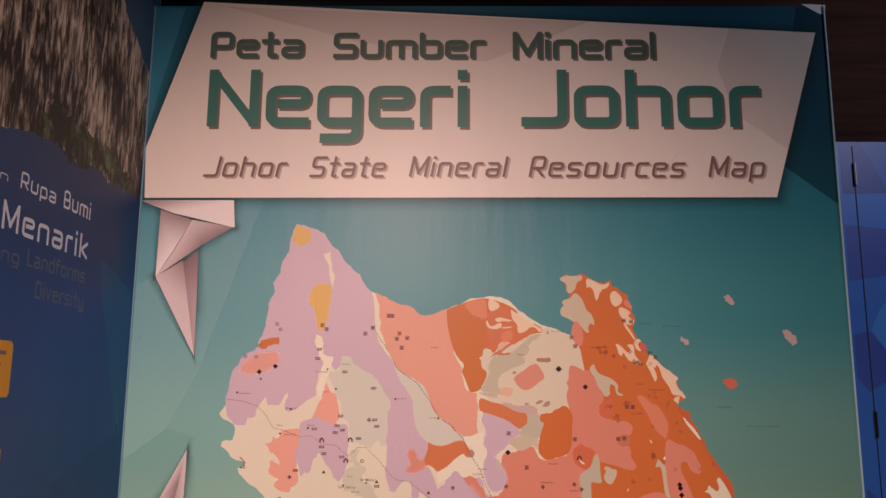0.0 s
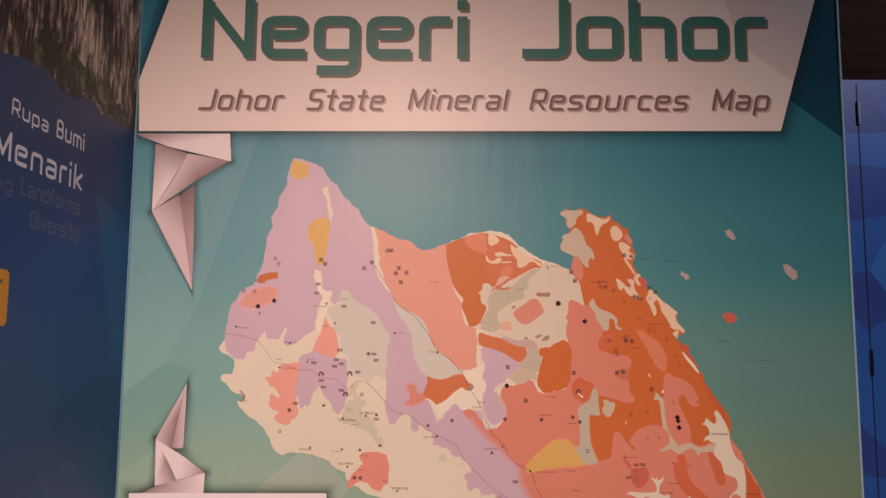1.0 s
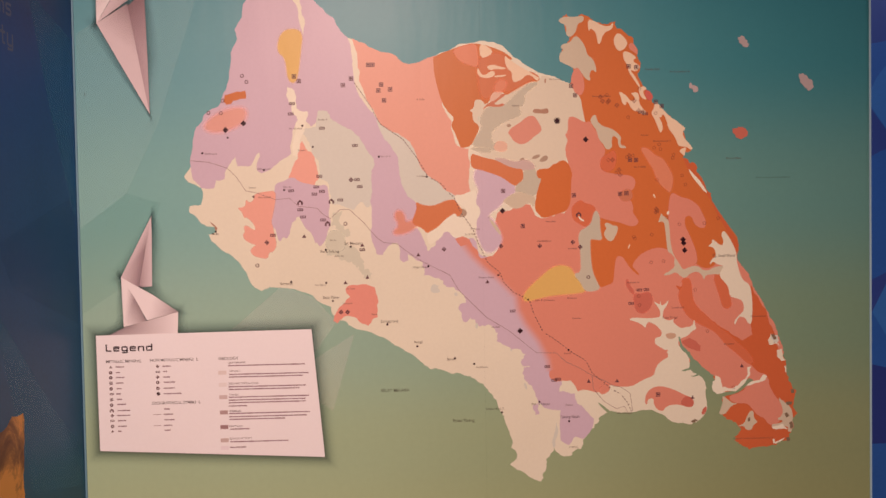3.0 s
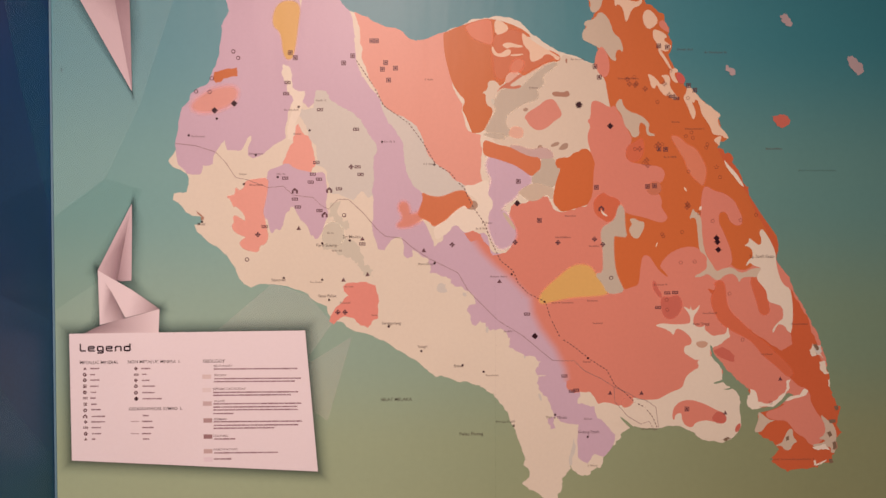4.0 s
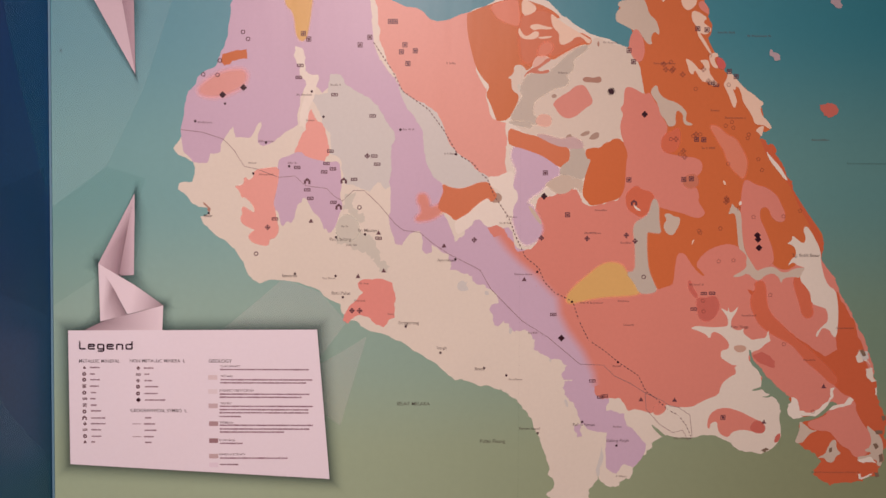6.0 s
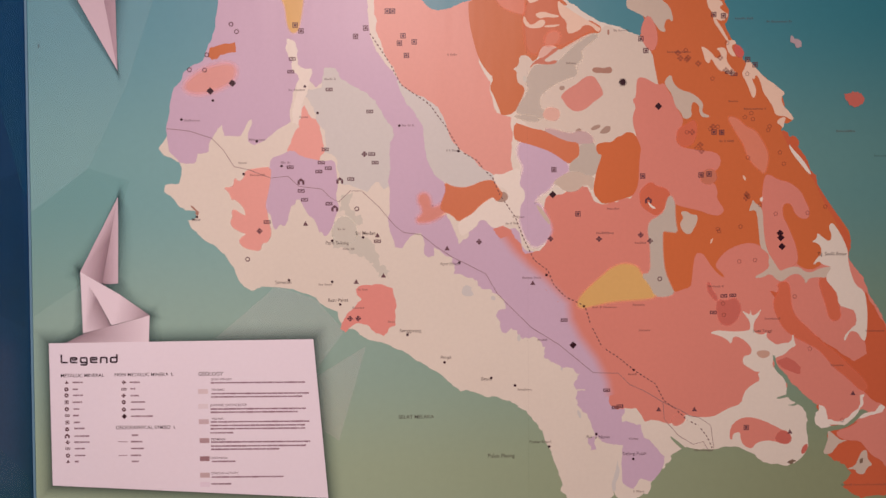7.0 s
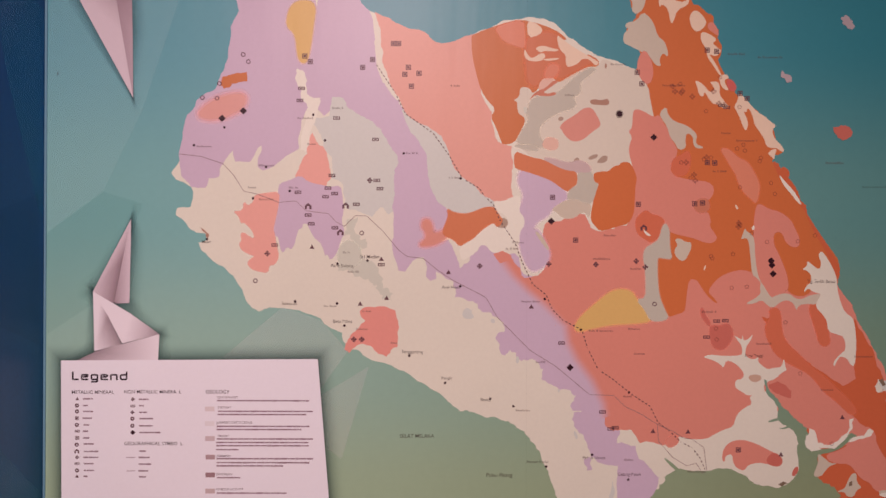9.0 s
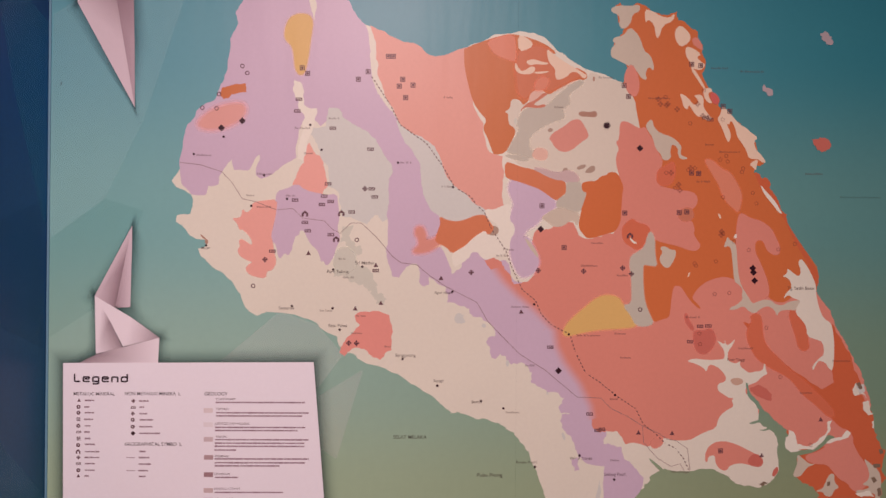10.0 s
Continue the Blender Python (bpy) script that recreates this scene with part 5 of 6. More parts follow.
plot("tail", CREAM_DIM, 10.01, 0, 1, [(35.4, 170.9), (36.0, 168.4), (37.7, 166.9), (40.5, 166.1), (42.3, 164.8), (43.4, 163.4), (43.1, 162.3), (43.2, 161.1), (44.8, 160.6), (44.9, 160.1), (43.0, 160.1), (42.3, 161.5), (42.4, 163.0), (40.8, 164.2), (40.3, 162.3), (40.6, 160.5), (39.5, 159.7), (38.4, 159.9), (37.8, 161.4), (36.4, 162.9), (35.7, 165.7), (34.2, 167.7), (33.7, 169.1)])
plot("lilac_middle", LILAC, 10.07, 0, 1, [(-63.3, 148.6), (-62.9, 150.8), (-60.4, 151.5), (-57.6, 152.9), (-55.6, 151.1), (-51.4, 150.2), (-50.1, 149.9), (-47.3, 150.3), (-46.9, 147.4), (-46.5, 144.0), (-47.2, 141.2), (-46.2, 138.4), (-47.3, 136.4), (-48.0, 133.6), (-49.8, 131.1), (-50.8, 132.9), (-51.2, 132.2), (-51.8, 134.3), (-52.6, 135.9), (-54.3, 137.0), (-54.9, 138.7), (-56.3, 140.6), (-57.7, 138.8), (-58.0, 137.0), (-59.1, 135.2), (-59.8, 133.9), (-60.9, 134.7), (-61.9, 133.0), (-62.6, 134.0), (-62.9, 135.9), (-63.3, 137.3), (-64.9, 137.7), (-64.2, 141.2), (-63.6, 144.6)])
plot("spur_mid", CREAM, 10.14, 0, 1, [(-58.3, 138.1), (-58.0, 139.1), (-56.9, 139.4), (-57.0, 140.5), (-55.9, 140.6), (-55.4, 139.5), (-54.5, 137.7), (-53.4, 136.2), (-52.2, 134.8), (-54.3, 134.0), (-56.4, 134.0), (-58.4, 134.5), (-59.0, 135.7)])
plot("salmon_south_west", SALMON_SOFT, 10.20, 0.2, 1, [(-69.2, 147.8), (-66.0, 148.3), (-62.9, 148.6), (-63.1, 145.3), (-63.8, 141.9), (-64.5, 139.1), (-64.0, 137.7), (-63.6, 135.0), (-62.9, 132.2), (-64.0, 130.1), (-65.4, 130.0), (-65.7, 128.0), (-68.2, 128.4), (-69.9, 129.0), (-71.0, 130.4), (-70.2, 131.5), (-68.9, 132.2), (-70.9, 132.9), (-72.6, 134.0), (-73.0, 135.4), (-72.3, 136.3), (-72.7, 137.7), (-72.0, 138.3), (-70.2, 137.0), (-69.1, 136.6), (-69.5, 138.4), (-70.6, 139.8), (-72.0, 140.9), (-72.5, 140.5), (-73.2, 142.5), (-74.5, 143.6), (-72.9, 143.6), (-72.0, 144.2), (-71.9, 146.1), (-70.8, 144.9), (-69.4, 146.0)])
plot("grey_disc", GREY_PALE, 10.27, 0.3, 2, [(-48.2, 133.2), (-46.8, 136.0), (-44.6, 136.5), (-42.5, 134.6), (-41.9, 132.2), (-43.0, 129.9), (-46.0, 129.6), (-47.8, 131.0)])
plot("inlet_arm", BACKDROP, 10.33, 0, 1, [(70.3, 85.1), (72.2, 84.0), (74.6, 83.4), (78.5, 83.9), (81.3, 85.7), (82.5, 87.9), (85.0, 86.8), (82.2, 85.4), (80.4, 83.7), (77.7, 82.6), (75.4, 82.3), (74.1, 81.4), (72.5, 82.3), (71.4, 83.4)])
plot("salmon_cape", SALMON, 10.39, 0, 1, [(76.6, 82.3), (80.1, 83.2), (83.2, 85.4), (88.2, 88.2), (90.3, 83.4), (91.9, 81.0), (94.2, 78.7), (93.7, 74.8), (90.9, 72.3), (88.8, 73.2), (88.0, 74.8), (85.6, 75.9), (84.0, 77.9), (82.4, 79.8), (79.3, 79.8), (76.9, 80.7)])
plot("cape_sand_east", CREAM_DIM, 10.46, 0, 1, [(92.0, 81.7), (94.2, 79.9), (96.3, 78.2), (97.0, 75.6), (96.7, 73.2), (96.6, 70.4), (95.3, 70.4), (95.3, 72.3), (92.8, 71.8), (90.6, 72.0), (89.9, 72.9), (92.7, 73.2), (94.0, 74.0), (91.6, 74.5), (93.5, 75.6), (93.8, 77.9)])
plot("cape_sand", CREAM_DIM, 10.52, 0, 1, [(83.1, 77.3), (84.4, 77.4), (84.4, 75.1), (85.8, 73.7), (84.4, 73.1), (83.6, 71.2), (81.8, 71.5), (81.4, 72.6), (79.1, 72.6), (81.4, 73.5), (82.0, 75.1)])
plot("cape_sand_west", CREAM_DIM, 10.59, 0, 1, [(74.4, 82.6), (76.2, 81.2), (77.7, 79.9), (79.6, 79.9), (77.4, 79.2), (76.3, 77.9), (75.3, 76.5), (73.2, 76.5), (74.0, 78.7), (74.6, 80.4)])
plot("speck_west", GREY, 10.65, 0, 2, [(-9.0, 116.6), (-8.1, 116.4), (-8.0, 115.5), (-8.8, 115.4), (-9.2, 115.9)])
plot("speck_mid", GREY, 10.72, 0, 1, [(-2.7, 106.6), (-2.1, 107.2), (-1.8, 105.9), (-2.2, 105.1), (-2.7, 105.5)])
plot("speck_south", GREY, 10.78, 0, 2, [(7.9, 98.7), (8.5, 98.7), (8.5, 97.9), (8.1, 97.9)])
plot("speck_low", GREY, 10.85, 0, 2, [(12.0, 87.9), (12.6, 88.1), (13.2, 86.4), (12.8, 85.8), (12.2, 86.9)])
plot("creek_east", BACKDROP, 10.91, 0, 1, [(61.5, 90.6), (63.2, 91.2), (65.0, 91.7), (65.9, 91.3), (63.9, 90.7), (62.2, 90.3)])
plot("creek_low", BACKDROP, 10.98, 0, 1, [(64.2, 88.9), (65.6, 88.9), (67.2, 89.8), (67.3, 89.1), (65.7, 88.5)])
plot("creek_south", BACKDROP, 11.04, 0, 1, [(35.0, 81.5), (36.8, 80.3), (38.4, 78.9), (40.3, 77.2), (39.2, 77.0), (37.3, 78.7), (35.6, 80.4)])
region("inlet", BACKDROP, 10.4, 0.062, [(60.6, 101.3), (61.2, 101.1), (62.1, 98.3), (64.2, 96.3), (65.9, 93.8), (68.2, 91.5), (70.5, 89.9), (71.8, 87.9), (72.1, 85.1), (73.2, 81.4), (73.6, 76.9), (69.4, 76.4), (69.4, 81.4), (69.5, 84.9), (68.3, 88.2), (65.4, 89.8), (64, 91.2), (64.2, 94.3), (63, 96), (61.1, 98.2)], "print")
region("spit", CREAM_LIGHT, 10.55, 0.062, [(72.2, 88.8), (73.6, 88.2), (74.5, 85.1), (77.9, 84.7), (81.3, 87.3), (82.5, 91.1), (83.6, 91.4), (83.4, 89.2), (82, 86.7), (78.6, 83.6), (74.4, 84), (72.6, 84.9)], "print")
region("spit_arm", CREAM_LIGHT, 10.7, 0.04, [(82.1, 85.3), (83.6, 86.6), (86.3, 87), (87.8, 88.8), (88.8, 88.1), (88.1, 86.9), (85.2, 86.1), (82.9, 85.3)], "print")
region("spit_root", CREAM_LIGHT, 10.85, 0.05, [(71.4, 86.9), (73.6, 87.9), (74.2, 84.4), (75.4, 83.5), (72.8, 82.9), (71.4, 84.1)], "print")
region("shore_fleck", SPECK, 11.45, 0.06, [(64.3, 74.5), (65.6, 75.3), (66.7, 74.8), (65.3, 74)], "print")
region("coast_isle", CREAM, 12.05, 0.1, [(89, 99.6), (90, 101.5), (91.3, 99.9), (93, 97.3), (91.3, 98.4), (89.8, 97.9)], "print")
region("coast_islet", CREAM, 12.2, 0.1, [(91.8, 96.2), (93.6, 96.5), (94, 93.7), (94.8, 93.1), (93.4, 92.8), (92.1, 94.2)], "print")
region("coast_rock", CREAM, 12.35, 0.1, [(94.3, 91.1), (94.9, 91.4), (94.9, 89.2), (94.5, 89.5)], "print")
region("cape_spill", GREY, 15.35, 0.17, [(-15.9, 118.8), (-13.4, 119.2), (-13.4, 116.8), (-15.4, 116.5)], "print")
region("creek", BROWN, 16.1, 0.04, [(-82.8, 139.5), (-81.9, 138.9), (-80.7, 137.8), (-80.9, 136.8), (-81.6, 137.2), (-81.4, 137.9), (-82.5, 138.8)], "print")
region("creek_cape", GREY, 16.25, 0.05, [(22.1, 75.5), (22.6, 73), (21.8, 70.2), (21.5, 67.6), (20.8, 67.8), (21.1, 70.9), (21.7, 73.3)], "print")
region("delta_lilac", LILAC, 17.45, 0.14, [(14.7, 81.1), (16.4, 81.5), (16.8, 78.2), (15.5, 78)], "print")
region("cape_speck_one", BROWN, 17.6, 0.1, [(90.6, 100.1), (91.7, 101), (92.2, 99.1), (91, 98.2)], "print")
region("cape_speck_two", BROWN, 17.75, 0.1, [(96, 73.1), (96.9, 73.7), (97.2, 71.8), (96.3, 71.2)], "print")
region("shoal", GREY, 18.5, 0.1, [(90.1, 100.5), (92.2, 101), (92.5, 99.1), (90.9, 98.8)], "print")
region("island_one", PINK_PALE, 18.8, 0.175, [(80.1, 193.8), (81.3, 194.4), (83.7, 191.6), (83.1, 190.7), (80.9, 191.9)], "print")
region("island_two", PINK_PALE, 18.95, 0.15, [(99.4, 182.5), (101.8, 181.9), (104.1, 178.3), (102.3, 177.1), (100.2, 179.4)], "print")
region("island_three", SALMON_DARK, 19.1, 0.175, [(78, 165.7), (82.4, 165.7), (82.7, 163.2), (80.6, 162.3), (78.7, 164.1)], "print")
region("island_four", PINK_PALE, 19.25, 0.2, [(65.1, 180.1), (67.6, 177.3), (66.7, 177), (65.4, 178.2)], "print")
region("cliff", ROCK, 0.95, 0.08, [(-185, 230.6), (-37.1, 295.1), (-25.7, 288.8), (-15.5, 281.8), (-8.2, 276.7), (-1.3, 274.3), (2.6, 249), (0.3, 227.6), (-3.1, 226.7), (-21.8, 225.9), (-40.6, 227.8), (-63, 227.6), (-78.6, 225.6), (-89.8, 222.9), (-180.1, 204.7)], "side")
region("scrub", SCRUB, 1.1, 0.3, [(-69.6, 233.7), (-59.4, 239.9), (-46.7, 239.3), (-34.4, 237.1), (-18.4, 234.5), (-5.7, 232.1), (-7.4, 227.6), (-21.9, 226.2), (-40.7, 228.1), (-58.9, 228.4), (-71.4, 227.1)], "side")
region("mural_facet", MURAL_LIGHT, 1.25, 0, [(-28.3, 201.4), (1.8, 193.7), (4.5, 158.9), (-1.5, 140.5), (-17.7, 173.1)], "side")
region("mural_facet_low", MURAL_MID, 1.4, 0, [(-52.8, 121.4), (-19.3, 87.1), (-2, 73.3), (-0.7, 60.2), (-33.9, 68.6)], "side")
region("mural_facet_mid", MURAL_DARK, 1.55, 0, [(-2.9, 147.9), (-1.9, 109.7), (-41.9, 123.5), (-48.5, 134.5)], "side")
region("back_facet_top", BLUE_DEEP, 0.95, 0, [(184.2, 289.2), (195.4, 289.2), (208, 262.3), (184.9, 261.8)], "back")
region("back_facet_crown", BLUE_DARK, 1.10, 0, [(195.4, 289.2), (213, 289.2), (213, 259.5), (208, 262.3)], "back")
region("back_facet_upper", BLUE_DARK, 1.25, 0, [(184.5, 246), (213, 243), (213, 222), (199, 219.5), (184.5, 217.4)], "back")
region("back_facet_bright", BLUE_LIGHT, 1.40, 0, [(198, 203), (213, 222), (213, 176), (208, 171.4), (193, 193)], "back")
region("back_facet_middle", BLUE_DARK, 1.55, 0, [(184.5, 190.7), (192.4, 192.8), (208, 171.4), (199.5, 168.5), (189.8, 163.3), (184.5, 170)], "back")
region("back_facet_low", BLUE_DARK, 1.70, 0, [(184.5, 118), (195, 108), (206, 113), (195.6, 92.9), (184.5, 95)], "back")
region("back_facet_shard", BLUE_LIGHT, 1.85, 0, [(206, 113), (213, 122), (213, 64), (195.6, 92.9)], "back")
region("back_facet_foot", BLUE_DEEP, 2.00, 0, [(184.5, 70.5), (213, 63.8), (213, 30), (184.5, 30)], "back")
region("sand_speck", SPECK, 19.4, 0.05, [(94.1, 76.3), (95.1, 76.6), (95.8, 75.5), (94.9, 74.9)], "print")
region("sand_fleck", SPECK, 19.55, 0.05, [(95.7, 73.3), (96.6, 73.8), (97, 71.9), (96, 71.3)], "print")
region("isle_speck", SPECK, 19.7, 0.05, [(90, 101.2), (91, 101.6), (91.8, 99.9), (91, 99.6)], "print")
region("cliff_speck", SPECK, 19.85, 0.05, [(96.2, 83.8), (97.2, 83.9), (97.5, 82.8), (96.6, 82.5)], "print")
region("cliff_fleck", SPECK, 20, 0.05, [(94.6, 79.9), (96.6, 80), (96.6, 79.1), (95, 78.9)], "print")
region("tip_speck", SPECK, 20.15, 0.05, [(94.7, 68.7), (95.7, 68.8), (96.1, 67.7), (95, 67.4)], "print")
region("cape_fleck", SPECK, 20.3, 0.05, [(82.5, 75.1), (83.3, 75.4), (83.3, 74.3), (82.5, 74)], "print")
region("sand_streak", CREAM_LIGHT, 20.45, 0.06, [(90, 72.1), (93.8, 72.9), (95.1, 71.3), (92.6, 71.5), (90.7, 71.5)], "print")
region("sand_south", CREAM_LIGHT, 20.6, 0.06, [(90.3, 68.2), (90.9, 68.4), (91.1, 67.3), (94.2, 68.5), (93.9, 68.1), (91.3, 66.8), (90.5, 67)], "print")


TITLE = [("Peta", -100.7, -66.7, 279.8, 10.1), ("Sumber", -56.0, -0.8, 279.6, 10.0), ("Mineral", 9.0, 60.3, 279.5, 10.5)]
STATE = [("Negeri", -100.5, -7.3, 253.7, 21.6), ("Johor", 11.8, 96.8, 254.0, 21.5)]
SUBTITLE = [("Johor", -100.6, -70.2, 235.1, 7.6), ("State", -63.0, -35.1, 235.1, 7.7), ("Mineral", -27.9, 7.5, 235.4, 7.6), ("Resources", 14.2, 70.0, 235.4, 7.8), ("Map", 77.1, 98.0, 235.6, 7.8)]
LEGEND = [("Legend", -115.1, -101.1, 100.7, 2.2)]
SIDE_SMALL = [("n", -87.2, -83.7, 210.9, 2.3), ("Rupa", -77.7, -59.2, 210.9, 4.5), ("Bumi", -54.5, -37.4, 211.2, 5.3)]
SIDE_BIG = [("Menarik", -84.4, -37.4, 199.0, 7.3)]
SIDE_FAINT = [("ng", -83.2, -74.9, 191.4, 3.7), ("Landforms", -71.0, -37.6, 191.8, 4.6), ("Diversity", -65.6, -37.1, 184.1, 4.7)]
DIAMONDS = [(-77.5, 167.2), (-72.1, 169.1), (32.3, 162.9), (6.2, 141.4), (11.1, 104.2), (62.4, 131.5), (62.6, 130.4), (62.9, 128.2)]
RINGS = [(-72.2, 183.4), (-70.9, 181.6), (-78.2, 176), (-82.5, 172.4), (-78.8, 172.3), (-42, 138.2), (-68.9, 126), (32.6, 120.4)]
PENTAGONS = [(47.3, 132.1), (59.4, 156.9), (52.3, 124.6), (56.2, 124.9), (66.1, 115.8), (69.9, 102.8), (48.3, 114.2), (48.5, 111.4), (78, 84.9), (69.2, 136.5), (61.3, 136.3), (57.4, 138.5), (54.5, 140.5), (54.4, 150.2), (41.7, 152.5), (39.0, 176.5), (49.2, 178.3), (45.6, 169.6), (54.2, 170.7), (53.6, 160.1), (55.2, 161.1), (55.6, 159.6), (59.7, 157.8), (45.1, 157.3), (62.3, 151.4), (63.3, 148.6), (47.0, 132.6), (52.6, 133.2), (73.6, 138.0), (54.2, 140.8), (46.9, 157.8), (39.3, 156.5)]
CLUSTERS = [(37.1, 175.9), (37.7, 174.6), (39.3, 174.3), (39.6, 174.7), (42.1, 173.3), (47.5, 174.7), (48.9, 171.6), (50.3, 171.2), (40.6, 156.5), (42.6, 153.4), (42.9, 151.9), (54.1, 141.1), (54.0, 140.2), (45.8, 157.8)]
HUBS = [(23.5, 168.8)]
SQUARES = [(-55.2, 181.7), (-31.2, 178.6), (-27.6, 178.9), (-30.3, 180.4), (-41.9, 180.3), (-56.6, 183.1), (-39.4, 182.3), (-34.1, 186.4), (-32.8, 186.4), (-29.5, 175.6), (6.5, 147.5), (12.4, 136.6), (28.4, 145.8), (45.9, 185.2), (48.3, 184.9), (28, 179.4), (29.2, 176.5), (47.9, 156.4), (46, 156.5), (42.8, 146), (44.8, 146.2), (54.1, 83.3), (54.3, 174.2), (56.1, 172.9)]
TAGS = [(-57.4, 174.9), (-57.8, 171.8), (-48.5, 167.4), (-38.6, 162), (-49.6, 152.8), (-38.2, 151.6), (-37.4, 149.5), (-58.2, 148.5), (-50.6, 149.6), (-48.9, 148.2), (-51.2, 147.4), (-43.4, 145.5), (-55.6, 142.7), (-54.8, 140.5), (-48.8, 139.5), (-37, 130.2), (-64, 135.1), (19.4, 92.9), (8.9, 110.4), (21.5, 88.6), (22.7, 88.9), (48.5, 116.1), (50.7, 116.2), (45.9, 112), (49.6, 171.1), (50.9, 170.6)]
HOUSES = [(-55.6, 144.9), (-47.4, 138.3), (-46.1, 145.1), (29.8, 139.8)]
CROSSES = [(-40, 151.6), (-65.9, 132.9), (-12, 129.9), (17.6, 130.4), (27.9, 131.3), (30.2, 129.8), (-43.9, 111.2), (-41.9, 111.2), (5.6, 130.5)]
TRIANGLES = [(-54.6, 134.6), (-37, 131.6), (-19.9, 128.3), (-42.3, 120.2), (-35.6, 121.7), (1.2, 119.6), (32.3, 88), (41.2, 87.9), (65, 82.1), (80.7, 91.6)]
TOWNS = [(-84.6, 160.3), (-66.3, 154.9), (-76.9, 164.9), (-60.3, 148.8), (-54.4, 168.2), (-51.4, 161.7), (-31.4, 158.5), (-69.6, 146.9), (-48.1, 130.4), (-40.5, 131.2), (-58.8, 120.8), (-48.2, 120.3), (-46.3, 114.7), (-81.2, 136.5), (-29.8, 107.1), (-20.7, 100.2), (-9.2, 96.2), (-3.3, 94.3), (5.1, 79), (16.8, 82), (26, 75.7), (-16.9, 152.2), (-16.9, 124.8), (4.6, 121.6), (13.8, 113.8), (26.1, 97.9)]
NAME_BARS = [(-82.1, 160, 3.6), (-66.3, 155.2, 3.8), (-59.4, 149.6, 2.3), (-66.4, 146.6, 3.4), (-69.8, 149.6, 2.1), (-48.2, 169.9, 2.8), (-56.5, 167.3, 3.8), (-29.3, 158.5, 3), (-54.9, 160.7, 2), (-18.5, 152.3, 2.8), (-45.8, 133.2, 1.9), (-44.1, 128.3, 2.8), (-50, 119.6, 3.1), (-41.9, 113.8, 2.8), (-40.8, 118.3, 2.3), (-33.6, 110.3, 1.9)]
NAME_BARS_SOUTH = [(-0.7, 93.2, 4), (26.2, 80.7, 2.5), (27.4, 67.5, 2.9), (19, 113.5, 6.3), (27.4, 114, 3.1), (28.8, 107.7, 2.8), (0.8, 120.9, 4.4), (25.7, 96.8, 2), (3.6, 105.5, 2.5), (-2.2, 135.9, 3), (-4, 134.3, 2.8), (19, 131.8, 4.2), (21.1, 137.8, 3), (27.8, 129.3, 2.8), (10.7, 173.5, 2.2), (23.2, 181.4, 3.9), (-18.4, 175.7, 2.2)]
NAME_BARS_EAST = [(91.1, 150.4, 10.9), (78.6, 156.5, 4.7), (37.2, 176.1, 5.5), (50.8, 164, 2.5), (56, 162.1, 5.3), (49.2, 154.2, 3.7), (60.5, 110.3, 3.7), (86.1, 107.1, 4.7), (84.2, 68.7, 12.6), (43.3, 77.7, 4.4), (53.4, 184.2, 4.6), (62, 183.4, 6.3), (76.8, 98.6, 3.2), (46.4, 118.4, 3.5)]
PLACE_NAMES = [('Muar', -82.4, 135.5, 2.2), ('Semerah', -62.2, 119.9, 3.9), ('Sri Medan', -42.4, 131.8, 4.9), ('Parit Sulong', -49.7, 129.5, 5.6), ('Batu Pahat', -49.2, 115.4, 4.9), ('Senggarang', -31.7, 107.7, 5.3), ('Ayer Hitam', -21.6, 124.2, 4.8), ('Benut', -11.6, 95.6, 2.6), ('Rengit', -21.6, 101.1, 2.6), ('Pontian Kechil', 0.2, 79.9, 5.4), ('Pekan Nanas', 14.4, 80.9, 5.7), ('Gelang Patah', 23.3, 76.7, 5.9), ('Pulau Pisang', -10.1, 76.4, 6.6), ('Kota Tinggi', 55.8, 107.0, 4.6), ('Tg. Sedili Besar', 71.7, 125.9, 7.3)]
ROAD = [(-38.4, 181), (-33.6, 173.8), (-30.9, 168.5), (-24, 163.7), (-19.9, 158.1), (-16.5, 152.2), (-12.3, 149.8), (-10.8, 147.7), (-8.6, 145.7), (-6.8, 141.4), (-3, 135.8), (-1.2, 131), (1.5, 125.4), (5, 122.6), (6.4, 119.1), (9.2, 116.2), (14.1, 113.8), (15.5, 109.2), (18.3, 103.6), (21.8, 101.4), (26.7, 97.5), (31.5, 94.4), (33.6, 90.2), (36.5, 88.1), (39.4, 85.3), (42.2, 83.9), (44.4, 81.1), (45.6, 78.3)]
HIGHWAY = [(-88.3, 158.1), (-82.8, 157.5), (-77.3, 155.7), (-74.6, 152.9), (-71.9, 148.7), (-68.5, 148), (-63, 145.9), (-58.8, 146.3), (-56.1, 143.8), (-50.5, 143.1), (-48.5, 141), (-46.4, 139.9), (-43.6, 142.6), (-40.8, 142.6), (-36.7, 138.8), (-32.6, 133.9), (-30.5, 132.3), (-26.3, 131.8), (-22.9, 129), (-18.7, 126.2), (-10.4, 122), (-7.6, 117.1), (-4.1, 113.5), (0.8, 108.6), (7.7, 104.3), (16.1, 97.3), (22.3, 97.1), (25.1, 94.3), (29.4, 92.3), (33.4, 89.8)]
BANNER = [(-104.2, 301.6), (118.3, 289.7), (100.5, 228.5), (-120.8, 227.5), (-121.7, 245.7)]
BANNER_SHADE = [(-96.2, 299.8), (-45.9, 285.9), (-0.8, 278.4), (36.2, 293.8)]
BANNER_DARK = [(87.3, 291.2), (118.3, 289.7), (105.6, 245.9), (87.5, 259.4), (82.4, 276.4)]
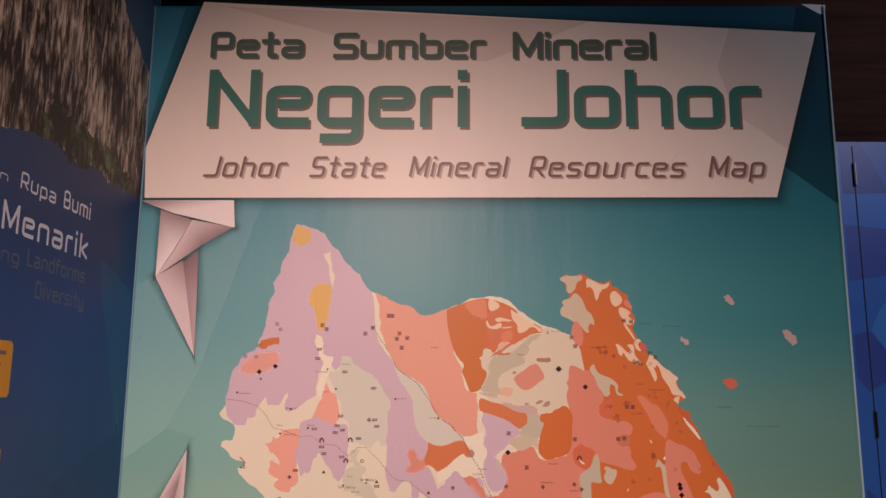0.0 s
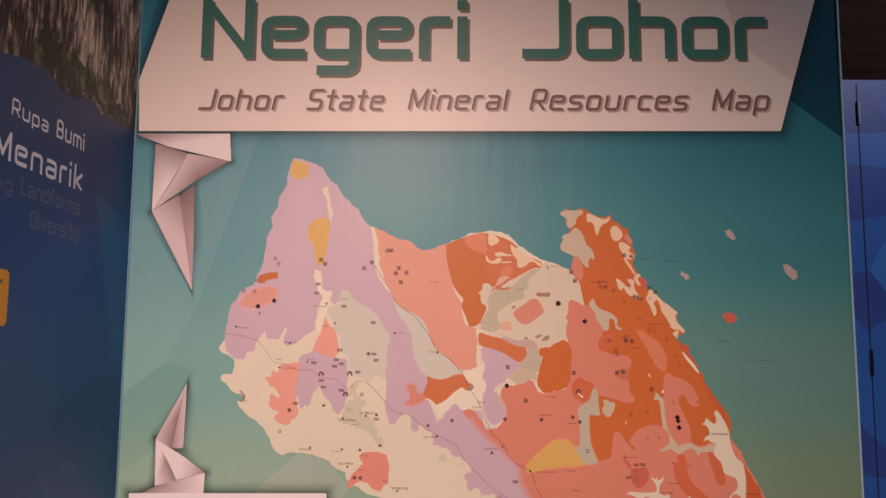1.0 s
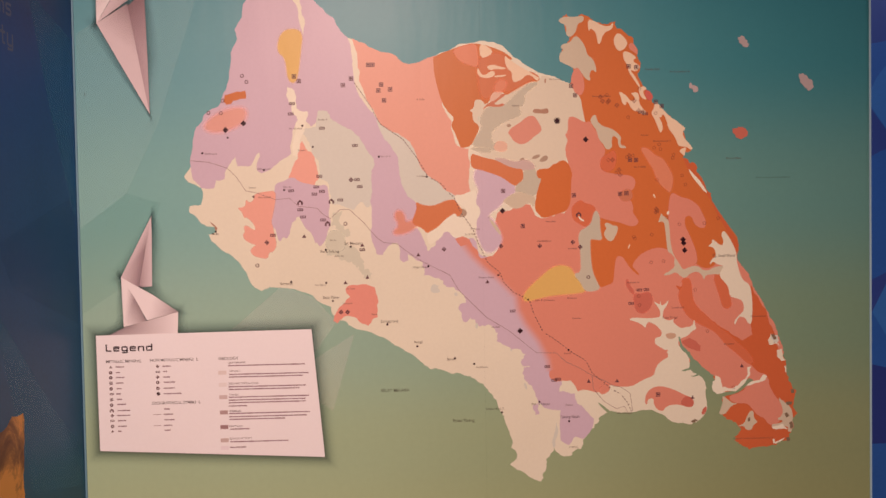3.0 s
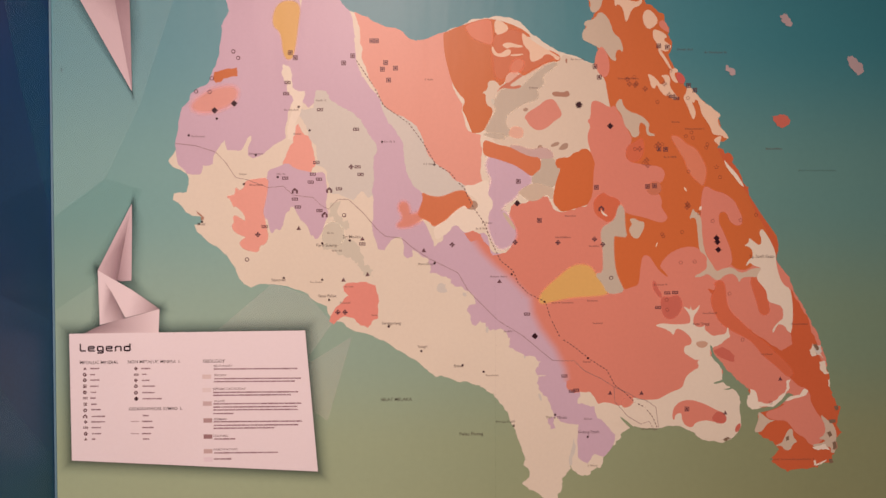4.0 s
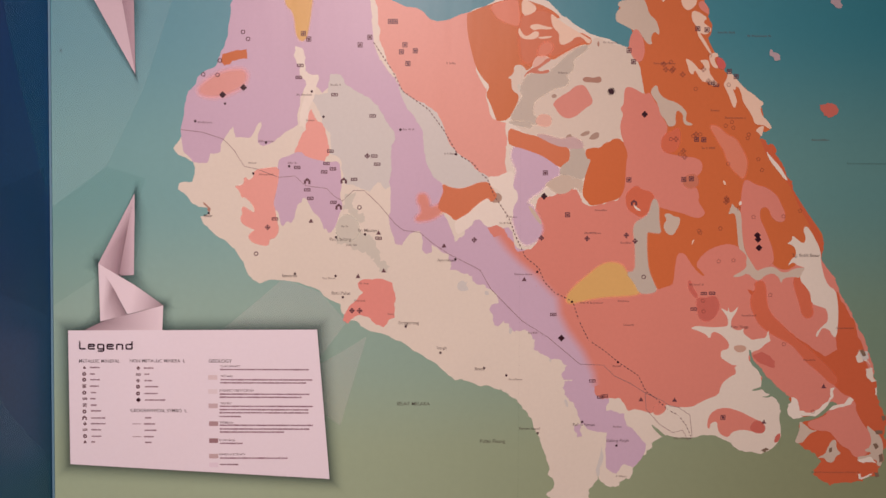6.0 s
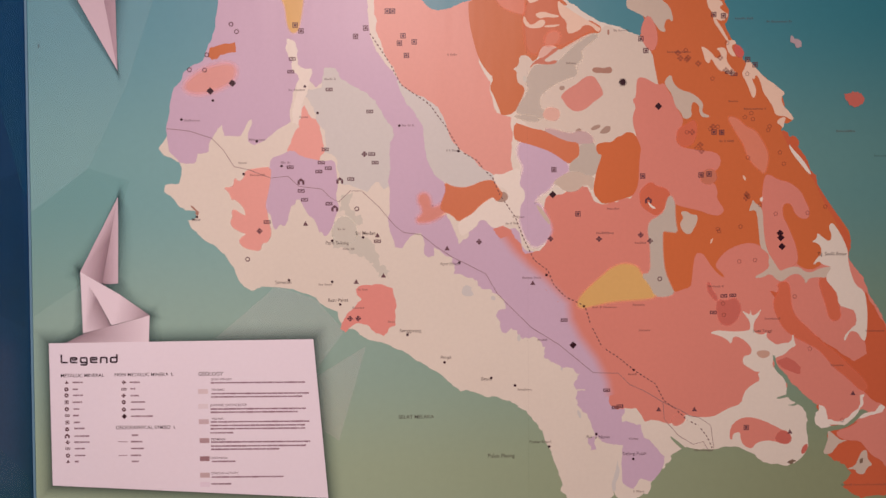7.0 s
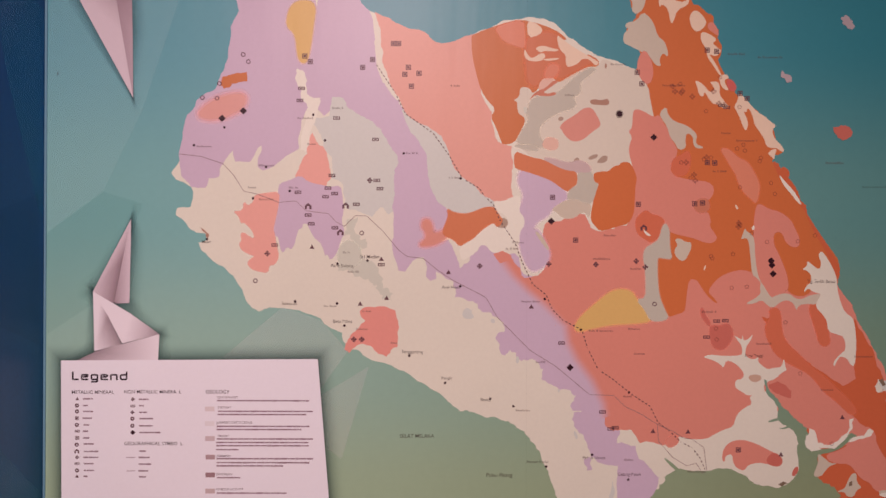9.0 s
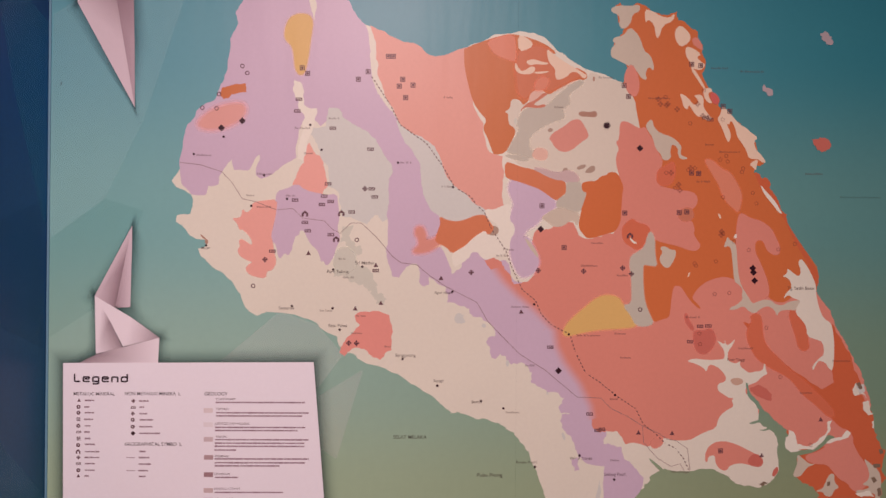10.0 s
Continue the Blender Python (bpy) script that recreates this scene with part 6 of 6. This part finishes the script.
BANNER_LIGHT = [(100.5, 228.5), (52.4, 228.3), (66.9, 244.7), (84.3, 237)]
FOLD_UNDER = [(-122.1, 226.6), (-89.2, 226.7), (-88.4, 216.9), (-110.2, 222), (-119.9, 225.6)]
FOLD_UP = [(-114.8, 223.2), (-103.4, 219.6), (-109.6, 208.4), (-115, 199.5)]
FOLD_UP_DARK = [(-103.4, 219.6), (-88.8, 217.1), (-99.8, 210.5), (-115, 199.5), (-109.1, 208.8)]
FOLD_TIP = [(-115, 199.5), (-105.8, 205.3), (-102.9, 188.8), (-100, 172.3)]
FOLD_TIP_DARK = [(-108.1, 202.5), (-100.7, 208.9), (-100.2, 188.9), (-100, 172.3)]
LOW_TIP = [(-100.4, 141.5), (-100.4, 135.7), (-100.7, 120.3), (-104, 120.1), (-105.3, 121)]
LOW_TIP_DARK = [(-109.9, 123.2), (-100.4, 141.5), (-102.4, 131.5), (-104.6, 120.1)]
LOW_UP = [(-109.9, 123.2), (-109.5, 108.1), (-102.6, 109.8), (-106, 116.8), (-108.1, 120.3)]
LOW_UP_DARK = [(-109.9, 123.2), (-100.4, 117.6), (-93.1, 112.4), (-102.5, 110), (-105.8, 116.4)]
LOW_UNDER = [(-93.1, 112.4), (-93.4, 105.8), (-113.9, 105.7), (-109, 108.1)]
CARD = [(-117.9, 105.7), (-53, 106.2), (-49.7, 66.7), (-117.6, 70.5)]
CORNER_PATCH = [(114, 300.9), (122.6, 300.5), (122.1, 296.7), (120.3, 297)]
LEGEND_SYMBOLS = [(-113.7, 96), (-113.8, 94.3), (-113.8, 92.8), (-113.8, 91.1), (-113.8, 89.4), (-113.7, 87.8), (-113.7, 86.1), (-113.8, 84.4), (-113.8, 82.7), (-113.7, 81.2), (-113.7, 79.6), (-113.7, 77.9), (-113.7, 76.4)]
LEGEND_SYMBOLS_RIGHT = [(-99.7, 95.9), (-99.7, 94.2), (-99.8, 92.6), (-99.8, 91), (-99.8, 89.2), (-99.7, 87.5)]
LEGEND_BARS = [(-111, 96, 2.5), (-111.5, 94.3, 1.6), (-111, 92.8, 2.5), (-111.2, 91.1, 2.3), (-111.4, 89.4, 1.5), (-111.6, 87.8, 1.4), (-111.4, 86.1, 1.5), (-110.8, 84.6, 2.6), (-110.2, 82.7, 3.7), (-110.2, 81.2, 3.9), (-110.8, 79.6, 2.5), (-110.6, 77.9, 2.8), (-111.5, 76.4, 1.2), (-97, 95.9, 2.5), (-97.5, 94.3, 1.2), (-97.1, 92.6, 2), (-96.3, 91, 3.4), (-96.4, 89.2, 3.4), (-95.4, 87.5, 5.3), (-97.2, 82.8, 1.6), (-96.8, 81.2, 2.8), (-96.6, 79.5, 3.1), (-97, 77.8, 2.5), (-97.2, 76.3, 1.7)]
LEGEND_LINES = [(-100.2, 81.2, 2.3), (-100.2, 77.8, 2.2)]
GEOLOGY_HEADS = [('QUATERNARY', -78.3, 96.2, 5.1), ('TERTIARY', -78.3, 93.6, 3.4), ('JURASSIC CRETACEOUS', -78.6, 89.8, 9), ('TRIASSIC', -78.3, 86.4, 3), ('PERMIAN', -78.4, 81.3, 3.4), ('DEVONIAN', -78.6, 76.7, 4), ('IGNEOUS ACTIVITY', -78.6, 72.9, 6.8)]
GEOLOGY_LAST = [(-76, 70.5, 5.1)]
GEOLOGY_LINES = [(-66.8, 95.6, 23.2), (-66.1, 92.9, 24.2), (-67.1, 92.1, 22.4), (-66.7, 89.1, 23.6), (-67.8, 88.3, 21.4), (-66.3, 85.9, 24.4), (-66.9, 85, 23.3), (-66.9, 84.2, 23.3), (-75.8, 83.2, 5.6), (-66.3, 80.9, 24.4), (-66.7, 79.9, 23.6), (-70.1, 79.1, 16.8), (-75.3, 76.1, 6.2), (-69.6, 72.2, 17.7)]
SWATCHES = [(-80.3, 93.5), (-80.3, 89.8), (-80.2, 86), (-80.1, 81.3), (-80.1, 76.8), (-80.1, 72.7), (-80.1, 70.4)]
HEADINGS = [("METALLIC_MINERAL", -115.1, 97.3, 10.6), ("NON_METALLIC_MINERA__L", -101.9, 97.4, 14.4), ("GEOGRAPHICAL_SYMBO__L", -101.8, 84.3, 14.7), ("GEOLOGY", -81.3, 97.4, 6.0), ("SELAT_MELAKA", -32.1, 86.3, 8.7)]
SCUFF = [(-119.1, 178.3)]
BRANCH = [(33.4, 89.8), (33.7, 85.5), (37.3, 81.4), (40.9, 79.2), (43.4, 79.9), (44.9, 77.3), (46, 78)]
BRANCH_EAST = [(33.4, 89.8), (37.9, 87.7), (40.1, 86.3), (42.2, 86), (45.3, 83.9), (46, 78.3)]
SEAM = [(-6.7, 130.3), (-4.1, 126.8), (-0.6, 123.3), (3.6, 119.8), (9.2, 114.1), (9.9, 109.9), (12, 105.7), (16.1, 100.1), (18.9, 94.4), (19.5, 90.9)]

# title banner and its folded paper ends
banner = part("banner", shape([BANNER], 19), BANNER_WHITE, map_panel, "white title banner with angled ends")
# The banner's drop shadow, painted as a fading dark strip.
part("banner_shadow", strip_round(BANNER, 7.0, 14.8), DROP_SHADOW, map_panel, "soft drop shadow round the banner, painted in dark ink")
part("banner_facet", shape([BANNER_SHADE], 19.5), BANNER_GREY, banner)
part("banner_facet", shape([BANNER_DARK], 19.7), BANNER_GREY, banner)
part("banner_facet", shape([BANNER_LIGHT], 19.9), BANNER_PALE, banner)
# Copies shifted down and right draw each letter's extruded shadow.
for word, left, right, base, height in TITLE:
    lettering("letter_shade", banner, GREEN_TYPE_DARK, "grey offset shadow printed under a letter", word, left, right, base, height, 0.175, 20.4, shift=(0.7, -0.7), space=0.25)
    lettering("letter", banner, TITLE_TYPE, "dark green-grey title letter", word, left, right, base, height, 0.175, 24, space=0.25)
for word, left, right, base, height in STATE:
    lettering("letter_shade", banner, GREEN_TYPE_DARK, "grey offset shadow printed under a letter", word, left, right, base, height, 0.165, 20.4, shift=(0.9, -1.0), space=0.285)
    lettering("letter", banner, GREEN_TYPE, "large sea-green square letter", word, left, right, base, height, 0.165, 24, space=0.285)
for word, left, right, base, height in SUBTITLE:
    lettering("letter_shade", banner, TYPE_PALE, "pale offset shadow printed under a letter", word, left, right, base, height, 0.13, 20.4, slant=0.2, shift=(0.7, -0.6))
    lettering("letter", banner, TYPE_BROWN, "brown slanted letter", word, left, right, base, height, 0.13, 24, slant=0.2)
part("corner_patch", shape([CORNER_PATCH], 19), FOLD_LIGHT, map_panel, "small bare white corner of the sheet")

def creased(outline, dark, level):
    """Painted shading that deepens towards the creased corners of a fold."""
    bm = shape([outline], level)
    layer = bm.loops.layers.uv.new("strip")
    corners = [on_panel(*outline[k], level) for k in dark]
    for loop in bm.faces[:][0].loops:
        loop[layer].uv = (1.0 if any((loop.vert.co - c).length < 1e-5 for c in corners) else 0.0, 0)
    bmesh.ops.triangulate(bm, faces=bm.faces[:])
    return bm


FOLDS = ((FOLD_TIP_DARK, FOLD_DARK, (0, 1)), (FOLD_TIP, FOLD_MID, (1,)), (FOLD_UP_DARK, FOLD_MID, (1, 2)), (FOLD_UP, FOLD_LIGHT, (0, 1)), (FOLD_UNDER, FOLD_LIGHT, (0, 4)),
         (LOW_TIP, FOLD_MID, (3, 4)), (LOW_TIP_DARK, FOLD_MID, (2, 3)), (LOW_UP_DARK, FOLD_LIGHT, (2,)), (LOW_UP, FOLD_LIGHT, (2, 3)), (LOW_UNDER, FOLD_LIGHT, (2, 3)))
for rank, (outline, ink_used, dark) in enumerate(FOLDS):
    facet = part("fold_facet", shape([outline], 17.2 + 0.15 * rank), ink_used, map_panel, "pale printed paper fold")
    part("fold_shade", creased(outline, dark, 17.27 + 0.15 * rank), FOLD_SHADE, facet)
    part("fold_shadow", strip_round(outline, 4.0, 15.1 + 0.1 * rank), FOLD_SHADOW, map_panel)
part("scuff", shape([[(SCUFF[0][0] - 0.2, SCUFF[0][1] - 0.5), (SCUFF[0][0] + 0.2, SCUFF[0][1] - 0.4), (SCUFF[0][0] + 0.25, SCUFF[0][1] + 0.5), (SCUFF[0][0] - 0.1, SCUFF[0][1] + 0.4)]], 17), BAR_INK, map_panel, "small dark scuff")

# legend card
card = part("legend_card", shape([CARD], 19), CARD_WHITE, map_panel, "white legend card with slanting edges")
# The card's drop shadow, painted the same way.
part("card_shadow", strip_round(CARD, 5.5, 14.95), DROP_SHADOW, map_panel, "soft drop shadow round the card, painted in dark ink")
for word, left, right, base, height in LEGEND:
    lettering("letter", card, DARK_TYPE, "dark square letter", word, left, right, base, height, 0.19, 20)
for words, left, base, width in HEADINGS:
    text = words.replace("_", " ")
    on_sea = text.startswith("SELAT")
    part("heading", font_shape(text, left, base, width, 20), NAME_INK if on_sea else DARK_TYPE, map_panel if on_sea else card)


def bar_on(name, x, z, length, height, material, parent, level):
    """A name too small to read: short bars of uneven height, like blurred letters."""
    outlines, at, first = [], x - length / 2, True
    while at < x + length / 2 - 0.15:
        w = random.uniform(0.24, 0.46)
        up = height * (1.35 if first or random.random() < 0.22 else random.uniform(0.85, 1.0))
        outlines.append([(at, z - height / 2), (at + w, z - height / 2), (at + w, z - height / 2 + up), (at, z - height / 2 + up)])
        first = random.random() < 0.06
        at += w + (0.4 if first else 0.07)
    return part(name, shape(outlines, level), material, parent)


def fine_print(rows, height, material, name):
    """Lines of print too small to read: each word a plain bar."""
    outlines = []
    for x, z, length in rows:
        at, end = x - length / 2, x + length / 2
        while at < end - 0.25:
            w = min(random.uniform(0.6, 2.0), end - at)
            k = height / 2 * random.uniform(0.85, 1.15)
            outlines.append([(at, z - k), (at + w, z - k), (at + w, z + k), (at, z + k)])
            at += w + 0.11
    tagged(part(name, shape(outlines, 20), material, card), kind="stuff")


fine_print(LEGEND_BARS, 0.36, CARD_BAR, "entry_print")
fine_print(GEOLOGY_LAST, 0.38, CARD_BAR, "entry_print")
for words, left, base, width in GEOLOGY_HEADS:
    part("era_heading", font_shape(words, left, base, width, 20), HEAD_INK, card)
fine_print(GEOLOGY_LINES, 0.36, CARD_LINE, "fine_print")
for x, z, length in LEGEND_LINES:
    part("line_sample", shape([[(x - length / 2, z - 0.08), (x + length / 2, z - 0.08), (x + length / 2, z + 0.08), (x - length / 2, z + 0.08)]], 20), CARD_BAR, card)
SWATCH_TONES = (ink(214, 190, 188), ink(220, 200, 200), ink(196, 168, 168), ink(172, 138, 138), ink(150, 112, 114), ink(190, 160, 158), ink(222, 200, 206))
for i, (x, z) in enumerate(SWATCHES):
    part("colour_swatch", shape([[(x - 1.2, z - 0.6), (x + 1.2, z - 0.6), (x + 1.2, z + 0.6), (x - 1.2, z + 0.6)]], 20), print_ink("swatch_ink", SWATCH_TONES[i], 0.04), card)


# symbols of the map, each kind from one mesh
def symbol_mesh(name, outlines, material):
    me = bpy.data.meshes.new(name)
    bm = shape(outlines, 0)
    bm.to_mesh(me)
    bm.free()
    me.materials.append(material)
    return me


def hollow(n, r, inner, turn=0.0):
    """A ring of n sides as separate flat pieces."""
    a, b = ring_points(n, r, turn), ring_points(n, inner, turn)
    return [[a[i], a[(i + 1) % n], b[(i + 1) % n], b[i]] for i in range(n)]


def dab(k):
    return [[(-0.35 * k, -0.35 * k), (0.35 * k, -0.35 * k), (0.35 * k, 0.35 * k), (-0.35 * k, 0.35 * k)]]


SYMBOLS = {
    "diamond_mark": symbol_mesh("diamond_mark", [ring_points(4, 0.92)], BLACK_INK),
    "ring_mark": symbol_mesh("ring_mark", hollow(12, 0.6, 0.36), MARK_INK),
    "square_mark": symbol_mesh("square_mark", hollow(4, 0.92, 0.6, math.pi / 4) + dab(0.9), MARK_INK),
    "tag_mark": symbol_mesh("tag_mark", [[(-0.85, -0.42), (0.85, -0.42), (0.85, -0.2), (-0.85, -0.2)], [(-0.85, 0.2), (0.85, 0.2), (0.85, 0.42), (-0.85, 0.42)],
                                         [(-0.85, -0.2), (-0.6, -0.2), (-0.6, 0.2), (-0.85, 0.2)], [(0.6, -0.2), (0.85, -0.2), (0.85, 0.2), (0.6, 0.2)], [(-0.4, -0.1), (0.4, -0.1), (0.4, 0.1), (-0.4, 0.1)]], MARK_INK),
    "house_mark": symbol_mesh("house_mark", [[(-0.85, -0.7), (-0.3, -0.7), (-0.3, 0.1), (0.3, 0.1), (0.3, -0.7), (0.85, -0.7), (0.85, 0.2), (0, 0.9), (-0.85, 0.2)]], MARK_INK),
    "cross_mark": symbol_mesh("cross_mark", [ring_points(4, 0.36, 0.0, x, z) for x, z in ((0.42, 0), (-0.42, 0), (0, 0.42), (0, -0.42))] + dab(0.4), MARK_INK),
    "triangle_mark": symbol_mesh("triangle_mark", [[(-0.65, -0.45), (0.65, -0.45), (0, 0.7)]], MARK_INK),
    "pentagon_mark": symbol_mesh("pentagon_mark", hollow(5, 0.62, 0.38, math.pi / 2), FAINT_MARK),
    "cluster_mark": symbol_mesh("cluster_mark", [ring_points(8, 0.33, 0.0, x, z) for x, z in ((0.45, 0), (-0.45, 0), (0, 0.45), (0, -0.45))], FAINT_MARK),
    "disc_mark": symbol_mesh("disc_mark", hollow(10, 0.75, 0.22), MARK_INK),
    "hub_mark": symbol_mesh("hub_mark", [ring_points(6, 0.85)] + hollow(6, 1.05, 0.95), BLACK_INK),
    "town_mark": symbol_mesh("town_mark", [ring_points(8, 0.34)], BLACK_INK),
}


def symbols(name, places, parent, level, size=1.0):
    for x, z in places:
        ob = new(name, SYMBOLS[name])
        ob.matrix_world = Matrix.Translation(on_panel(x, z, level)) @ Matrix.Scale(size, 4)
        ob.parent = parent


for kind, places in (("diamond_mark", DIAMONDS), ("ring_mark", RINGS), ("square_mark", SQUARES), ("tag_mark", TAGS), ("house_mark", HOUSES), ("cross_mark", CROSSES), ("triangle_mark", TRIANGLES), ("town_mark", TOWNS), ("pentagon_mark", PENTAGONS), ("cluster_mark", CLUSTERS), ("hub_mark", HUBS)):
    symbols(kind, places, map_panel, 17)
KINDS = ("triangle_mark", "disc_mark", "disc_mark", "square_mark", "disc_mark", "tag_mark", "square_mark", "disc_mark", "house_mark", "cross_mark", "tag_mark", "disc_mark", "triangle_mark")
for kind, place in zip(KINDS, LEGEND_SYMBOLS):
    symbols(kind, [place], card, 20, 0.72)
for kind, place in zip(("cross_mark", "tag_mark", "cross_mark", "disc_mark", "disc_mark", "diamond_mark"), LEGEND_SYMBOLS_RIGHT):
    symbols(kind, [place], card, 20, 0.72)
for x, z, length in NAME_BARS + NAME_BARS_SOUTH + NAME_BARS_EAST:
    bar_on("place_name", x, z, length, 0.38, SEA_BAR_INK if length > 9 else BAR_INK, map_panel, 16.6)
for words, left, base, width in PLACE_NAMES:
    part("place_name", font_shape(words, left, base, width, 16.6), NAME_INK, map_panel)
part("highway_line", line_shape(HIGHWAY, 0.13, 16.2), ROAD_INK, map_panel, "thin solid road line")
for spur in (BRANCH, BRANCH_EAST):
    part("highway_line", line_shape(spur, 0.13, 16.3), ROAD_INK, map_panel, "thin solid road line")
part("soft_seam", seam(SEAM, 3.4, 7.4), blend_ink(INK_OF["lilac_ink"], INK_OF["salmon_ink"]), map_panel, "soft colour seam of the print")
tagged(part("railway_line", line_shape(ROAD, 0.26, 16.4, 0.55, 0.5), RAIL_INK, map_panel, "dashed railway line"), kind="stuff")

# ---- the mural's lettering and pictures ----
for name, rows, stroke, ink_used, label in (("letter", SIDE_SMALL, 0.14, MURAL_TYPE, "white square letter"), ("letter", SIDE_BIG, 0.15, MURAL_TYPE, "large white square lettering"), ("letter", SIDE_FAINT, 0.15, MURAL_TYPE_FAINT, "faint blue-grey lettering")):
    for word, left, right, base, height in rows:
        lettering(name, mural_wall, ink_used, label, word, left, right, base, height, stroke, 6, PLACES["side"])
for lo, hi in (((-110, 158.4), (-73.5, 172.2)), ((-110, 125), (-74.4, 146.5)), ((-110, 88), (-57, 101.6))):
    outline = [(lo[0], lo[1]), (hi[0] - 1, lo[1]), (hi[0], lo[1] + 1), (hi[0], hi[1] - 1), (hi[0] - 1, hi[1]), (lo[0], hi[1])]
    tile = part("caption_tile", shape([outline], 3, PLACES["side"]), MURAL_YELLOW, mural_wall, "yellow caption tile with unreadable lines")
    z = hi[1] - 3.0
    for i in range(3):
        part("caption_line", shape([[(hi[0] - 18, z - 0.5), (hi[0] - 3 - 2 * i, z - 0.5), (hi[0] - 3 - 2 * i, z + 0.5), (hi[0] - 18, z + 0.5)]], 4, PLACES["side"]), TYPE_BROWN, tile)
        z -= 3.0
part("stone_picture", shape([ragged([(-38.5, 40), (-38.5, 70), (-38, 91), (-44, 91.5), (-52, 88), (-62, 86), (-80, 80), (-95, 60), (-95, 40)], 0.05)], 3.5, PLACES["side"]), STONE_PRINT, mural_wall, "printed picture of an orange-brown stone")

# ---- the partition behind: a flush door with hinges, and signs ----
door = tagged(new("partition_door"), "flush blue laminate door with dark gap and hinges", "door")
part("leaf", box(bmesh.new(), (1.917, 1.2596, 0.02), (2.75, 1.2606, 2.87)), BLUE, door)
# Black strip laid over the facets, standing for the shade in the gap.
part("leaf_gap", box(bmesh.new(), (1.9095, 1.2582, 0.02), (1.9145, 1.2592, 2.87)), GAP, door, "narrow black strip for the shade in the gap beside the leaf")
for z in (0.35, 1.48, 2.72):
    hinge = part("hinge", box(bmesh.new(), (1.9055, 1.247, z - 0.06), (1.9155, 1.2582, z + 0.06), 0.002), BLACK_METAL, door, "black hinge knuckle")
    part("hinge_leaf", box(bmesh.new(), (1.9157, 1.252, z - 0.06), (1.922, 1.2582, z + 0.06), 0.001), STEEL, hinge, "pale steel hinge leaf")


def prohibition_sign(z):
    ob = tagged(new("prohibition_sign"), "white square sign with red ring and dark pictogram", "sign", "signs on the blue door")
    ob.location = (2.145, 1.2588, z)
    part("plate", box(bmesh.new(), (-0.086, -0.004, -0.086), (0.086, 0.0, 0.086), 0.002), PLATE, ob)
    rim = [[(r * math.cos(math.tau * i / 32), -0.0046, r * math.sin(math.tau * i / 32)) for i in range(32)] for r in (0.058, 0.041)]
    bm = bmesh.new()
    for i in range(32):
        bm.faces.new([bm.verts.new(p) for p in (rim[0][i], rim[0][(i + 1) % 32], rim[1][(i + 1) % 32], rim[1][i])])
    part("ring", bm, RED, ob, "red printed ring")
    part("bar", box(bmesh.new(), (-0.006, -0.0052, -0.042), (0.006, -0.0047, 0.042)), RED, ob, "red printed bar").rotation_euler = (0, -0.78, 0)
    part("pictogram", box(bmesh.new(), (-0.016, -0.0046, -0.026), (0.018, -0.0042, 0.022), 0.0001), BLACK_METAL, ob, "small black pictogram")


for i in range(4):
    prohibition_sign(0.967 + 0.216 * i)


# ---- track spotlights under the ceiling ----
def track_spotlight(x, y, z, target):
    ob = tagged(new("track_spotlight"), "black enamel spotlight hung from the ceiling", "spotlight", "spotlights of the hall")
    m = look((x, y, z), target)
    bm = bmesh.new()
    bmesh.ops.create_cone(bm, cap_ends=False, segments=20, radius1=0.15, radius2=0.11, depth=0.2, matrix=m @ Matrix.Translation((0, 0, 0.1)))
    part("housing", bm, LAMP_BODY, ob)
    part("stem", box(bmesh.new(), (x - 0.012, y - 0.012, z + 0.1), (x + 0.012, y + 0.012, 3.9)), LAMP_BODY, ob)


track_spotlight(-0.55, -4.42, 3.41, (-0.15, 0.0, 0.3))
